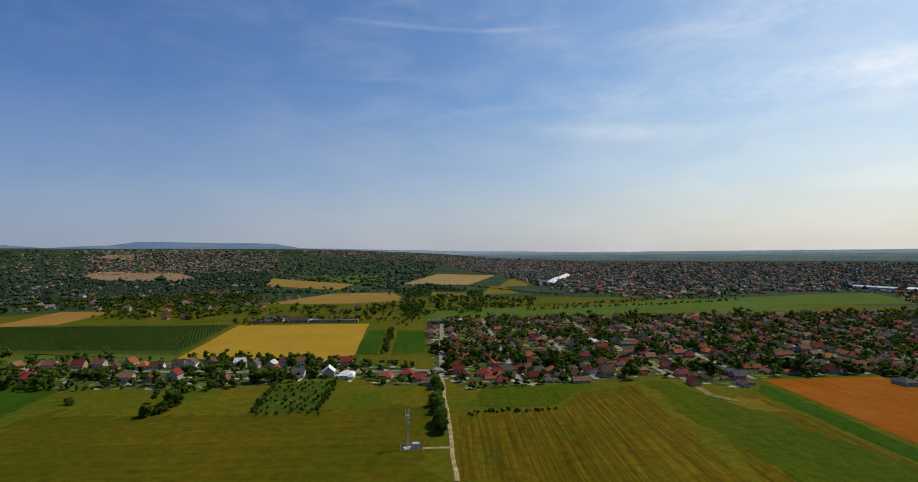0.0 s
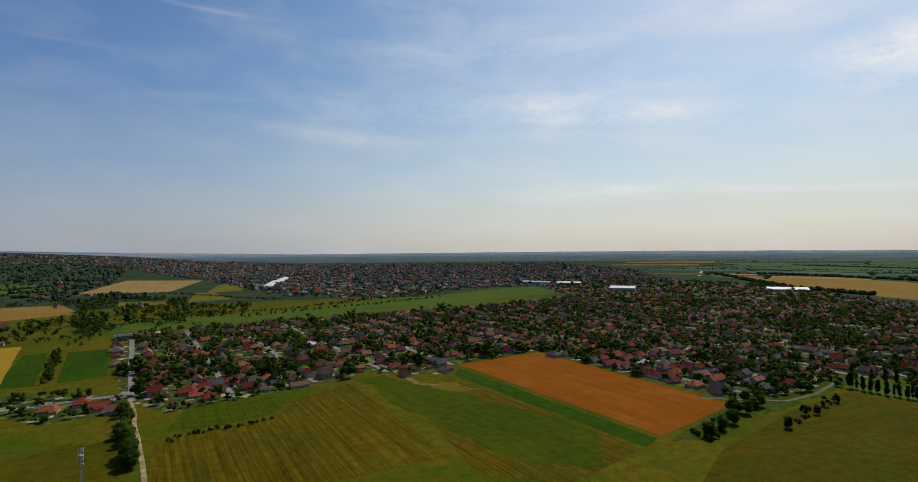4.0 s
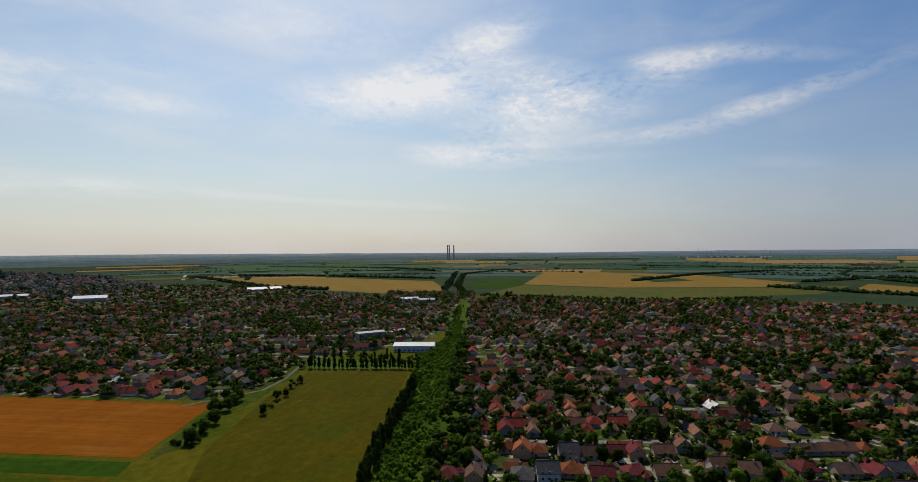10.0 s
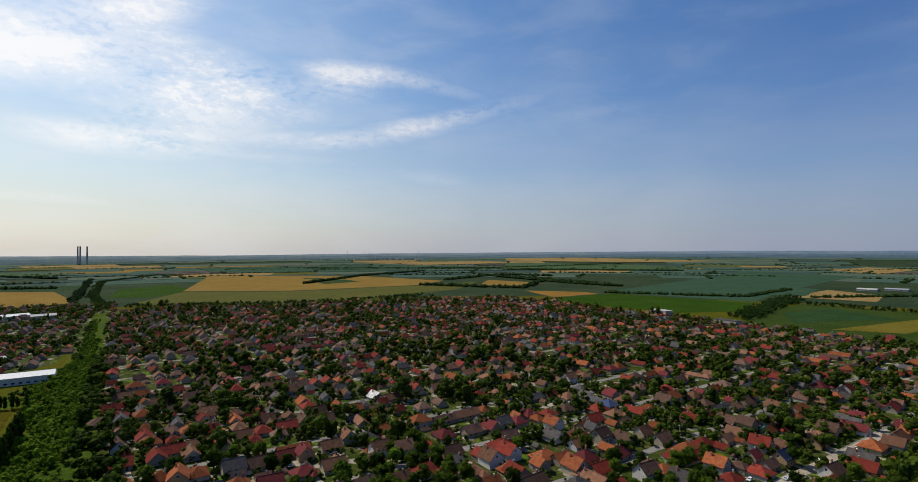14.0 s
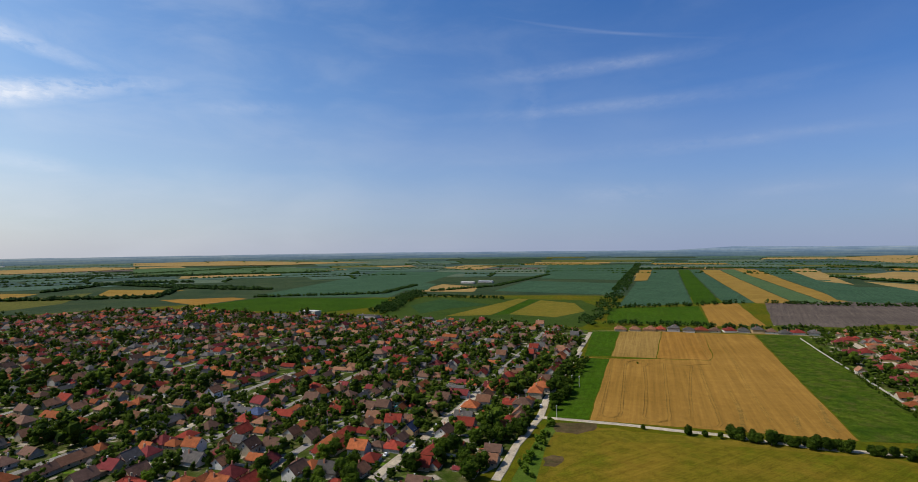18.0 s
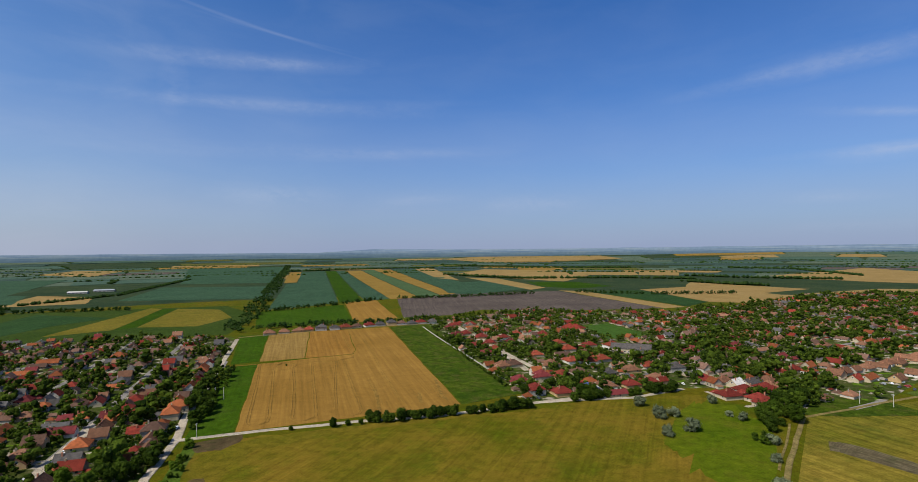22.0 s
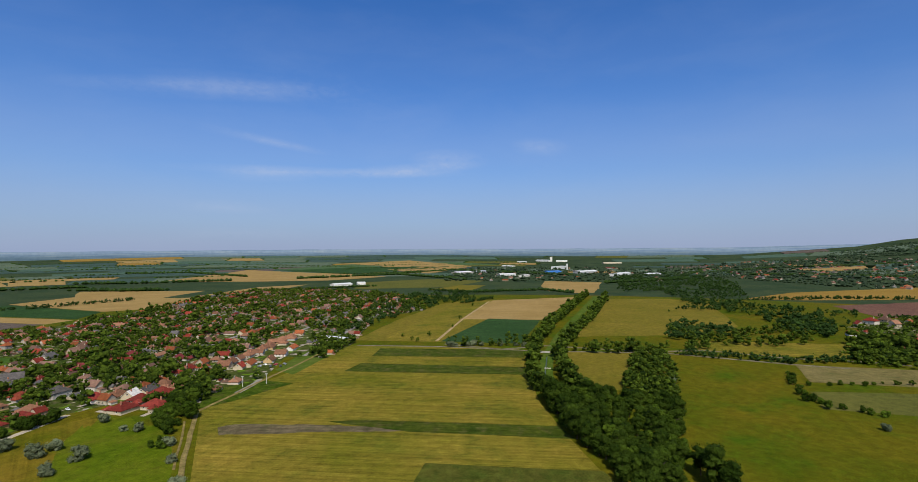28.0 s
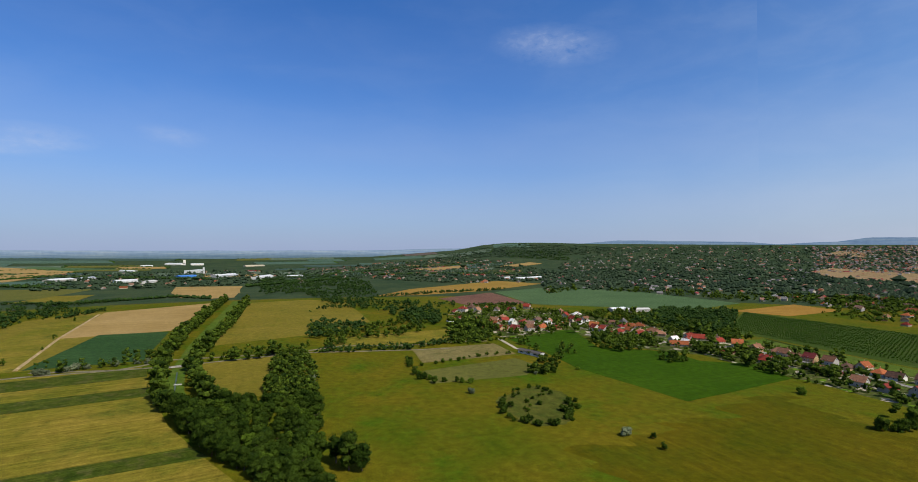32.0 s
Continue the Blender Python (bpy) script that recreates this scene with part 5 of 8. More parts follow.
field("crop_field", "crop_dark", "green plot beside garden hedges", 0.4, [(448, -796), (432, -887), (385, -974), (537, -1061), (533, -908)])
field("wheat_field", "wheat_pale", "olive yellow field beside farm buildings", 0.6, [(704, -1228), (768, -1517), (606, -1439), (546, -1255)])
field("crop_field", "crop_blue", "dark green maize field beside a tree belt", 1.0, [(503, -1300), (552, -1754), (214, -1684), (178, -1266)])
field("crop_field", "crop_blue", "large dark green maize field", 1.0, [(546, -1900), (894, -3267), (354, -3366), (231, -1871)])
field("crop_field", "crop_blue", "dark green maize field", 1.0, [(824, -1220), (1032, -1548), (900, -1571), (793, -1524), (695, -1277)])
field("wheat_field", "wheat_pale", "pale yellow far strip", 0.6, [(1407, -2779), (1415, -3160), (1157, -3059), (1098, -2565)])
field("wheat_field", "wheat_pale", "pale yellow far strip", 0.6, [(1964, -2905), (1769, -3037), (1660, -2920), (1807, -2748)])
field("sports_pitch", "pitch_green", "mown green village football pitch", 0.1, [(-323, -681), (-369, -692), (-371, -590), (-306, -575)])
field("wheat_field", "wheat_pale", "long yellow wheat field on rolling land", 0.7, [(-948, -1319), (-1027, -1410), (-1137, -1093), (-908, -1022), (-752, -1046)])
field("wheat_field", "wheat_pale", "long yellow wheat field on rolling land", 0.7, [(-1489, -1601), (-2287, -1916), (-2012, -1027), (-1692, -1192), (-1459, -1403)])
field("crop_field", "crop_mid", "green rolling field", 0.5, [(-2373, -1810), (-3044, -1718), (-2947, -974), (-2458, -1125)])
field("wheat_field", "wheat_pale", "pale far field on rolling land", 0.6, [(-2707, -3376), (-3048, -3228), (-2824, -2945), (-2561, -3103)])
field("wheat_field", "wheat_pale", "pale far field on rolling land", 0.6, [(-3084, -1824), (-3618, -1562), (-3216, -1063), (-2779, -1128)])
field("meadow", "hay_strip", "olive mown meadow with cutting lines", 0.1, [(-156, -158), (-198, -199), (-289, -281), (-533, -303), (-566, -113), (-370, -59), (-299, -28), (-257, -8), (-207, 7)])
field("crop_strip", "crop_strip_dark", "dark green vegetable strip in a meadow", 0.5, [(-486, -252), (-526, -262), (-564, -109), (-522, -100)])
field("crop_strip", "crop_strip_dark", "dark green vegetable strip in a meadow", 0.5, [(-418, -245), (-453, -246), (-481, -91), (-452, -84)])
field("crop_strip", "crop_strip_dark", "dark green vegetable strip in a meadow", 0.5, [(-293, -183), (-303, -163), (-327, -41), (-308, -29), (-291, -125)])
field("bare_strip", "soil_grey", "grey ploughed earth strip in a meadow", 0.16, [(-263, -243), (-273, -232), (-289, -173), (-301, -112), (-296, -111), (-278, -171), (-265, -199), (-252, -232)], loose=2.0)
field("crop_strip", "weeds_brown", "dark mixed vegetable strip with bare soil", 0.3, [(-229, -97), (-251, -100), (-268, -12), (-257, -6)])
field("crop_field", "crop_dark", "dark green field beside a canal tree row", 0.6, [(-586, -213), (-800, -209), (-801, -128), (-598, -118)])
field("wheat_field", "wheat_pale", "tan stubble field beside a canal", 0.5, [(-782, -247), (-1084, -274), (-1211, -106), (-808, -127)])
field("hay_field", "hay_strip", "yellow green meadow beside gardens", 0.3, [(-578, -284), (-933, -318), (-1083, -276), (-585, -218)])
field("meadow", "hay", "olive meadow between tree rows", 0.3, [(-664, -61), (-1185, -38), (-1217, 83), (-1112, 155), (-809, 147), (-711, 55)])
field("meadow", "hay", "olive meadow beside a wood", 0.3, [(-420, -45), (-564, -63), (-578, 7), (-425, -2)])
field("meadow", "hay_strip", "yellow green meadow beyond a road", 0.3, [(-630, 58), (-674, 78), (-698, 244), (-610, 211), (-599, 102)])
field("hay_field", "mown_plot", "tan mown plot enclosed by hedges", 0.3, [(-562, 149), (-569, 251), (-503, 248), (-494, 142)])
field("hay_field", "crop_olive", "grey green plot enclosed by hedges", 0.3, [(-461, 132), (-484, 238), (-445, 242), (-415, 215), (-414, 126)])
field("ploughed_field", "soil_red", "purple brown ploughed field", 0.15, [(-1148, 366), (-1264, 549), (-972, 511), (-981, 377)])
field("crop_field", "crop_mid", "large smooth green field beside ploughed land", 0.6, [(-1279, 567), (-1406, 830), (-1133, 935), (-827, 930), (-767, 740), (-860, 626), (-960, 509)])
field("wheat_field", "wheat_dry", "tawny wheat field beside a wood", 0.7, [(-1257, 240), (-1454, 379), (-1749, 787), (-1547, 857), (-1324, 560), (-1252, 356)])
field("wheat_field", "wheat_pale", "tawny wheat field near factories", 0.7, [(-1532, -241), (-1774, -267), (-1740, -86), (-1475, -72), (-1354, -192)])
field("wheat_field", "wheat_pale", "pale field on the far slope", 0.6, [(-2840, 739), (-3079, 1143), (-2905, 1116), (-2681, 827)])
field("wheat_field", "wheat_pale", "pale field on the far slope", 0.6, [(-2848, 1282), (-3028, 1592), (-2922, 1619), (-2802, 1375)])
field("wheat_field", "soil_tan", "brown field beside the factories", 0.2, [(-2537, -995), (-3000, -1088), (-2991, -983), (-2553, -887)])
field("crop_field", "crop_mid", "green field beside the factories", 0.4, [(-3155, -1238), (-3539, -1231), (-3248, -769), (-3097, -1030)])
field("wheat_field", "wheat_pale", "far pale field", 0.5, [(-2880, -1433), (-3320, -1171), (-3004, -947), (-2499, -1075)])
field("wheat_field", "wheat_pale", "tawny field near factories", 0.6, [(-1501, -235), (-1777, -258), (-1753, -78), (-1333, -78), (-1321, -127)])
field("wheat_field", "wheat_pale", "long yellow wheat field on rolling land", 0.7, [(-1462, -1526), (-2118, -1590), (-1918, -928), (-1643, -1022), (-1516, -1249)])
field("crop_field", "crop_dark", "dark green field on rolling land", 0.6, [(-2274, -1708), (-2712, -1529), (-2964, -993), (-2100, -1184)])
field("wheat_field", "wheat_pale", "pale reddish field on rolling land", 0.6, [(-2529, -1224), (-3163, -1027), (-3024, -891), (-2208, -858)])
field("crop_field", "crop_olive", "olive green meadow beside the factories", 0.4, [(-1295, -730), (-1569, -842), (-1803, -701), (-1755, -467), (-1432, -495)])
field("hay_field", "hay", "yellow stubble plot near the village", 0.3, [(-1319, -513), (-1515, -493), (-1529, -408), (-1347, -398)])
field("wheat_field", "wheat_pale", "yellow wheat field beside a hedge", 0.7, [(-1003, -990), (-1296, -1044), (-1431, -968), (-1152, -906)])
field("wheat_field", "wheat_pale", "yellow wheat field near the village", 0.7, [(-757, -854), (-903, -1020), (-1028, -927), (-875, -844)])
KNOLL = [(-355, 160), (-308, 150), (-291, 160), (-292, 180), (-325, 204), (-356, 215), (-379, 204)]
field("weedy_knoll", "weeds_brown", "weedy brown-green knoll with bushes", 0.25, KNOLL, loose=5.0)
field("rough_field", "weeds", "rough green reed patch beside gardens", 0.5, [(-287, -286), (-334, -313), (-369, -293), (-368, -263), (-313, -274)])
field("grass_strip", "grass_light", "green paddock among village houses", 0.2, [(-404, -308), (-488, -334), (-499, -298), (-394, -282)])
field("meadow", "south_meadow", "sunlit olive hay meadow along the field road", 0.12, [(90, -320), (47, -329), (-12, -332), (-123, -338), (-157, -345), (-213, -349), (-254, -341), (-255, -274), (-254, -259), (-167, -186), (-139, -157), (-34, -224), (70, -212), (76, -242)], loose=7.0)
field("wet_meadow", "grass_wet", "lush green wet meadow with bushes", 0.15, [(-209, -303), (-262, -335), (-263, -284), (-216, -227), (-179, -193), (-164, -198), (-161, -224), (-172, -261)], loose=22.0)
field("grass_strip", "grass_light", "lush green weeds between a road and a meadow", 0.2, [(90, -327), (83, -324), (80, -280), (73, -239), (84, -235), (87, -266)])
field("burnt_patch", "burnt", "blackened weedy patch beside the field road", 0.2, [(87, -325), (61, -330), (61, -321), (69, -310), (81, -309)], loose=7.0)
field("burnt_patch", "burnt", "brown withered patch in the meadow", 0.2, [(78, -268), (74, -274), (67, -270), (69, -260), (75, -258)], loose=7.0)
field("dry_patch", "dry", "dry straw-coloured meadow edge", 0.12, [(77, -306), (56, -324), (8, -332), (-42, -337), (-95, -335), (-54, -331), (2, -322), (50, -307), (65, -259), (70, -243), (77, -279)], loose=7.0)
field("embankment", "belt_ground", "bright green overgrown embankment", 0.2, [(547, 96), (610, 94), (793, 110), (1126, 141), (1137, 122), (805, 90), (622, 73), (398, 48), (276, 35), (254, 40), (232, 73), (302, 79), (391, 84)])

field("orchard_ground", "weeds", "rough green plot of a small orchard in the meadow", 0.2, [(-154, 436), (-142, 357), (-101, 360), (-107, 449)], loose=5.0)

# ---------------------------------------------------------------- roads and tracks
strip("track", "track", "sandy farm track through the meadow", [(-2, 251), (-6, 312), (-11, 378), (-18, 479)], 2.2, 0.2, 2)
strip("track", "track", "short sandy track to the radio mast", [(-6, 294), (-22, 293)], 2.6, 0.2, 0)
strip("road", "road", "pale gravel field road along wheat", [(91, -233), (96, -280), (98, -333), (105, -373), (119, -536), (134, -694)], 4.6, 0.2, 1)
strip("road", "road", "pale gravel field road along wheat", [(97, -332), (50, -338), (-5, -341), (-55, -339), (-125, -350), (-159, -356)], 4.0, 0.2, 1)
strip("road", "road", "pale concrete road in front of new houses", [(-128, -352), (-161, -351), (-203, -346), (-253, -358)], 4.0, 0.2, 0)
strip("street", "road", "pale straight street through the estate", [(-151, -747), (-159, -615), (-163, -514), (-168, -441)], 5.0, 0.2, 0)
strip("street", "road", "pale estate street between houses", [(-148, -760), (-155, -616), (-159, -492), (-158, -445)], 6.0, 0.2, 0)
strip("road", "asphalt", "village street between two rows of houses", [(-588, 391), (-471, 471), (-447, 507), (-254, 486), (-100, 481), (-22, 486), (8, 489)], 5.5, 0.2, 0)
strip("road", "track_dull", "pale street at the field edge", [(161, 566), (186, 519), (190, 453), (188, 393), (200, 377)], 6.0, 0.2, 0)
strip("road", "lane", "narrow lane beside the barley field", [(492, 217), (429, 206), (392, 207), (369, 225), (346, 244)], 3.0, 0.2, 0)
strip("track", "track_dull", "dry sandy track along the edge of a meadow", [(-194, -201), (-222, -226), (-249, -251), (-285, -280), (-323, -286), (-375, -295), (-450, -305), (-536, -322), (-570, -324)], 2.4, 0.2, 1.5)
strip("track", "track_dull", "narrow track beside a ditch", [(-206, -217), (-266, -272)], 1.0, 0.2, 1)
strip("road", "lane", "narrow country road across the canal", [(-572, -202), (-559, -131), (-593, -89), (-589, 24), (-563, 147), (-558, 192)], 3.8, 0.2, 0)
strip("road", "lane", "narrow country road beyond the meadow", [(-535, -296), (-556, -197), (-560, -85), (-582, 10), (-614, 76), (-593, 153), (-595, 217), (-587, 250)], 3.8, 0.2, 0)
strip("road", "road", "pale lane to a white shed", [(-601, 271), (-533, 262), (-512, 269)], 4.0, 0.2, 0)
strip("track", "track", "sandy track beside stubble", [(-585, -218), (-782, -247), (-1058, -276)], 3.5, 0.2, 0)
strip("road", "road", "straight far street into the city", [(991, 3583), (539, 1906)], 12, 0.2, 0)
strip("road", "road", "far motorway ramp", [(1908, 1341), (2629, 1825)], 14, 0.2, 0)
strip("road", "asphalt", "railway line along the town", [(948, 683), (981, 510), (979, 369), (997, 173)], 7, 0.2, 0)

strip("street", "road", "pale dusty street through the dense town", [(146, -211), (148, -249), (151, -295), (155, -346), (158, -379)], 5.5, 0.2, 0)
strip("street", "road", "pale dusty street through the dense town", [(295, -221), (305, -251), (310, -277), (319, -305)], 5.0, 0.2, 0)
strip("street", "track_dull", "pale lane behind the wheat field", [(135, -704), (71, -733), (1, -747), (-66, -754), (-122, -757)], 4.0, 0.2, 0)

# ---------------------------------------------------------------- houses built singly, street by street
def row_of(roof, turn, zone, places):
    """Houses with one roof colour; walls and plans differ from house to house."""
    plans = {"town": ["gable", "hip", "tall", "gable", "cube", "long", "gable", "tall"], "north": ["gable", "hip", "long", "gable", "hip", "cube"], "row": ["tall", "gable", "hip", "tall"],
             "estate": ["hip", "villa", "hip", "hip"], "west": ["hip", "long", "gable", "cube"]}[zone]
    if zone == "estate":
        roof = {"orange": "coral", "red": "scarlet"}.get(roof, roof)
    for x, y in places:
        plan = plans[int(rng.integers(len(plans)))]
        house(plan, roof, x, y, turn + (90 if rng.random() < 0.5 else 0) + rng.normal() * 4, int(rng.choice(4, p=[0.38, 0.2, 0.22, 0.2])), rng.uniform(0.84, 0.98) * {"row": 1.12, "estate": 1.16, "west": 1.05}.get(zone, 1.04))


def tree_row(kinds, label, line, gap, jitter, size, seed):
    for k, (x, y) in enumerate(along(line, gap, jitter, seed)):
        tree(kinds[int(rng.integers(len(kinds)))], x, y, size * rng.uniform(0.8, 1.2), label)
        take(x, y, 2)


# town
row_of("pink", -84, "town", [(468, 51), (461, 40), (424, 15), (394, -14), (439, -53), (431, -59), (363, -135), (327, -7), (331, -31), (340, -116), (290, -72), (298, -84), (263, -67), (271, -94), (342, -284), (257, -251), (227, -194), (378, -271), (276, -279), (302, -249), (190, -171), (166, -288), (213, -353), (147, -359), (165, -312), (155, -212), (231, -140), (224, -124)])
row_of("brown", -84, "town", [(400, 47), (412, -2), (435, -84), (358, 6), (347, 32), (357, -15), (351, -79), (338, -67), (337, -80), (276, 28), (283, -33), (252, 25), (228, -212), (221, -223), (199, -144), (210, -241), (218, -396), (187, -421), (171, -336), (141, -279), (181, -197), (212, -302), (243, -321), (251, -164), (250, -126)])
row_of("grey", -84, "town", [(392, 35), (416, 26), (406, -62), (406, -111), (421, -137), (368, -53), (385, -152), (281, -22), (293, -94), (253, 2), (255, -10), (243, -190), (299, -264), (189, -161), (206, -423), (149, -452), (169, -208), (141, -307), (274, -175)])
row_of("red", -84, "town", [(464, 6), (435, -96), (435, -106), (355, 20), (362, -41), (371, -77), (376, -160), (316, 29), (324, 5), (324, -19), (334, -42), (333, -56), (280, 43), (255, -231), (270, -248), (319, -327), (283, -330), (233, -152), (196, -181), (185, -233), (157, -247), (261, -435), (176, -422), (120, -348), (150, -400), (177, -280), (132, -248), (236, -106)])
row_of("orange", -84, "town", [(435, -118), (355, -4), (361, -29), (342, -101), (282, 2), (300, -107), (301, -118), (261, -22), (222, -167), (373, -246), (259, -202), (202, -171), (235, -296), (171, -235), (238, -365), (163, -465), (170, -387), (147, -331)])
row_of("white", -84, "town", [(372, -126)])
row_of("maroon", -84, "town", [(289, -46), (285, -57), (250, 38), (258, -36), (263, -52), (210, -184), (283, -201), (237, -203), (206, -204), (231, -442), (153, -385), (169, -356), (138, -425), (276, -135)])
row_of("blue", -84, "town", [(275, -262), (160, -271)])
# north
row_of("red", 0, "north", [(-47, 467), (-35, 447), (-11, 582), (36, 581), (21, 462), (54, 479), (118, 472), (163, 566), (200, 508), (190, 425), (101, 737), (385, 379), (404, 416), (376, 357), (376, 345), (428, 370), (371, 304), (380, 295), (413, 308), (467, 443)])
row_of("pink", 0, "north", [(-25, 434), (33, 457), (179, 552), (168, 654), (32, 620), (22, 690), (42, 453), (98, 635), (394, 492), (494, 508)])
row_of("orange", 0, "north", [(-65, 459), (71, 540), (83, 473), (154, 494), (199, 602), (48, 613), (500, 492)])
row_of("grey", 0, "north", [(71, 472), (114, 487), (132, 474), (202, 550), (186, 622), (15, 717), (42, 476), (356, 419), (415, 329)])
row_of("maroon", 0, "north", [(195, 484), (194, 455), (410, 369), (379, 321), (423, 310)])
row_of("white", 0, "north", [(156, 620), (402, 341)])
row_of("brown", 0, "north", [(369, 414), (425, 407)])
# row
row_of("pink", 4, "row", [(-434, 512), (-395, 504), (-382, 504), (-346, 478), (-352, 510), (-289, 453), (-206, 453), (-157, 513), (-698, 464), (-565, 483), (-426, 501), (-644, 338)])
row_of("red", 4, "row", [(-386, 468), (-270, 456), (-252, 462), (-167, 471), (-126, 511), (-110, 508), (-767, 266), (-796, 296), (-753, 307), (-740, 345), (-642, 379), (-705, 445), (-672, 437), (-572, 420), (-614, 423), (-601, 428), (-625, 479), (-548, 445), (-512, 490), (-480, 505), (-429, 462), (-437, 492), (-657, 300), (-641, 315), (-728, 316), (-776, 475), (-712, 364), (-853, 304), (-872, 417), (-665, 277)])
row_of("maroon", 4, "row", [(-370, 508), (-326, 472)])
row_of("brown", 4, "row", [(-334, 506), (-292, 504), (-261, 508), (-272, 506), (-243, 510), (-169, 508)])
row_of("orange", 4, "row", [(-324, 514), (-307, 508), (-727, 279), (-696, 311), (-639, 354), (-668, 412), (-589, 462)])
row_of("white", 4, "row", [(-215, 511), (-183, 509), (-117, 466), (-100, 461), (-705, 342), (-501, 457), (-481, 456), (-672, 382), (-667, 360), (-769, 494)])
row_of("grey", 4, "row", [(-197, 504), (-143, 463)])
# estate
row_of("maroon", 4, "estate", [(-138, -408), (-158, -410), (-142, -524), (-135, -640), (-137, -701), (-181, -566), (-346, -474)])
row_of("red", 4, "estate", [(-139, -374), (-157, -366), (-218, -374), (-236, -376), (-144, -568), (-172, -723), (-285, -375), (-270, -329), (-283, -315), (-309, -337), (-290, -336), (-185, -607), (-241, -621), (-308, -468), (-262, -535), (-148, -649), (-150, -725), (-161, -620), (-161, -581)])
row_of("blue", 4, "estate", [(-181, -372)])
row_of("pink", 4, "estate", [(-198, -375), (-137, -454), (-245, -419), (-185, -457), (-228, -660), (-247, -384), (-294, -364), (-208, -582), (-165, -680)])
row_of("brown", 4, "estate", [(-151, -465), (-196, -420)])
row_of("orange", 4, "estate", [(-179, -417), (-270, -430), (-225, -459), (-210, -465), (-187, -502), (-179, -659), (-290, -734), (-343, -733), (-234, -556), (-240, -465), (-279, -515), (-154, -539), (-209, -630), (-390, -482), (-225, -509)])
row_of("grey", 4, "estate", [(-221, -414), (-133, -613), (-284, -411), (-327, -424), (-292, -486)])
# along the lane behind the wheat
row_of("pink", 6, "estate", [(100, -720), (82, -727), (63, -734)])
row_of("orange", 6, "estate", [(51, -740), (2, -747)])
row_of("grey", 6, "estate", [(34, -741), (17, -742), (-47, -761), (-63, -760), (-93, -761), (-124, -767)])
row_of("brown", 6, "estate", [(-14, -752), (-78, -763)])
row_of("red", 6, "estate", [(-31, -756), (-107, -765)])
# west
row_of("red", 20, "west", [(-372, -354), (-400, -344), (-583, -465), (-468, -628), (-691, -759)])
row_of("pink", 20, "west", [(-385, -355), (-400, -361), (-412, -365), (-428, -369), (-445, -373), (-460, -375), (-479, -382), (-500, -389), (-519, -394), (-539, -400), (-558, -402), (-432, -336), (-461, -344), (-572, -561), (-586, -558), (-568, -521), (-483, -523), (-494, -517), (-320, -338), (-369, -387), (-490, -381), (-515, -381), (-544, -391), (-481, -509), (-501, -466), (-626, -736), (-674, -663), (-328, -357)])
row_of("orange", 20, "west", [(-582, -406), (-413, -344), (-492, -353), (-570, -471), (-388, -376), (-568, -484), (-573, -709)])
row_of("grey", 20, "west", [(-312, -355), (-352, -464), (-510, -662)])
row_of("white", 20, "west", [(-297, -354)])
row_of("brown", 20, "west", [(-403, -509)])
row_of("maroon", 20, "west", [(-412, -491)])

# ---------------------------------------------------------------- tree rows, hedges and woods
tree_row(['poplar'], "poplars along a field", [(401, 86), (316, 82), (251, 77), (218, 74)], 3.4, 0.9, 1.1, 1)
tree_row(['poplar'], "poplars beside the hall", [(469, 202), (472, 151), (473, 133)], 2.5, 0.8, 0.85, 2)
tree_row(['poplar'], "poplars beside the hall", [(473, 137), (476, 95)], 2.5, 0.8, 0.85, 3)
tree_row(['poplar', 'dark_tree'], "poplars beside the hall", [(508, 218), (516, 177), (502, 103)], 5, 1.5, 0.9, 4)
tree_row(['tall', 'tall_light', 'tall'], "trees along the canal", [(-294, -20), (-343, -39), (-416, -70), (-487, -87), (-592, -98), (-751, -101), (-1046, -95), (-1246, -89)], 4.2, 2, 1.0, 5)
tree_row(['tall', 'tall_light', 'tall'], "trees along the canal", [(-380, -25), (-442, -49), (-549, -68), (-687, -63), (-836, -52), (-1157, -43)], 4.2, 2, 0.98, 6)
tree_row(['silver', 'dark_tree'], "trees along a field road", [(-557, -193), (-579, -141), (-590, -106)], 5, 2.5, 1.1, 7)
tree_row(['tree', 'dark_tree'], "trees along a field road", [(-570, -52), (-568, -13), (-593, 25)], 5, 2.5, 1.15, 8)
tree_row(['hedge_tree'], "hedge along the field road", [(-12, -337), (-42, -338), (-73, -339)], 2.4, 1.6, 0.80, 9)
tree_row(['hedge_tree'], "hedge along the field road", [(-75, -338), (-93, -340)], 3.2, 1.3, 0.65, 10)
tree_row(['hedge_tree'], "hedge along the field road", [(-96, -340), (-123, -341)], 2.4, 1.6, 0.92, 11)
tree_row(['hedge_tree'], "hedge along the field road", [(-159, -348), (-190, -351)], 2.4, 1.6, 0.92, 12)
tree_row(['hedge_tree'], "hedge along the field road", [(-203, -352), (-214, -352)], 3, 1.3, 0.8, 13)
tree_row(['hedge_tree'], "hedge along the field road", [(-220, -353), (-245, -354)], 2.4, 1.6, 0.97, 14)
tree("hedge_tree", 9, -334, 0.7, "hedge along the field road")
tree("hedge_tree", 0, -335, 0.5, "hedge along the field road")
tree("hedge_tree", -8, -335, 0.45, "hedge along the field road")
tree("hedge_tree", 34, -334, 0.4, "hedge along the field road")
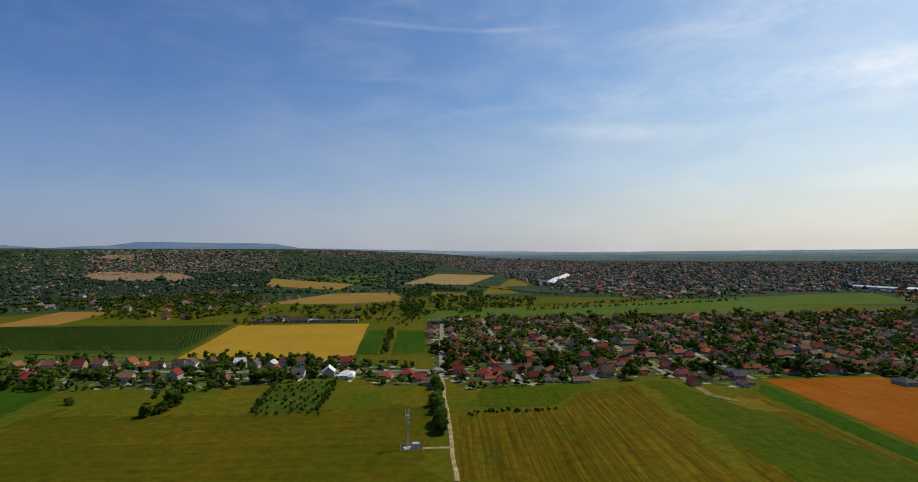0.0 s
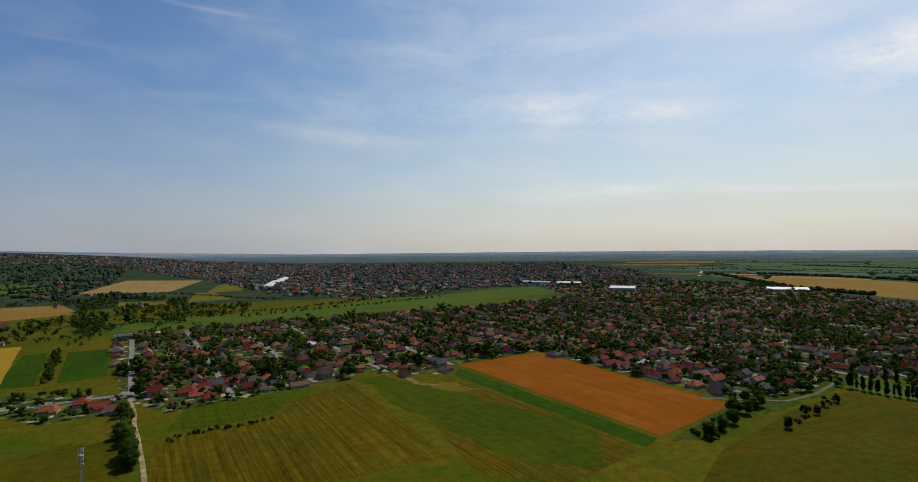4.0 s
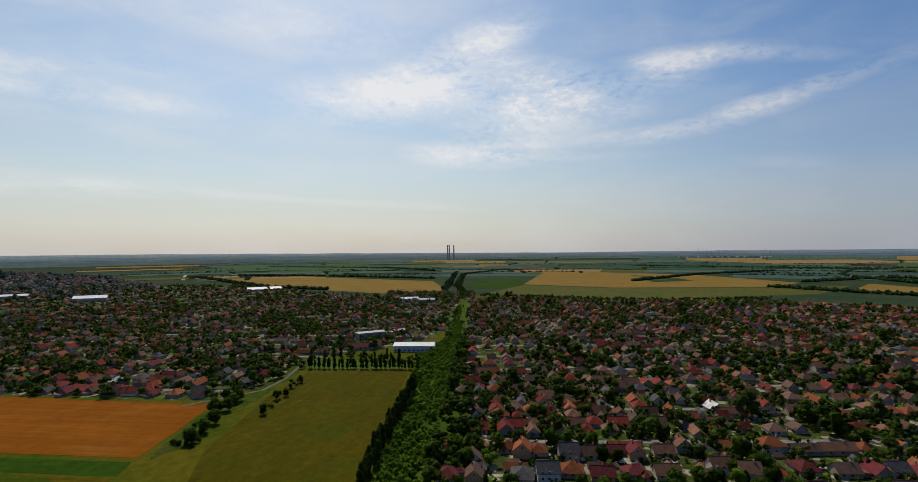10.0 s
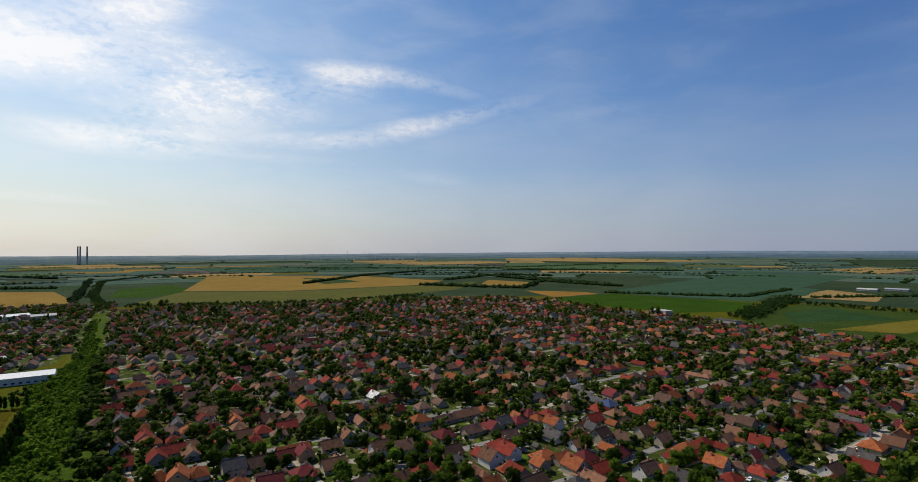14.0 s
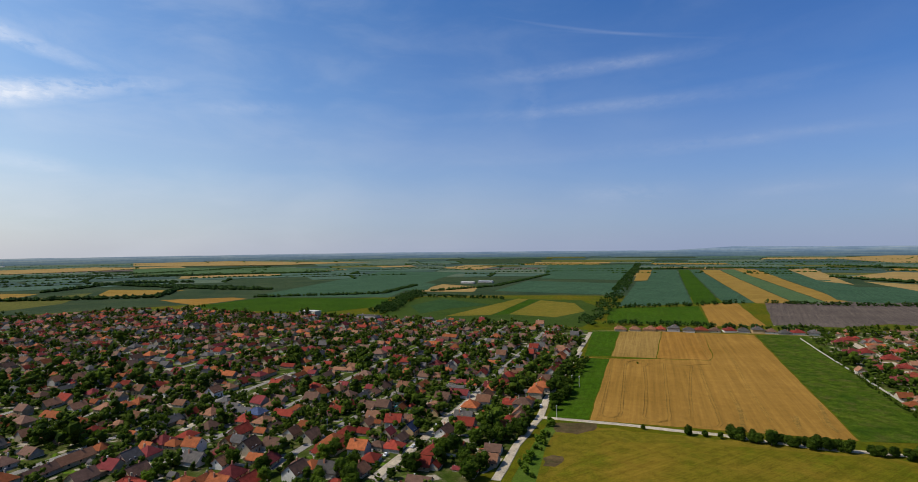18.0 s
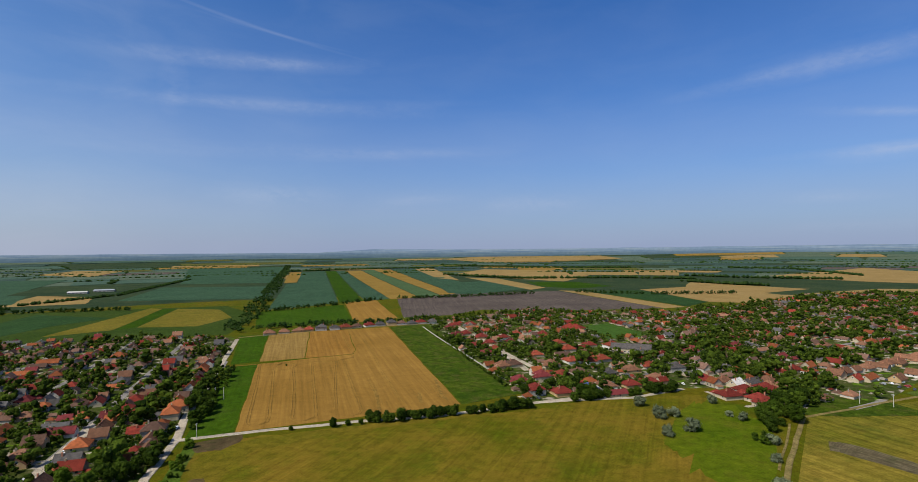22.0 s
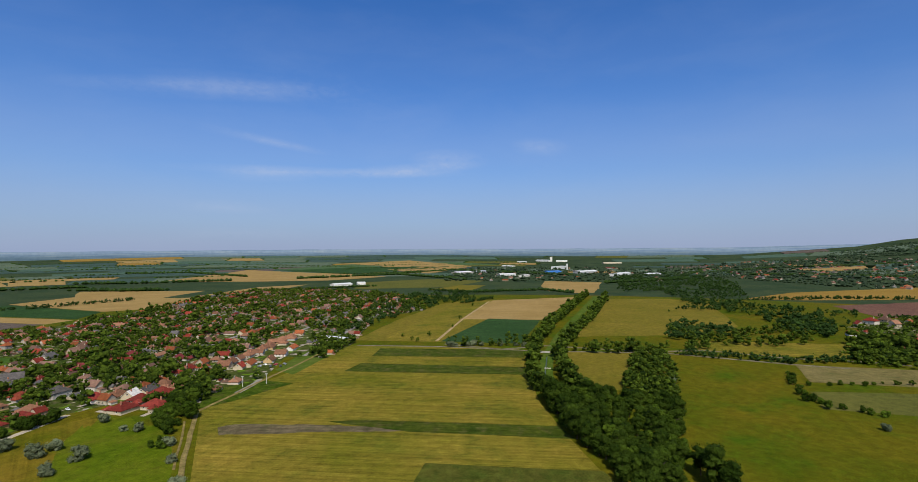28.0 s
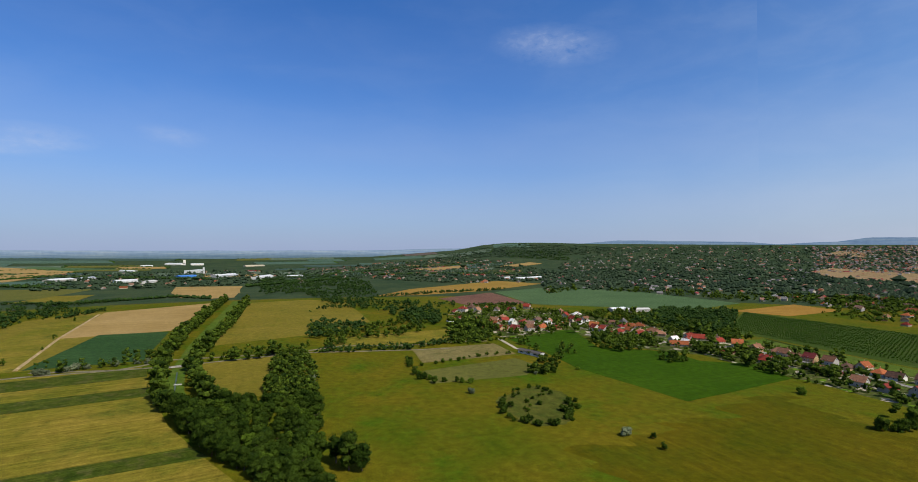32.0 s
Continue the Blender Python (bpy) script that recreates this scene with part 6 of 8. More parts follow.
tree_row(['dark_tree', 'tree'], "trees at the estate corner", [(-256, -271), (-290, -303), (-330, -335)], 4.5, 5, 1.1, 15)
tree_row(['dark_tree', 'dark_bush'], "trees at the estate corner", [(-225, -249), (-267, -280)], 5, 3, 1.1, 16)
tree_row(['dark_tree', 'tree'], "trees along the track", [(-19, 437), (-16, 378), (-13, 349), (-11, 309)], 6, 1.2, 0.95, 17)
tree_row(['tree', 'dark_tree', 'dark_bush'], "thicket in the meadow", [(-223, 386), (-206, 378), (-226, 415), (-208, 421), (-195, 444)], 4.5, 3.5, 1.0, 18)
tree_row(['bush', 'dark_bush'], "bushes in the meadow", [(-218, 354), (-208, 356), (-205, 369)], 4, 1.5, 1.8, 19)
tree_row(['bush'], "bushes in the meadow", [(-288, 381), (-283, 386)], 5, 1, 1.5, 20)
tree_row(['bush', 'dark_bush'], "hedge between plots", [(3, 353), (25, 359), (68, 361)], 2.2, 2.2, 0.5, 21)
tree_row(['bush', 'dark_bush', 'fruit'], "hedge round a small orchard", [(-154, 435), (-143, 357)], 3.2, 1.0, 0.75, 91)
tree_row(['bush', 'dark_bush', 'fruit'], "hedge round a small orchard", [(-106, 444), (-99, 361)], 3.0, 1.0, 0.8, 92)
tree_row(['tree', 'dark_tree'], "row between green plots", [(-82, 561), (-86, 636), (-96, 725)], 6, 2, 0.8, 22)
tree_row(['dark_bush', 'tree', 'bush', 'bush'], "trees at the wheat corner", [(278, 204), (272, 188), (285, 195), (319, 206), (350, 212), (375, 215)], 4.5, 3.0, 0.9, 23)
tree_row(['dark_tree', 'bush'], "bushes along a field edge", [(331, 178), (356, 181), (393, 187), (428, 189)], 6, 2, 0.7, 24)
tree_row(['tree', 'dark_tree', 'bush'], "gardens behind the row", [(-391, 450), (-339, 433), (-310, 423), (-286, 436), (-257, 443)], 6, 2, 0.65, 25)
tree_row(['dark_tree', 'bush'], "bushes in the meadow", [(-520, 354), (-479, 364), (-481, 389)], 4, 4, 1.1, 26)
tree_row(['bush', 'tree'], "bushes in the crop", [(-415, 366), (-410, 395)], 4, 1.5, 1.0, 27)
tree_row(['bush'], "bushes in the meadow", [(-292, 384), (-289, 388)], 4, 1, 1.6, 28)
tree_row(['bush', 'dark_bush'], "hedge round a plot", [(-521, 133), (-468, 125), (-416, 126), (-416, 144), (-400, 170)], 8, 2, 1.3, 29)
tree_row(['bush', 'dark_bush'], "hedge round a plot", [(-482, 137), (-500, 192), (-509, 250)], 7, 2, 0.9, 30)
tree_row(['dark_bush', 'tree'], "trees beside the shed", [(-413, 226), (-419, 244), (-462, 273)], 4, 2, 0.85, 31)
tree_row(['bush'], "bushes in the meadow", [(-417, 268), (-421, 273)], 5, 1, 0.9, 32)
tree_row(['dark_bush', 'bush', 'dark_bush'], "thicket on a bare knoll", [(-345, 158), (-319, 151), (-306, 154), (-293, 156), (-293, 167), (-292, 179), (-313, 195), (-336, 208)], 3.6, 2.6, 1.05, 33)
tree_row(['bush', 'dark_bush'], "thicket on a bare knoll", [(-358, 167), (-372, 185), (-375, 202), (-365, 209), (-348, 187), (-328, 168), (-316, 170)], 4.2, 3.0, 0.7, 76)
tree_row(['dark_bush'], "lone bushes in the meadow", [(-250, 211), (-238, 210), (-230, 202)], 9, 0.5, 1.0, 34)
tree_row(['tree', 'dark_tree'], "trees beside the gardens", [(91, -352), (98, -406), (100, -440), (104, -481), (106, -516)], 6, 3, 0.8, 35)
tree_row(['tree', 'light_tree', 'dark_tree'], "trees at the street corner", [(134, -276), (122, -284), (104, -289), (100, -313)], 6, 4, 0.8, 36)
tree_row(['dark_bush', 'bush'], "hedge along the country road", [(-583, 46), (-589, 118), (-586, 201), (-593, 312)], 4.5, 1.5, 0.9, 37)
tree_row(['dark_bush', 'dark_tree'], "hedge at the edge of the estate", [(-112, -665), (-117, -496), (-124, -389)], 4.5, 1.2, 0.4, 38)
tree_row(['tree', 'dark_tree'], "trees beyond the estate", [(-164, -806), (-227, -846), (-299, -826), (-388, -803)], 6, 3, 0.8, 39)
tree_row(['tree', 'dark_tree'], "trees in the meadow corner", [(-743, 59), (-672, 78), (-710, 128), (-756, 175), (-857, 260)], 7, 6, 1.0, 40)
tree_row(['dark_tree', 'tree'], "trees along the stream", [(-80, 760), (-84, 895), (-90, 1092), (-134, 1408)], 9, 9, 0.5, 41)
tree_row(['dark_tree', 'tree'], "trees behind the wheat", [(-356, 823), (-248, 834), (-139, 853)], 7, 4, 1.0, 42)
tree_row(['tree', 'dark_tree'], "trees along the field road", [(104, -386), (109, -427), (112, -474), (116, -520)], 4.5, 3, 0.95, 43)
tree_row(['tree', 'dark_tree'], "trees at the road corner", [(118, -273), (109, -289), (99, -301)], 5, 6, 0.9, 44)
tree_row(['tree', 'dark_tree'], "trees in the wet meadow", [(-600, 60), (-672, 105), (-657, 147), (-729, 205)], 5, 7, 1.05, 45)
tree_row(['tall_light', 'dark_tree'], "trees beside the village road", [(-587, 205), (-640, 238), (-623, 247)], 4.5, 6, 0.9, 46)
tree_row(['dark_tree', 'dark_bush'], "trees beside the plots", [(-556, 286), (-452, 251), (-473, 284), (-518, 324)], 6, 4, 0.8, 47)
tree("silver", -197, -327, 1.25, "silver bushes")
tree("silver", -196, -301, 1.56, "silver bushes")
tree("silver", -206, -302, 1.25, "silver bushes")
tree("silver", -182, -272, 1.25, "silver bushes")
tree("silver", -200, -276, 1.5, "silver bushes")
tree("silver", -249, -320, 1.12, "silver bushes")
tree("silver", -241, -293, 0.75, "silver bushes")
tree("silver", -243, -284, 1.0, "silver bushes")
tree("silver", -253, -273, 1.0, "silver bushes")
tree("silver", -231, -247, 1.12, "silver bushes")
tree("silver", -189, -198, 1.12, "silver bushes")
tree("silver", -270, -295, 1.12, "silver bushes")
for x, y in [(-213, -226), (-231, -246), (-248, -266), (-264, -286), (-271, -301)]:
    tree("silver", x, y, rng.uniform(0.7, 1.0), "silver bushes")
tree("silver", -376, 147, 0.88, "silver bushes")
tree("silver", -259, 200, 1.12, "silver bushes")
tree("silver", -414, 223, 0.62, "silver bushes")
tree("silver", -456, 33, 1.25, "silver bushes")
tree("tall", -266, 38, 1.15)
tree("tall", -277, 33, 0.9)
tree("tall", -263, 44, 0.95)
tree("tall", -264, 14, 1.1)
for x, y in [(-591, -204), (-594, -197), (-592, -186), (-598, -183), (-592, -168), (-595, -154), (-601, -133), (-602, -125), (-605, -114), (-620, -114)]:
    tree("tall_light", x, y, rng.uniform(0.55, 0.85), "trees along a field road")
for x, y in [(-604, -35), (-604, -29), (-599, -22), (-600, -13), (-595, -6), (-595, 4), (-595, 12), (-594, 35), (-619, 42)]:
    tree("tall_light", x, y, rng.uniform(0.6, 0.95), "trees beside the country road")
for x, y in [(-604, -269), (-585, -249), (-578, -239), (-616, -239), (-698, -235), (-779, -250), (-968, -285), (-1004, -338)]:
    tree("dark_tree", x, y, rng.uniform(0.55, 0.85), "lone trees in the stubble")
CANAL_WOOD = [(-318, -29), (-372, -53), (-411, -38), (-386, -5), (-549, 3), (-588, 34), (-489, 41), (-336, 30), (-272, 26), (-235, 25), (-221, 10), (-244, 2)]
GREEN_BELT = [(781, 101), (633, 97), (533, 107), (358, 87), (257, 74), (214, 69), (225, 45), (263, 49), (416, 60), (686, 85), (787, 93)]
BELT_EDGE = [(686, 85), (416, 60), (263, 49), (225, 45), (232, 36), (276, 38), (423, 46), (592, 62)]
BELT_FAR = [(608, 97), (615, 85), (1026, 120), (1022, 128)]
SOUTH_BELT = [(140, -742), (144, -1034), (243, -2192), (355, -3566), (394, -3567), (279, -2190), (193, -1151), (168, -761)]
WEST_WOOD = [(-1365, -23), (-1393, 79), (-1078, 120), (-975, 164), (-1256, 247), (-1867, 334), (-2248, 250), (-2507, 169), (-2052, -35)]
WET_WOOD = [(-962, 65), (-934, 167), (-793, 217), (-793, 285), (-1011, 364), (-1102, 249), (-1119, 188), (-1138, 127)]
ROAD_WOOD = [(-669, 45), (-791, 54), (-801, 134), (-725, 130), (-677, 76)]
VILLAGE_EDGE_WOOD = [(-755, 184), (-953, 243), (-903, 291), (-721, 232)]
LIGHT_WOOD = [(-596, 207), (-704, 249), (-699, 278), (-570, 245), (-558, 208)]
VILLAGE_WOOD = [(-612, -351), (-768, -353), (-958, -346), (-1111, -321), (-1256, -393), (-1197, -491), (-915, -467), (-689, -405)]
PITCH = [(-323, -681), (-369, -692), (-371, -590), (-306, -575)]
HILL_WOOD = [(-3402, 1623), (-3015, 1882), (-3609, 2253), (-3842, 1782)]
SHRUB_BELT = [(87, -273), (89, -323), (88, -333), (75, -237), (84, -235)]
ORCHARD = [(-540, 586), (-647, 727), (-699, 793), (-349, 790), (-318, 588), (-528, 600), (-501, 598)]
ORCHARD_WOOD = [(-660, 522), (-785, 688), (-704, 784), (-531, 582), (-537, 537)]
SMALL_ORCHARD = [(-139, 351), (-153, 433), (-103, 446), (-95, 350)]
SLOPE_TREES = [(-549, 1254), (-1012, 2612), (-1497, 4376), (-760, 4689), (-106, 3901), (-150, 2453), (-134, 1408), (-190, 1168), (-281, 1114), (-415, 1104)]
WORKS_TREES = [(-1697, -607), (-1737, -314), (-1838, 142), (-2760, 213), (-3074, -212), (-2687, -962)]
HILL_TOP = [(-3792, 1124), (-3445, 1597), (-3339, 2222), (-3623, 2754), (-3936, 2500), (-4170, 2163), (-4227, 1789), (-4278, 1426)]
TOWN_WOOD = [(548, -784), (601, -927), (666, -1092), (708, -1238), (634, -1160), (554, -928), (487, -759)]
HEDGES_NORTH = [
    [(-347, 803), (-137, 839), (-63, 854)],
    [(-82, 856), (-117, 1095), (-134, 1408), (-270, 1663)],
    [(-185, 1735), (28, 1640), (177, 1364), (249, 1264)],
    [(-19, 1007), (213, 1036), (399, 1125), (648, 1195)],
    [(124, 962), (364, 1031), (588, 1102)],
    [(-640, 1480), (-354, 1400)],
    [(2246, 1295), (2158, 837), (1977, 341)],
    [(2075, 1390), (1502, 779), (1412, 548)],
    [(1398, 215), (1898, 266), (2580, 337)],
    [(1233, 143), (1626, 206), (2320, 268), (2830, 117), (2690, 6)],
    [(3260, 1690), (3105, 848), (2727, 469)],
    [(1239, 108), (1131, -227), (1168, -520)],
]
HEDGES_EAST = [
    [(1815, -365), (2273, -729), (2552, -1136)],
    [(1543, -667), (1359, -781), (1249, -870), (1589, -1218)],
    [(1754, -871), (2000, -1285), (1742, -1361)],
    [(2033, -1170), (1320, -1126), (1158, -1159)],
    [(3243, -653), (2694, -1550), (2628, -2634)],
    [(1839, -1193), (1579, -1181), (1233, -1165)],
    [(1009, -953), (879, -1045), (752, -1143), (825, -1441)],
    [(543, -862), (633, -1054), (565, -1093), (393, -1092)],
    [(661, -1244), (566, -1471), (594, -2175)],
    [(159, -978), (4, -1080), (-66, -1151)],
    [(310, -2798), (-201, -2928), (-484, -2913)],
    [(129, -769), (28, -789), (-68, -784), (-131, -796)],
]
HEDGES_SOUTH = [
    [(2426, -1573), (2242, -1808), (1793, -2214)],
    [(-1241, -1727), (-1322, -1555), (-1530, -1351)],
    [(-1038, -1444), (-1063, -1306), (-1118, -1202)],
    [(-1077, -951), (-1278, -846), (-1412, -721)],
    [(-1847, -2237), (-1998, -2017), (-1765, -1478)],
    [(-1692, -1192), (-2072, -948), (-1792, -549)],
    [(-2058, -1050), (-2566, -848), (-2178, -208)],
    [(-1257, -416), (-1388, -212), (-1309, -125)],
    [(-405, -2164), (-595, -1790), (-944, -1688), (-1143, -1546)],
    [(-595, -3315), (-931, -2804), (-1449, -2469)],
    [(-547, -1191), (-697, -1082), (-884, -1044)],
]
HEDGES_WEST = [
    [(-113, -1165), (-190, -1150), (-429, -1185)],
    [(-1225, 234), (-1303, 434), (-1348, 625)],
    [(-590, 49), (-566, 148), (-595, 199)],
    [(-981, 377), (-940, 494)],
    [(-1312, -514), (-1239, -372), (-1306, -308)],
    [(-1003, -317), (-1122, -283)],
    [(-1707, -67), (-2021, 207)],
    [(-2344, 447), (-2361, 787), (-2132, 1106)],
    [(-2409, 247), (-3047, 721), (-3160, 1296)],
]
HILL_VILLAGE = [(-1138, 639), (-1273, 847), (-866, 974), (-683, 1043), (-894, 1014), (-562, 1031), (-605, 1475), (-1497, 4376), (-2282, 4190), (-2710, 3829), (-3329, 3338), (-3683, 2740), (-2910, 1761), (-1698, 941)]
FAR_CITY = [(-1502, 4539), (-1018, 4037), (-190, 3820), (175, 2373), (266, 1351), (403, 1138), (676, 1240), (897, 1298), (1076, 1235), (1073, 994), (1497, 1104), (2226, 1970), (2789, 3232), (399, 4773), (1131, 4655), (-451, 4769)]
WEST_SLOPE = [(-2264, 156), (-2087, 340), (-1692, 567), (-1427, 620), (-2050, 1364), (-3255, 1509), (-3730, 1252), (-3742, 813), (-3174, 249)]
LOWER_HILL = [(-623, 882), (-448, 870), (-396, 945), (-403, 1088), (-557, 1448), (-845, 1642), (-1230, 1741)]
FARM_TREES = [(-405, 924), (-309, 908), (-150, 896), (-53, 871), (-60, 987), (-136, 1091), (-260, 1042), (-397, 1074)]
STREAM_TREES = [(-111, 891), (-52, 856), (146, 1044), (177, 1227), (59, 1198), (55, 1445), (-102, 1683), (-151, 1458), (-123, 1133)]
ROW_FRONT = [(-548, 369), (-488, 366), (-495, 414), (-538, 458), (-573, 414)]
FIELD_GROVE = [(-424, 365), (-415, 390), (-436, 419), (-440, 385)]
ROW_GROVE = [(-453, 438), (-422, 433), (-409, 446), (-445, 474), (-482, 467)]
ROW_BACK = [(-724, 478), (-665, 533), (-580, 533), (-467, 523), (-557, 625), (-637, 605), (-748, 600), (-797, 560)]
SHED_GROVE = [(-415, 215), (-406, 240), (-440, 263), (-438, 237)]
POPLAR_GROVE = [(-597, 204), (-600, 265), (-668, 299), (-723, 298), (-711, 245)]
LOW_GROVE = [(-357, 417), (-329, 426), (-351, 455), (-374, 443)]
STREET_TREES = [(-259, 535), (-224, 518), (-196, 513), (-150, 512), (-153, 522), (-207, 541), (-236, 546), (-273, 563)]
INDUSTRY_EDGE = [(897, 1064), (862, 935), (1225, 553), (1200, 360), (1387, 626), (1607, 935), (1529, 1416), (1159, 1375)]
GAP = [(612, 102), (620, 90), (1022, 128), (1136, 219), (1227, 336), (1348, 355), (1334, 128), (811, 79), (609, 64), (605, 71), (805, 90), (1148, 124), (1138, 143), (793, 111), (616, 95)]

# ---------------------------------------------------------------- woods, orchards, gardens
for poly, kinds, dense, size, seed, group in ((CANAL_WOOD, ["tall", "tall_light", "tall"], 250, 0.74, 51, "canal wood"),
                                              (SHRUB_BELT, ["bush", "dark_bush", "light_tree"], 420, 0.6, 53, "scrub beside a road")):
    for x, y in zip(*scatter(poly, dense, seed, False)):
        tree(kinds[int(rng.integers(len(kinds)))], x, y, size * rng.uniform(0.75, 1.15), group)
bx, by = scatter(GREEN_BELT, 760, 52, False)
joined("green_belt", "dense bright green scrub along an embankment", "scrub", bx, by, 0.5 * rng.lognormal(0, 0.25, len(bx)), 2, "belt")
bx, by = scatter(BELT_EDGE, 210, 84)
joined("garden_trees", "green trees between an embankment and gardens", "trees", bx, by, 0.85 * rng.lognormal(0, 0.25, len(bx)), 2, "stuff")
bx, by = scatter(BELT_FAR, 160, 54, False)
joined("green_belt", "dense green scrub along a railway", "scrub", bx, by, 0.6, 2, "belt")
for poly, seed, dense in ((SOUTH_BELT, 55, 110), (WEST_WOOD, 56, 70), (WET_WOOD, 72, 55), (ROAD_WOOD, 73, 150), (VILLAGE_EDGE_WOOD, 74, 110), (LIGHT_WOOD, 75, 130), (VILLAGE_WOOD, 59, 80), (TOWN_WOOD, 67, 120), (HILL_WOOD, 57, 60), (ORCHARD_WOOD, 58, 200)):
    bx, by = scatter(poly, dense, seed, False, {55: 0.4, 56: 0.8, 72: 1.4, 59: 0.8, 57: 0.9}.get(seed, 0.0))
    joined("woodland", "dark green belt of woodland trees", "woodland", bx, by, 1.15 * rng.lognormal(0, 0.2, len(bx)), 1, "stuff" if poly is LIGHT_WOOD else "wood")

for poly, seed, dense, size in ((ROW_FRONT, 101, 170, 0.95), (FIELD_GROVE, 102, 190, 0.8), (ROW_GROVE, 103, 110, 0.95), (ROW_BACK, 104, 75, 1.1), (SHED_GROVE, 105, 240, 0.75), (POPLAR_GROVE, 106, 150, 1.25), (LOW_GROVE, 107, 150, 0.8), (STREET_TREES, 108, 120, 0.95)):
    bx, by = scatter(poly, dense, seed)
    joined("garden_trees", "dark green trees round a row of village houses", "trees", bx, by, size * rng.lognormal(0, 0.25, len(bx)), 2, "stuff")

# orchard in straight rows
c4, s4 = math.cos(radians(-3)), math.sin(radians(-3))
u, v = np.meshgrid(np.arange(-1000, 200, 4.2), np.arange(400, 1000, 8.0))
ox, oy = (u * c4 - v * s4).ravel(), (u * s4 + v * c4).ravel()
ok = inside(ox, oy, ORCHARD)
joined("orchard", "long straight rows of dark green orchard trees", "orchard", ox[ok], oy[ok], 0.38, 1, "orchard")
u, v = np.meshgrid(np.arange(-300, 0, 7.0), np.arange(250, 480, 7.5))
ox, oy = (u + v * 0.1).ravel(), v.ravel()
ok = inside(ox, oy, SMALL_ORCHARD) & (rng.random(ox.shape) < 0.8)
for x, y in zip(ox[ok], oy[ok]):
    tree("fruit", x + rng.normal() * 0.4, y + rng.normal() * 0.4, rng.uniform(0.55, 1.0), "small orchard")

for k, line in enumerate(HEDGES_NORTH + HEDGES_EAST + HEDGES_SOUTH + HEDGES_WEST):
    far = min(math.hypot(*p) for p in line)
    thin = 1.7 if k < 6 else 1.0
    pts = np.array(along(line, (3.4 if far < 1500 else 4.6) * thin, 5.0, 200 + k))
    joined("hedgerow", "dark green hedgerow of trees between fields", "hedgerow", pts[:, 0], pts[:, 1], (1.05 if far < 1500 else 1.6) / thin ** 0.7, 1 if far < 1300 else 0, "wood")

field("garden_ground", "garden", "gardens and yards beside a railway", 0.02, GAP, category="gardens")
field("garden_ground", "garden", "yards and works at the edge of town", 0.02, INDUSTRY_EDGE, category="gardens")
for px, py in zip(*scatter(PITCH, 2000, 71, False)):
    take(px, py, 3.0)
FRONT_ROW = [(-385, -362), (-504, -404), (-650, -444), (-575, -383), (-479, -335), (-428, -336), (-415, -294), (-362, -311)]
for px, py in zip(*scatter(FRONT_ROW, 1500, 77, False)):
    take(px, py, 2.5)
# streets and the houses past those built singly
all_lots = []
for poly, turn, gap, lot, seed, empty in ((TOWN, -84, 60, 16, 11, 0.10), (NORTH_VILLAGE, 92, 66, 18, 12, 0.2), (WEST_VILLAGE, 14, 66, 20, 14, 0.4), (ESTATE, 94, 58, 20, 15, 0.6), (GAP, -84, 62, 18, 16, 0.4), (INDUSTRY_EDGE, 92, 90, 26, 17, 0.5)):
    rows = lots(poly, turn, gap, lot, seed, poly is not ESTATE, 5.0, empty)
    keep = []
    for x, y, a, s in rows:
        i, j = int((x + HALF) / CELL), int((y + HALF) / CELL)
        if 0 < i < taken.shape[0] and 0 < j < taken.shape[1] and not taken[i - 1:i + 2, j - 1:j + 2].any():
            keep.append((x, y, a, s))
            take(x, y, 5.0 * s)
    all_lots.append(np.array(keep))
row = []
for x, y in [(-663, 310), (-706, 338), (-657, 323), (-709, 365), (-743, 328), (-692, 396), (-906, 383), (-875, 392), (-814, 488), (-744, 456), (-770, 355), (-666, 350), (-866, 349), (-723, 392), (-889, 331), (-858, 298), (-926, 362), (-867, 422), (-887, 460), (-644, 443), (-616, 441), (-663, 486), (-649, 497), (-619, 487), (-616, 499), (-584, 441), (-560, 455), (-574, 486), (-549, 477), (-503, 451), (-481, 446), (-490, 466), (-506, 500), (-463, 479), (-488, 510), (-432, 459), (-427, 464), (-452, 503), (-431, 501), (-383, 462), (-409, 512), (-393, 506), (-359, 455)]:
    if free(np.array([x]), np.array([y]))[0]:
        row.append((x, y, 40 + 90 * rng.integers(2) + rng.normal() * 8, rng.uniform(0.95, 1.2)))
        take(x, y, 5.0)
all_lots.append(np.array(row))
for k, rows in enumerate(all_lots):
    joined_houses("village_houses", "many small houses with red, orange, brown and grey tiled roofs", rows[:, 0], rows[:, 1], rows[:, 2], rows[:, 3])

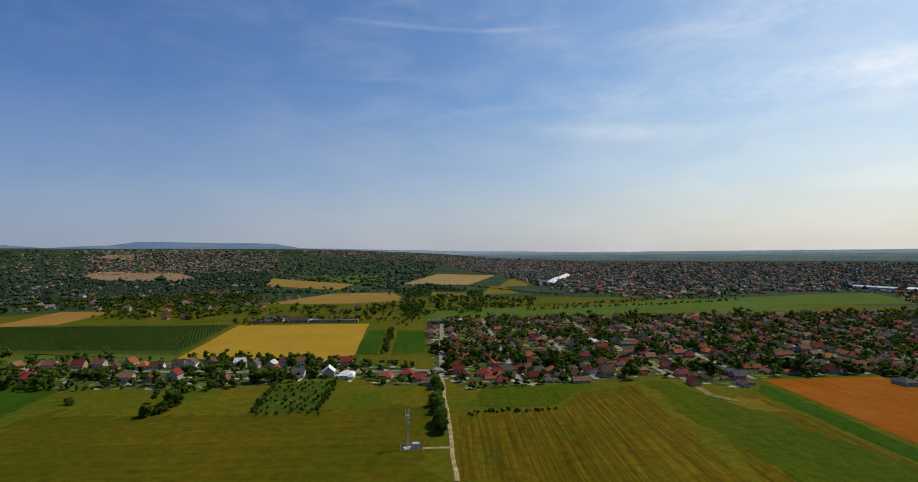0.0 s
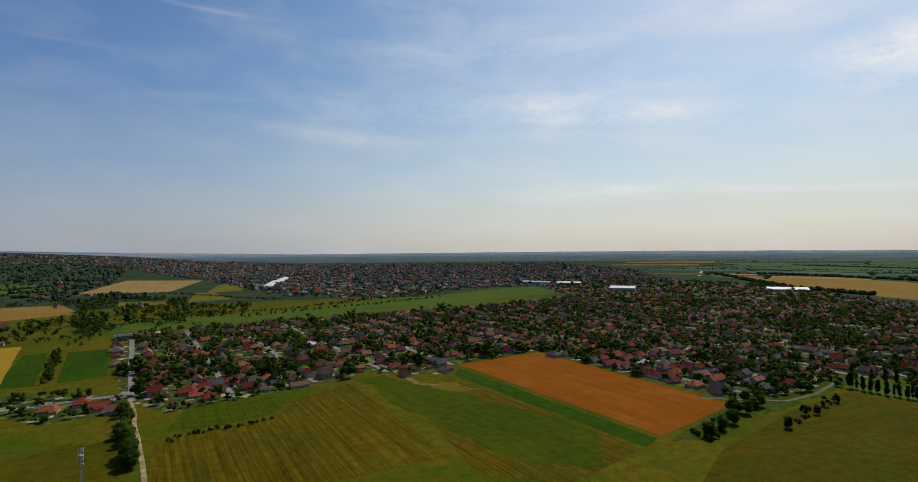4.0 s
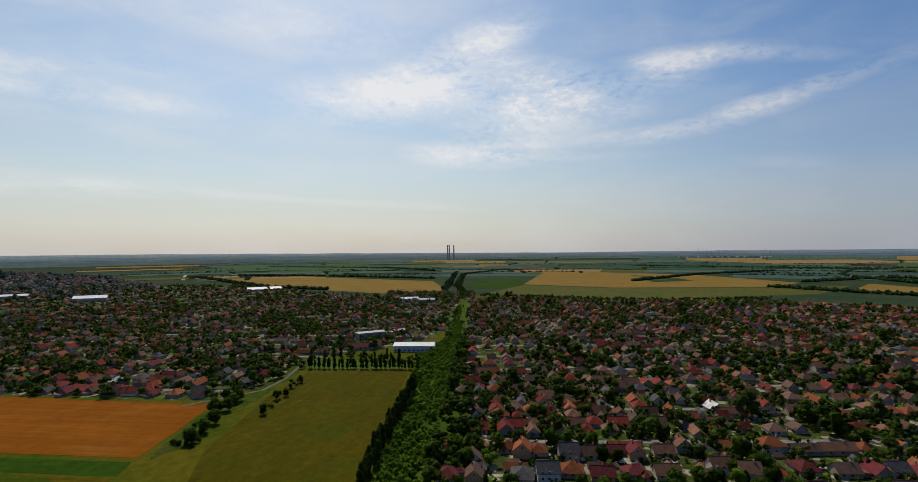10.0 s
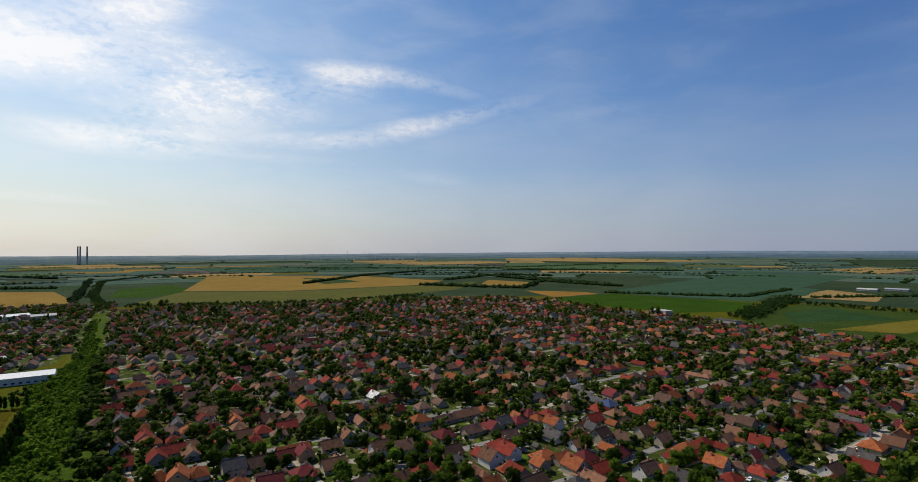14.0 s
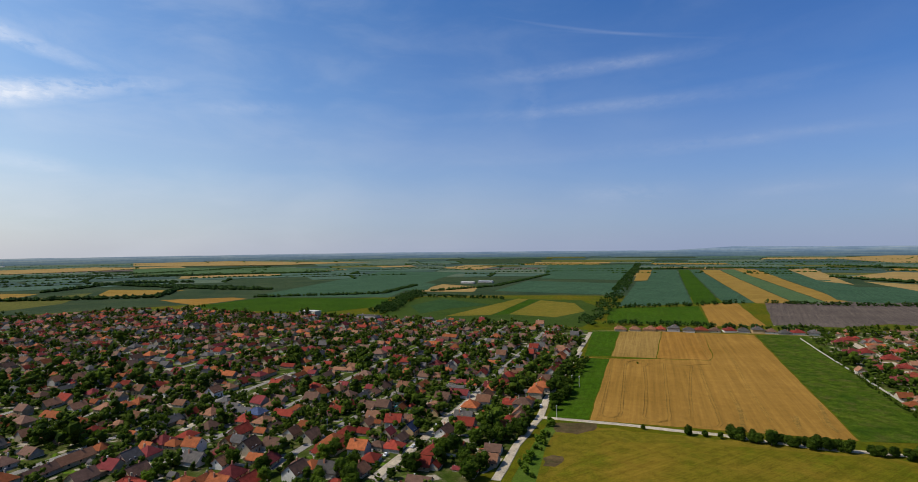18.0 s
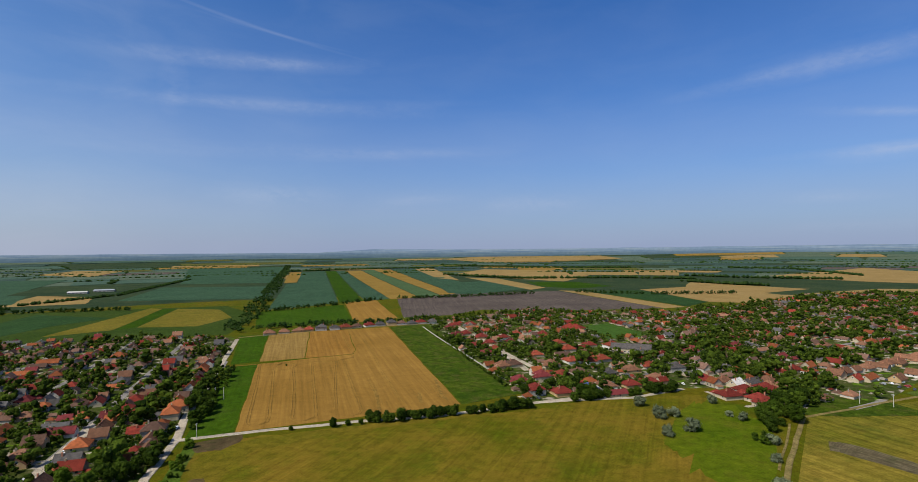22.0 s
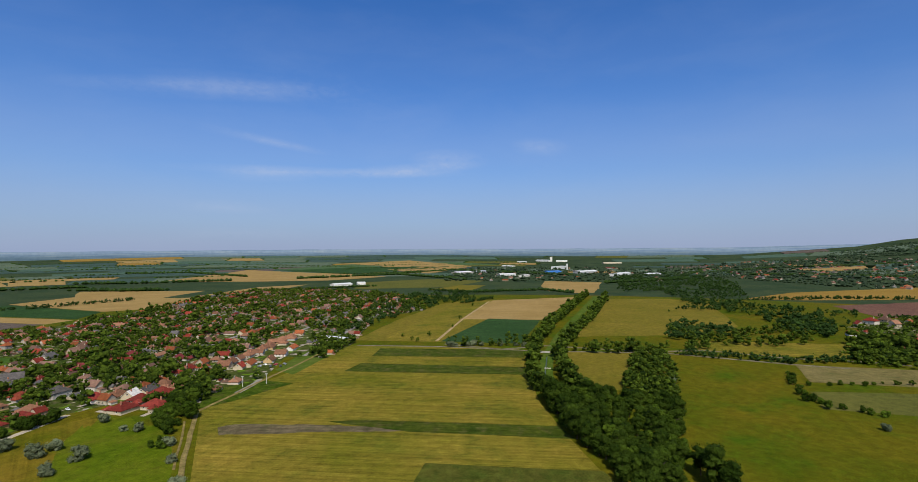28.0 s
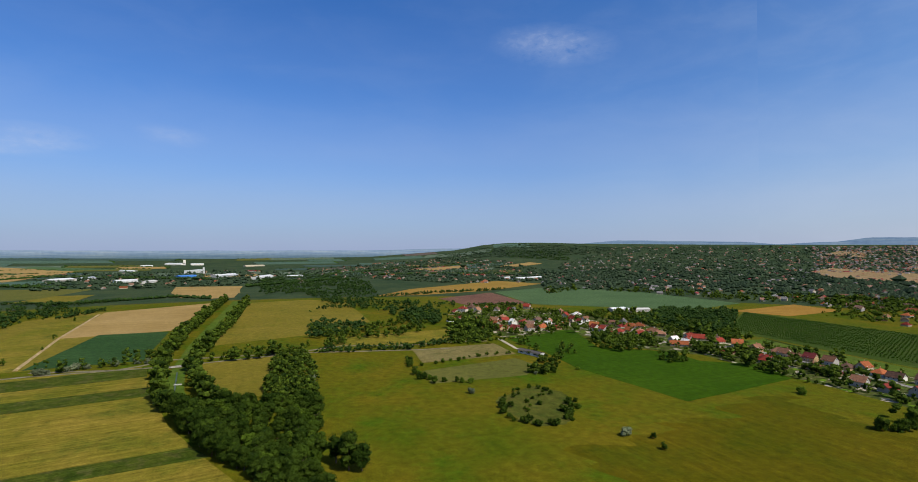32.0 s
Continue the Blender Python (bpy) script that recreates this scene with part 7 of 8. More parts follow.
# garden trees: those near the camera singly, the rest joined
for poly, dense, seed in ((TOWN, 190, 21), (NORTH_VILLAGE, 190, 22), (ROW_GARDENS, 150, 23), (WEST_VILLAGE, 300, 24), (ESTATE, 330, 25), (GAP, 160, 27), (INDUSTRY_EDGE, 70, 28)):
    gx, gy = scatter(poly, dense, seed, True, 0.9)
    r = np.hypot(gx, gy)
    near = r < (300 if poly is TOWN else 400)
    for x, y in zip(gx[near], gy[near]):
        kind = ("tree", "dark_tree", "light_tree", "conifer", "bush", "fruit")[int(rng.choice(6, p=[0.34, 0.36, 0.08, 0.06, 0.08, 0.08]))]
        tree(kind, x, y, rng.uniform(0.65, 1.15), "garden trees")
    mid = ~near & (r < 620)
    joined("garden_trees", "green garden trees and hedges between houses", "trees", gx[mid], gy[mid], (0.74 if poly is ESTATE else 0.92) * rng.lognormal(0, 0.3, mid.sum()), 2, "stuff")
    far = ~near & (r >= 620)
    joined("garden_trees", "green garden trees and hedges between houses", "trees", gx[far], gy[far], (0.74 if poly is ESTATE else 0.92) * rng.lognormal(0, 0.3, far.sum()), 1, "stuff")

# closer planting in the gardens nearest the camera
nx, ny = scatter(TOWN, 130, 26)
r = np.hypot(nx, ny)
close = r < 470
joined("garden_shrubs", "green shrubs, vines and small trees in gardens", "shrubs", nx[close], ny[close], 0.48, 2, "stuff")

# far settlements
g = np.random.default_rng(31)
for poly, trees_ha, houses_ha, seed in ((LOWER_HILL, 75, 3.2, 81), (FARM_TREES, 55, 0.2, 82), (STREAM_TREES, 60, 0.1, 83), (SLOPE_TREES, 16, 0.25, 64), (WORKS_TREES, 22, 0.4, 65), (HILL_TOP, 60, 0.05, 66), (HILL_VILLAGE, 46, 7.0, 61), (FAR_CITY, 40, 7.0, 62), (WEST_SLOPE, 26, 1.2, 63)):
    city = poly is FAR_CITY
    fx, fy = scatter(poly, trees_ha, seed, False, 1.4 if poly in (SLOPE_TREES, FARM_TREES, STREAM_TREES, WEST_SLOPE) else 0.9)
    for bare in OPEN if poly not in (HILL_VILLAGE, FAR_CITY, HILL_TOP) else ():
        ok = ~inside(fx, fy, bare)
        fx, fy = fx[ok], fy[ok]
    if poly is HILL_VILLAGE:  # the town on the hill has fewer and lower trees than the slope under it
        ok = ((np.hypot(fx, fy) < 3000) | (g.random(len(fx)) < 0.8)) & ~inside(fx, fy, SLOPE_CLEARING)
        fx, fy = fx[ok], fy[ok]
    r = np.hypot(fx, fy)
    near = r < 1500
    joined("far_trees", "dark green trees among far houses", "trees", fx[near], fy[near], (0.8 if city else 1.15) * rng.lognormal(0, 0.3, near.sum()), 1, "stuff")
    # both leaf colours carry painted haze, paler and greyer for the city
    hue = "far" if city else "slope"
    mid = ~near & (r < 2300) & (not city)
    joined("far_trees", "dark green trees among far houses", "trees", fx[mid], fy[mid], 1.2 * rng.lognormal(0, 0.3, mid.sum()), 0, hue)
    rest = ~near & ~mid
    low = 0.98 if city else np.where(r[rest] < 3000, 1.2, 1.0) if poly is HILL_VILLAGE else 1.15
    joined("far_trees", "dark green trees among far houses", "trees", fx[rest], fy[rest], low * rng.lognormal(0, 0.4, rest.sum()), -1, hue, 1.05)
    hx, hy = scatter(poly, houses_ha, seed + 7, False)
    if poly is HILL_VILLAGE:
        town = (np.hypot(hx, hy) > 3000) & (hx > -0.72 * hy)
        ok = town | (g.random(len(hx)) < 0.14)
        hx, hy = hx[ok], hy[ok]
    # city and hill town roofs use the tones with haze painted in
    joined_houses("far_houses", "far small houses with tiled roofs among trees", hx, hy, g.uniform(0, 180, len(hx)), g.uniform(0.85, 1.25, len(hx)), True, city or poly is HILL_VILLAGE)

# ---------------------------------------------------------------- halls, barns, factories
building("sports_hall", "long hall with white sheet roof and grey walls", 566, 121, -85, 44, 20, 6.5, WHITE, WALL[1], "low", 9, "hall")
building("school", "flat-roofed concrete school block with rows of windows", 639, 193, -53, 36, 14, 7.5, CONCRETE, WALL[3], "flat", 9, "school")
building("barn", "brown-roofed low barn beside the school", 565, 180, -68, 20, 12, 4, ROOF["maroon"], WALL[0], "gable", 4, "barn")
building("workshop", "low white flat workshop", 664, 177, -59, 11, 10, 4, WHITE, WALL[1], "flat", 3, "building")
building("workshop", "low grey sheet workshop", 679, 167, -43, 16, 12, 4.5, STEEL_GREY, WALL[3], "low", 3, "building")
building("warehouse", "yellowish white warehouse roof among trees", 1076, 983, -54, 64, 40, 9, WHITE, WALL[0], "low", 6, "warehouse")
building("warehouse", "white flat warehouse among trees", 1122, 1244, -56, 76, 30, 8, WHITE, WALL[3], "low", 4, "warehouse")
building("warehouse", "grey flat warehouse among trees", 1069, 1343, -70, 111, 26, 8, STEEL_GREY, WALL[1], "low", 4, "warehouse")
building("greenhouse", "large white greenhouse at the edge of town", 1406, 740, -50, 96, 40, 5, WHITE, WHITE, "low", 6, "greenhouse")
building("warehouse", "white long warehouse at the edge of town", 1105, 248, -62, 38, 22, 7, WHITE, WALL[1], "low", 5, "warehouse")
building("warehouse", "grey long warehouse at the edge of town", 1084, 205, -80, 33, 20, 7, CONCRETE, WALL[3], "low", 5, "warehouse")
building("cowshed", "long grey-brown cowshed beside a wheat field", -298, 848, -17, 32, 14, 5, ROOF["grey"], WALL[3], "gable", 5, "farm shed")
building("cowshed", "long brown cowshed beside a wheat field", -256, 827, -5, 38, 14, 5, ROOF["brown"], WALL[3], "gable", 5, "farm shed")
building("farm_shed", "long weathered grey cowshed of a farm beside wheat", -312, 826, 4, 30, 11, 4, ROOF["grey"], WALL[3], "low", 6, "farm shed")
building("farm_shed", "long pale-roofed cowshed of a farm beside wheat", -293, 860, 4, 42, 12, 4, CONCRETE, WALL[1], "low", 6, "farm shed")
building("farm_shed", "long grey sheet-roofed shed of a farm beside wheat", -247, 827, 4, 46, 11, 4, STEEL_GREY, WALL[3], "low", 6, "farm shed")
building("farm_shed", "long brown tiled stable of a farm beside wheat", -207, 827, 4, 34, 10, 4, ROOF["brown"], WALL[0], "low", 6, "farm shed")
building("farm_shed", "short grey farm shed beside wheat", -174, 825, 4, 28, 10, 4, ROOF["grey"], WALL[2], "low", 6, "farm shed")
building("farm_shed", "long grey sheet-roofed shed behind gardens", -21, 812, 4, 52, 11, 4, STEEL_GREY, WALL[3], "low", 6, "farm shed")
building("farm_shed", "long low grey shed beside gardens", -24, 804, 4, 43, 12, 4.5, ROOF["grey"], WALL[3], "low", 7, "farm shed")
building("greenhouse", "long white greenhouse on a slope", 332, 1830, 75, 341, 30, 6, WHITE, WHITE, "low", 4, "greenhouse")
building("greenhouse", "long white greenhouse on a slope", 411, 2070, 74, 394, 30, 6, WHITE, WHITE, "low", 4, "greenhouse")
building("farm_shed", "white farm shed among fields", 700, -1570, -174, 44, 20, 4.5, CONCRETE, WALL[3], "low", 5, "farm shed")
building("farm_shed", "grey farm shed among fields", 662, -1632, -174, 49, 18, 4.5, STEEL_GREY, WALL[3], "low", 5, "farm shed")
building("apartment_block", "white four-storey apartment block with flat roof", 623, -705, -169, 17, 14, 9, CONCRETE, WALL[3], "flat", 5, "apartment block")
building("apartment_block", "grey four-storey apartment block with flat roof", 604, -705, 170, 19, 14, 9, CONCRETE, WALL[0], "flat", 4, "apartment block")
building("apartment_block", "pale apartment block at the edge of town", 494, -707, -179, 36, 14, 6, ROOF["grey"], WALL[3], "flat", 6, "apartment block")
building("sports_hall", "large hall with crimson hipped roof beside the pitch", -291, -643, 139, 30, 18, 4.2, ROOF["red"], WALL[1], "hip", 8, "hall")
building("school", "long grey-roofed school in the estate", -289, -494, 145, 39, 13, 5.5, ROOF["grey"], WALL[0], "gable", 10, "school")
building("warehouse", "white warehouse beyond the village", -1375, -814, 152, 62, 24, 8, WHITE, WALL[1], "low", 4, "warehouse")
building("warehouse", "small white warehouse beyond the village", -1467, -798, 129, 25, 18, 7, WHITE, WALL[1], "low", 3, "warehouse")
building("farm_shed", "pale low shed beside the field road", -557, -342, 84, 40, 9, 4, WHITE, WALL[0], "low", 5, "farm shed")
building("factory", "long white factory hall beyond the fields", -2242, -709, 158, 103, 36.0, 6.5, WHITE, WALL[3], "low", 5, "factory")
building("factory", "grey factory hall beyond the fields", -2339, -657, 168, 108, 30.0, 6.5, STEEL_GREY, WALL[1], "low", 5, "factory")
building("factory", "white factory hall with bright roof beyond the fields", -2107, -473, 125, 69, 30.0, 5.9, WHITE, WHITE, "low", 5, "factory")
building("factory", "grey factory hall beyond the fields", -2035, -390, 166, 83, 24.0, 5.9, CONCRETE, WALL[1], "low", 5, "factory")
building("factory", "bright blue factory hall beyond the fields", -2340, -315, 132, 75, 30.0, 9.1, BLUE, BLUE, "low", 5, "factory")
building("factory", "tall white factory block beyond the fields", -2814, -344, 162, 139, 30.0, 15.6, WHITE, WHITE, "flat", 5, "factory")
building("factory", "tall white silo tower beyond the fields", -2734, -294, 87, 7, 8.4, 31.2, WHITE, WHITE, "flat", 5, "factory")
building("factory", "pale factory hall beyond the fields", -2418, -179, 148, 131, 36.0, 7.8, WHITE, STEEL_GREY, "low", 5, "factory")
building("factory", "bright white domed hall beyond the fields", -2217, -26, 160, 154, 30.0, 9.1, WHITE, WHITE, "low", 5, "factory")
building("factory", "low white hall beside a spoil heap beyond the fields", -2256, 94, 130, 74, 30.0, 6.5, WHITE, WALL[3], "low", 5, "factory")
building("factory", "far white hall beyond the fields", -3049, -673, 50, 103, 24.0, 5.2, WHITE, WALL[1], "low", 5, "factory")
building("factory", "far white plant beyond the fields", -3824, -580, 56, 129, 36.0, 9.1, WHITE, WALL[1], "low", 5, "factory")
building("factory", "far white tower of a plant beyond the fields", -3952, -544, 98, 17, 18.0, 29.2, WHITE, WALL[1], "flat", 5, "factory")
building("factory", "far white plant beyond the fields", -3796, -446, 95, 77, 36.0, 7.8, WHITE, WALL[1], "low", 5, "factory")
building("factory", "far pale hall beyond the fields", -3602, -698, 96, 63, 30.0, 6.5, WHITE, WALL[3], "low", 5, "factory")
building("factory", "far sandy works beyond the fields", -3579, -95, 122, 129, 36.0, 5.2, WALL[0], WALL[0], "low", 5, "factory")
building("barn", "long white-roofed barn below orchard slopes", -800, 599, 99, 35, 16, 5, WHITE, WALL[3], "low", 7, "barn")
building("barn", "long grey-roofed barn below orchard slopes", -779, 628, 79, 41, 16, 5, CONCRETE, WALL[3], "low", 8, "barn")
building("greenhouse", "long white greenhouse on the slope", -1846, 960, 120, 193, 20, 5, WHITE, WHITE, "low", 8, "greenhouse")
building("greenhouse", "short white greenhouse on the slope", -1887, 891, 123, 63, 20, 5, WHITE, WHITE, "low", 3, "greenhouse")
building("shed", "white shed with dark roof beside a lane", -496, 262, 17, 31, 9, 3.6, ROOF["grey"], WALL[1], "low", 3, "shed")
MAST = (-29.8, 293.6)
STACKS = [(-81.61, 0.57), (-81.79, 0.57), (-82.29, 0.56)]
REFINERY = [(-105.76, -0.01), (-106.52, -0.34), (-107.6, -0.02), (-107.98, -0.09), (-108.3, -0.21), (-108.74, -0.28), (-109.37, -0.22), (-109.75, -0.35), (-110.31, -0.29), (-111.06, -0.16), (-111.68, -0.42), (-113.1, -0.3), (-113.41, -0.05), (-113.77, -0.24)]
POLES = [(96, -417, 9), (90, -416, 9), (87, -333, 9), (-346, -295, 9), (-360, -283, 9), (210, -256, 8)]
CARS = [(-409, -341), (-418, -342), (-411, -331), (-418, -330), (-413, -320), (-422, -321), (-417, -312), (-426, -314), (-426, -339), (-430, -330), (153, -293), (156, -238), (218, -182), (224, -319), (224, -181), (282, -72), (277, -48), (-34, 457), (-27, 464), (-183, -351), (-136, -360), (-261, -369), (122, -286), (104, -354), (148, -254), (152, -326)]
POOL = (196, -313)
CANAL = [(-388, -51), (-457, -69), (-531, -78), (-682, -81), (-1236, -68)]
WEIR = (-480, -70)
BRIDGE = (-552, -81)
TRAMLINES = [
    [(81, -520), (70, -428), (63, -355), (61, -350), (55, -349), (51, -354), (51, -364), (68, -519)],
    [(66, -526), (60, -536), (52, -528), (41, -430), (36, -359), (33, -352), (27, -351), (21, -357), (21, -368), (27, -436), (34, -530)],
    [(4, -534), (-2, -448), (-7, -391), (-9, -363), (-7, -356), (0, -353), (5, -355)],
    [(11, -531), (10, -443), (8, -372)],
]
HEADLANDS = [
    [(-20, -647), (-26, -562), (-31, -464), (-36, -403), (-38, -377)],
    [(-17, -447), (-21, -405), (-23, -375)],
    [(-51, -396), (-52, -372)],
    [(-67, -420), (-68, -377)],
    [(8, -727), (0, -621), (-6, -571), (-5, -543), (16, -529), (34, -533)],
    [(112, -531), (84, -536), (61, -539), (34, -533)],
]

# ---- radio mast: lattice pole, platform, panel antennas, cabinets behind a fence
mast = tagged(new("radio_mast"), "grey lattice radio mast with panel antennas in a meadow", "radio mast")
mast.matrix_basis = pose(*MAST, 0, 0, 0, 20)
HM = 22.0
for k in range(3):
    a = radians(120 * k)
    part("leg", Shape().tube((0.75 * math.cos(a), 0.75 * math.sin(a), 0), (0.32 * math.cos(a), 0.32 * math.sin(a), HM), 0.11, 0.07, 6).mesh("leg", METAL), mast)
for q in range(11):
    for k in range(3):
        a, b = radians(120 * k), radians(120 * k + 120)
        r0, r1 = 0.75 - 0.43 * q / 11, 0.75 - 0.43 * (q + 1) / 11
        part("brace", Shape().tube((r0 * math.cos(a), r0 * math.sin(a), HM * q / 11), (r1 * math.cos(b), r1 * math.sin(b), HM * (q + 1) / 11), 0.05, 0.05, 5).mesh("brace", METAL), mast)
part("platform", Shape().tube((0, 0, HM - 3.6), (0, 0, HM - 3.4), 1.3, 1.3, 10).mesh("platform", METAL), mast)
for lvl in (HM - 2.6, HM - 6.2):
    for k in range(3):
        a = radians(120 * k + 30)
        part("antenna", Shape().box(-0.2, -0.12, 0, 0.2, 0.12, 2.3, 0, 0.03).mesh("antenna", WHITE), mast, "white panel antenna", pose(1.15 * math.cos(a), 1.15 * math.sin(a), lvl, 0, 0, 120 * k - 60))
part("drum", Shape().tube((0.7, 0, HM - 8), (1.1, 0, HM - 8), 0.6, 0.6, 12).mesh("drum", WHITE), mast, "round dish antenna")
part("slab", Shape().box(-2.2, -2.2, -0.2, 2.2, 2.2, 0.25).mesh("slab", CONCRETE), mast, "concrete footing")
cabin = tagged(new("equipment_cabin"), "small white equipment cabin beside the radio mast", "cabin")
cabin.matrix_basis = pose(MAST[0] + 4.5, MAST[1] + 0.5, 0, 0, 0, 8)
part("body", Shape().box(-1.8, -1.3, 0, 1.8, 1.3, 2.6).mesh("body", WHITE), cabin)
part("roof", Shape().box(-2.0, -1.5, 2.6, 2.0, 1.5, 2.8, 0, 0.1).mesh("roof", STEEL_GREY), cabin)
part("door", Shape().box(-0.5, -1.36, 0.1, 0.5, -1.3, 2.1).mesh("door", STEEL_GREY), cabin)
fence = tagged(new("mesh_fence"), "grey steel fence round the radio mast", "fence")
fence.matrix_basis = pose(MAST[0] + 2, MAST[1], 0)
corners = [(-6, -4.5), (7, -4.5), (7, 4.5), (-6, 4.5), (-6, -4.5)]
for (x0, y0), (x1, y1) in zip(corners, corners[1:]):
    for k in range(5):
        f = k / 5
        part("post", Shape().tube((x0 + (x1 - x0) * f, y0 + (y1 - y0) * f, 0), (x0 + (x1 - x0) * f, y0 + (y1 - y0) * f, 1.9), 0.06, 0.06, 5).mesh("post", METAL), fence)
    for z in (0.5, 1.1, 1.7):
        part("rail", Shape().tube((x0, y0, z), (x1, y1, z), 0.035, 0.035, 4).mesh("rail", METAL), fence)

# ---- chimneys of the power station and the refinery, far off
for az_, el_ in STACKS:
    x, y = -math.sin(radians(az_)) * 4560, math.cos(radians(az_)) * 4560
    z, top = float(terrain(x, y)), EYE + 4560 * math.tan(radians(el_))
    ob = tagged(new("power_station_chimney"), "tall slender grey power station chimney on the horizon", "chimney", "power station chimneys")
    ob.matrix_basis = pose(x, y, z)
    part("shaft", Shape().tube((0, 0, -5), (0, 0, top - z), 6.0, 4.6, 16).mesh("shaft", CONCRETE), ob)
    for q in (0.86, 0.93, 0.99):
        part("band", Shape().tube((0, 0, (top - z) * q - 2), (0, 0, (top - z) * q), 5.6, 5.5, 16).mesh("band", WALL[3]), ob)
for az_, el_ in REFINERY:
    x, y = -math.sin(radians(az_)) * 4650, math.cos(radians(az_)) * 4650
    z, top = float(terrain(x, y)), EYE + 4650 * math.tan(radians(el_))
    ob = tagged(new("refinery_tower"), "thin pale refinery tower on the horizon", "refinery tower", "refinery towers")
    ob.matrix_basis = pose(x, y, z)
    part("column", Shape().tube((0, 0, -5), (0, 0, max(8, top - z)), 1.5, 1.0, 8).mesh("column", WALL[3]), ob)
    part("base", Shape().box(-14, -8, -4, 14, 8, 9).mesh("base", CONCRETE), ob)

# ---- garden wall at the edge of the estate
garden_wall = tagged(new("garden_wall"), "low pale plastered garden wall along the estate", "wall")
WALL_LINE = [(-104, -729), (-109, -647), (-114, -584), (-121, -504), (-126, -439), (-131, -405)]
for (x0, y0), (x1, y1) in zip(WALL_LINE, WALL_LINE[1:]):
    d, n = math.hypot(x1 - x0, y1 - y0), max(1, int(math.hypot(x1 - x0, y1 - y0) / 9))
    bay = Shape().box(0, -0.14, -0.2, d / n - 0.35, 0.14, 1.3, 0, 0.02).mesh("panel", WALL[3])
    pier = Shape().box(-0.35, -0.2, -0.2, 0.0, 0.2, 1.5, 0, 0.03).mesh("pier", WALL[0])
    for k in range(n):
        m = pose(x0 + (x1 - x0) * k / n, y0 + (y1 - y0) * k / n, 0, 0, 0, math.degrees(math.atan2(y1 - y0, x1 - x0)))
        part("panel", bay, garden_wall, "", m)
        part("pier", pier, garden_wall, "", m)

# ---- poles
for x, y, h in POLES:
    ob = tagged(new("utility_pole"), "pale concrete utility pole with crossarm", "utility pole", "utility poles")
    ob.matrix_basis = pose(x, y, 0, 0, 0, 85)
    part("pole", Shape().tube((0, 0, -0.3), (0, 0, h), 0.24, 0.15, 8).mesh("pole", CONCRETE), ob)
    part("crossarm", Shape().box(-1.2, -0.1, h - 0.7, 1.2, 0.1, h - 0.5).mesh("crossarm", CONCRETE), ob)
    for q in (-1, 0, 1):
        part("insulator", Shape().tube((q, 0, h - 0.5), (q, 0, h - 0.15), 0.09, 0.05, 6).mesh("insulator", WHITE), ob)

# ---- cars
def car_proto(paint):
    ob = tagged(new("car"), "parked small car with dark windows", "car", "parked cars")
    s = Shape()
    prof = [(-2.1, 0.35), (2.1, 0.35), (2.15, 0.75), (1.2, 0.92), (0.55, 1.42), (-1.25, 1.45), (-2.05, 0.95)]
    n = len(prof)
    for yy, k in ((-0.85, 1), (0.85, 1)):
        s.v += [(px, yy * (0.86 if pz > 1 else 1), pz) for px, pz in prof]
    s.f = [tuple(range(n - 1, -1, -1)), tuple(range(n, 2 * n))] + [(k, (k + 1) % n, n + (k + 1) % n, n + k) for k in range(n)]
    s.i = [0] * len(s.f)
    part("body", s.mesh("body", paint), ob)
    part("windscreen", Shape().add([(1.18, -0.7, 0.95), (1.18, 0.7, 0.95), (0.62, 0.62, 1.38), (0.62, -0.62, 1.38)], [(0, 1, 2, 3)]).mesh("windscreen", GLASS), ob, "", pose(0.03, 0, 0.02))
    for side in (-1, 1):
        part("side_window", Shape().box(-1.1, side * 0.80 - 0.02, 0.98, 0.6, side * 0.80 + 0.02, 1.32, 0, 0.0).mesh("side_window", GLASS), ob)
        for q in (-1.3, 1.3):
            part("wheel", Shape().tube((q, side * 0.70, 0.32), (q, side * 0.90, 0.32), 0.32, 0.32, 12).mesh("wheel", GLASS), ob)
    return ob


PAINT = [plain("white_car_paint", (0.72, 0.72, 0.70), 0.3, 0.5), plain("silver_car_paint", (0.45, 0.46, 0.48), 0.3, 0.5, 0.4), plain("dark_car_paint", (0.05, 0.055, 0.07), 0.3, 0.5),
         plain("red_car_paint", (0.35, 0.03, 0.03), 0.3, 0.5)]
car_kinds = [None] * 4
for k, (x, y) in enumerate(CARS):
    q = int(rng.choice(4, p=[0.45, 0.25, 0.2, 0.1]))
    m = pose(x, y, 0.16, 0, 0, rng.uniform(0, 360) if k < 10 else 95 + rng.normal() * 8)
    if car_kinds[q] is None:
        car_kinds[q] = car_proto(PAINT[q])
        car_kinds[q].matrix_basis = m
    else:
        put(car_kinds[q], m)

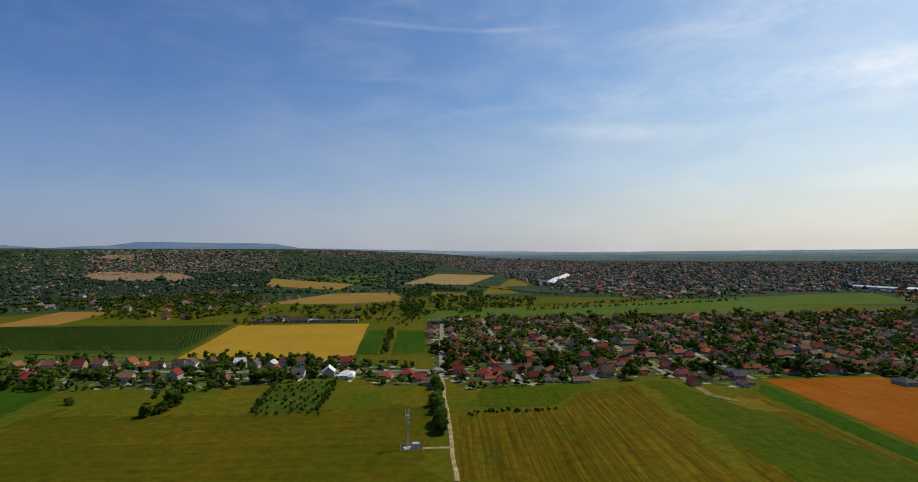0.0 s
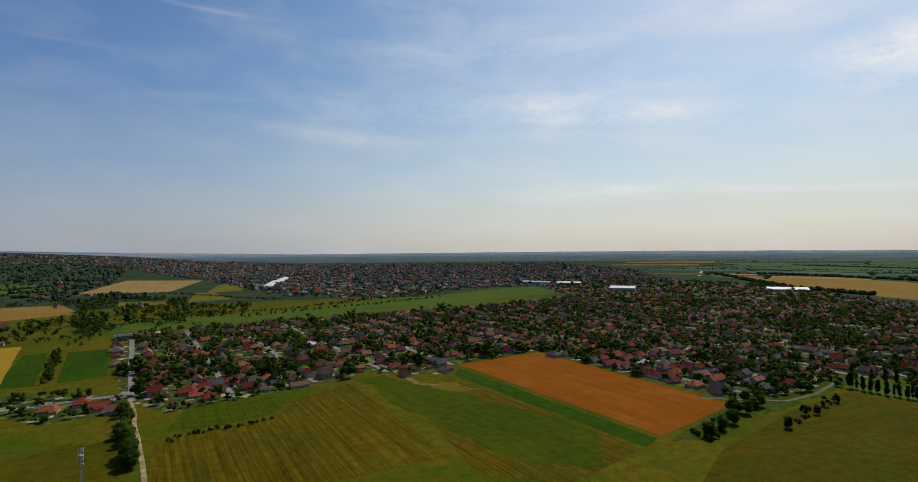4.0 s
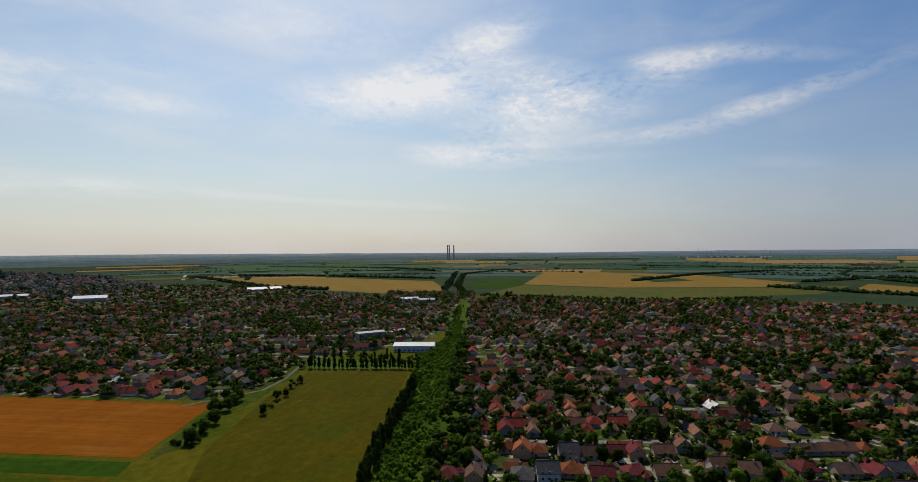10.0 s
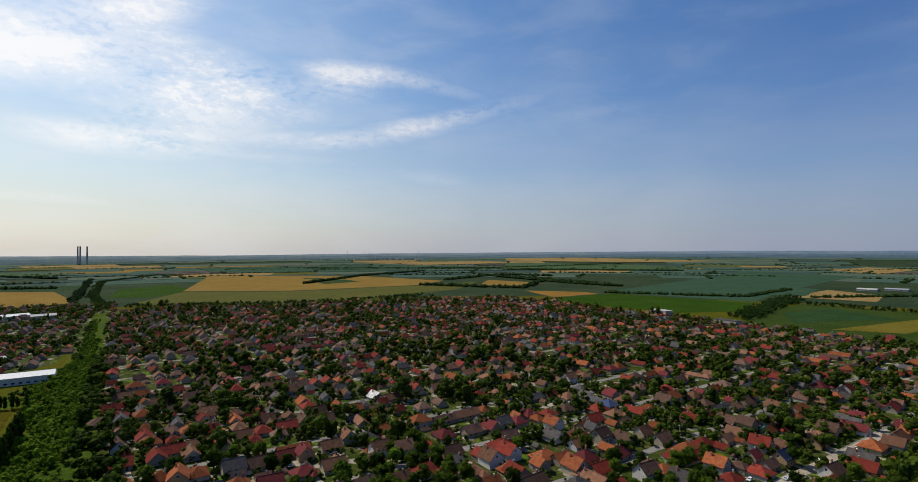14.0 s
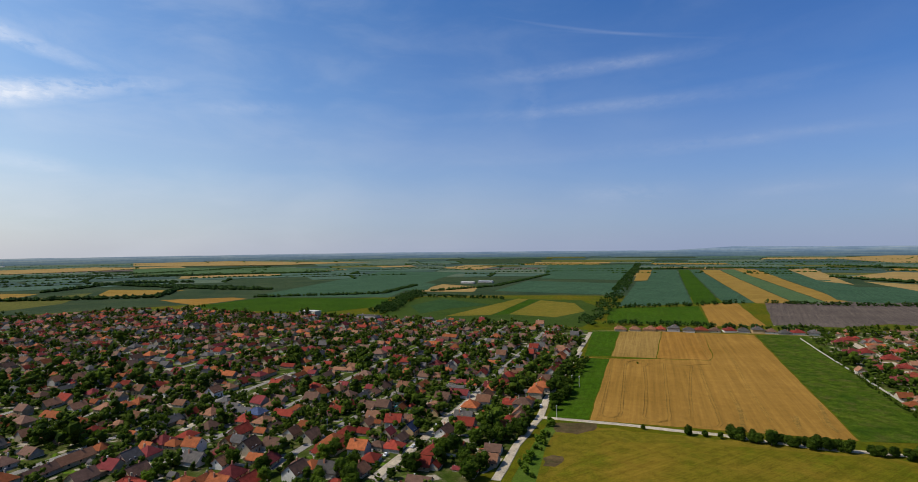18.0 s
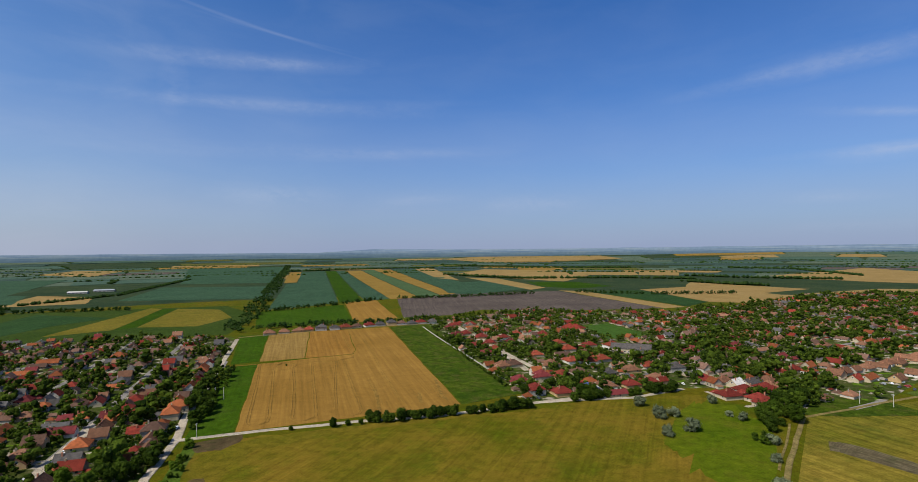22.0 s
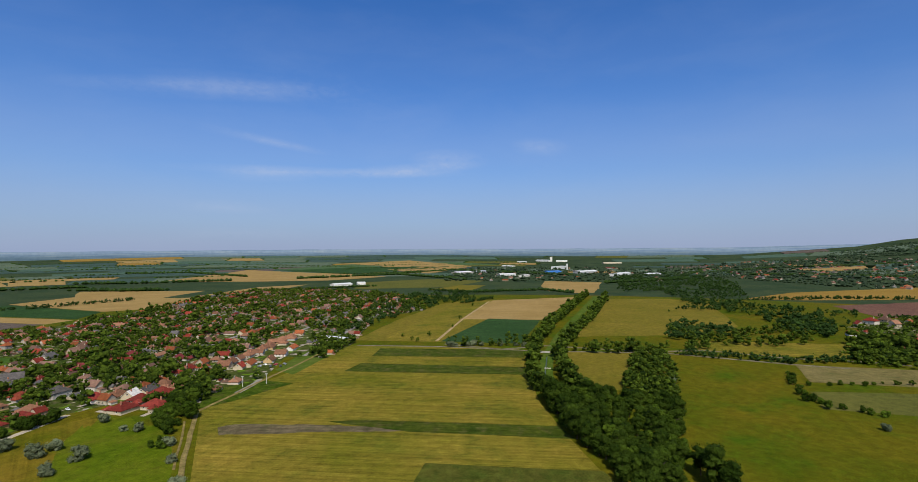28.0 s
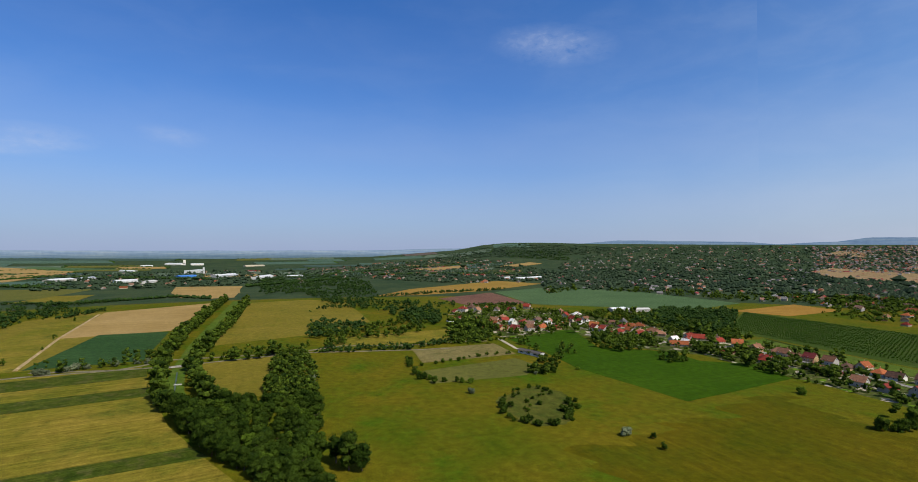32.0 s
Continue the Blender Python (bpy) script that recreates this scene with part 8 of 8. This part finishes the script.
# ---- garden pool, canal, weir
pool = tagged(new("garden_pool"), "round turquoise garden pool in a yard", "pool")
pool.matrix_basis = pose(*POOL, 0.05)
part("basin", Shape().tube((0, 0, 0), (0, 0, 0.9), 2.9, 2.9, 20).mesh("basin", WHITE), pool)
part("water", Shape().tube((0, 0, 0.9), (0, 0, 0.95), 2.7, 2.7, 20).mesh("water", plain("pool_water", (0.05, 0.42, 0.45), 0.1, 0.5)), pool)
MAT["water"] = WATER
strip("canal_bank", "grass_light", "grassy banks of a canal between tree rows", CANAL, 13.0, 0.1)["category"] = "canal bank"
water = strip("water", "water", "narrow greenish canal between tree rows", CANAL[1:3], 0.9, 0.22)
water["category"] = "canal"
weir = tagged(new("weir"), "small pale concrete weir across the canal", "weir")
weir.matrix_basis = pose(*WEIR, 0, 0, 0, 90)
part("wall", Shape().box(-3, -0.3, -0.5, 3, 0.3, 0.9).mesh("wall", CONCRETE), weir)
for q in (-2.4, 0, 2.4):
    part("post", Shape().box(q - 0.15, -0.3, 0, q + 0.15, 0.3, 1.5).mesh("post", CONCRETE), weir)
bridge = tagged(new("bridge"), "low pale concrete road bridge over the canal", "bridge")
bridge.matrix_basis = pose(*BRIDGE, 0, 0, 0, 95)
part("deck", Shape().box(-7, -2.4, 0.4, 7, 2.4, 0.9).mesh("deck", MAT["lane"]), bridge)
for side in (-1, 1):
    part("railing", Shape().box(-7, side * 2.3 - 0.06, 0.9, 7, side * 2.3 + 0.06, 1.4).mesh("railing", CONCRETE), bridge)

# ---- wheel lines through the wheat
MAT["tramline"] = land("trodden_wheat", (0.190, 0.112, 0.024), (0.240, 0.142, 0.034))
for line in TRAMLINES + HEADLANDS:
    for off in (-0.9, 0.9):
        strip("tramline", "tramline", "dark wheel line through ripe wheat", [(x + off, y) for x, y in line], 0.32, 0.2, 0.6)

for line in ([(-20, -415), (-20, -384), (-21, -358)], [(-53, -397), (-53, -381), (-53, -370)], [(-72, -436), (-70, -389), (-71, -372)]):
    strip("lodged_wheat", "tramline", "dark flattened streak in ripe wheat", line, 2.2, 0.2, 3.0)
tree("dark_bush", 57, -520, 0.55)
RING = [(57 + 9 * math.cos(a), -520 + 14 * math.sin(a)) for a in np.linspace(0, 6.2832, 25)]
strip("tramline", "tramline", "dark wheel ring round a bush in ripe wheat", [(float(x), float(y)) for x, y in RING], 0.7, 0.2, 0)

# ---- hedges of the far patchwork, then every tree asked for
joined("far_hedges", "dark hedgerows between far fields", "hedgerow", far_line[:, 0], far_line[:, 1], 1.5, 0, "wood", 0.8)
plant()
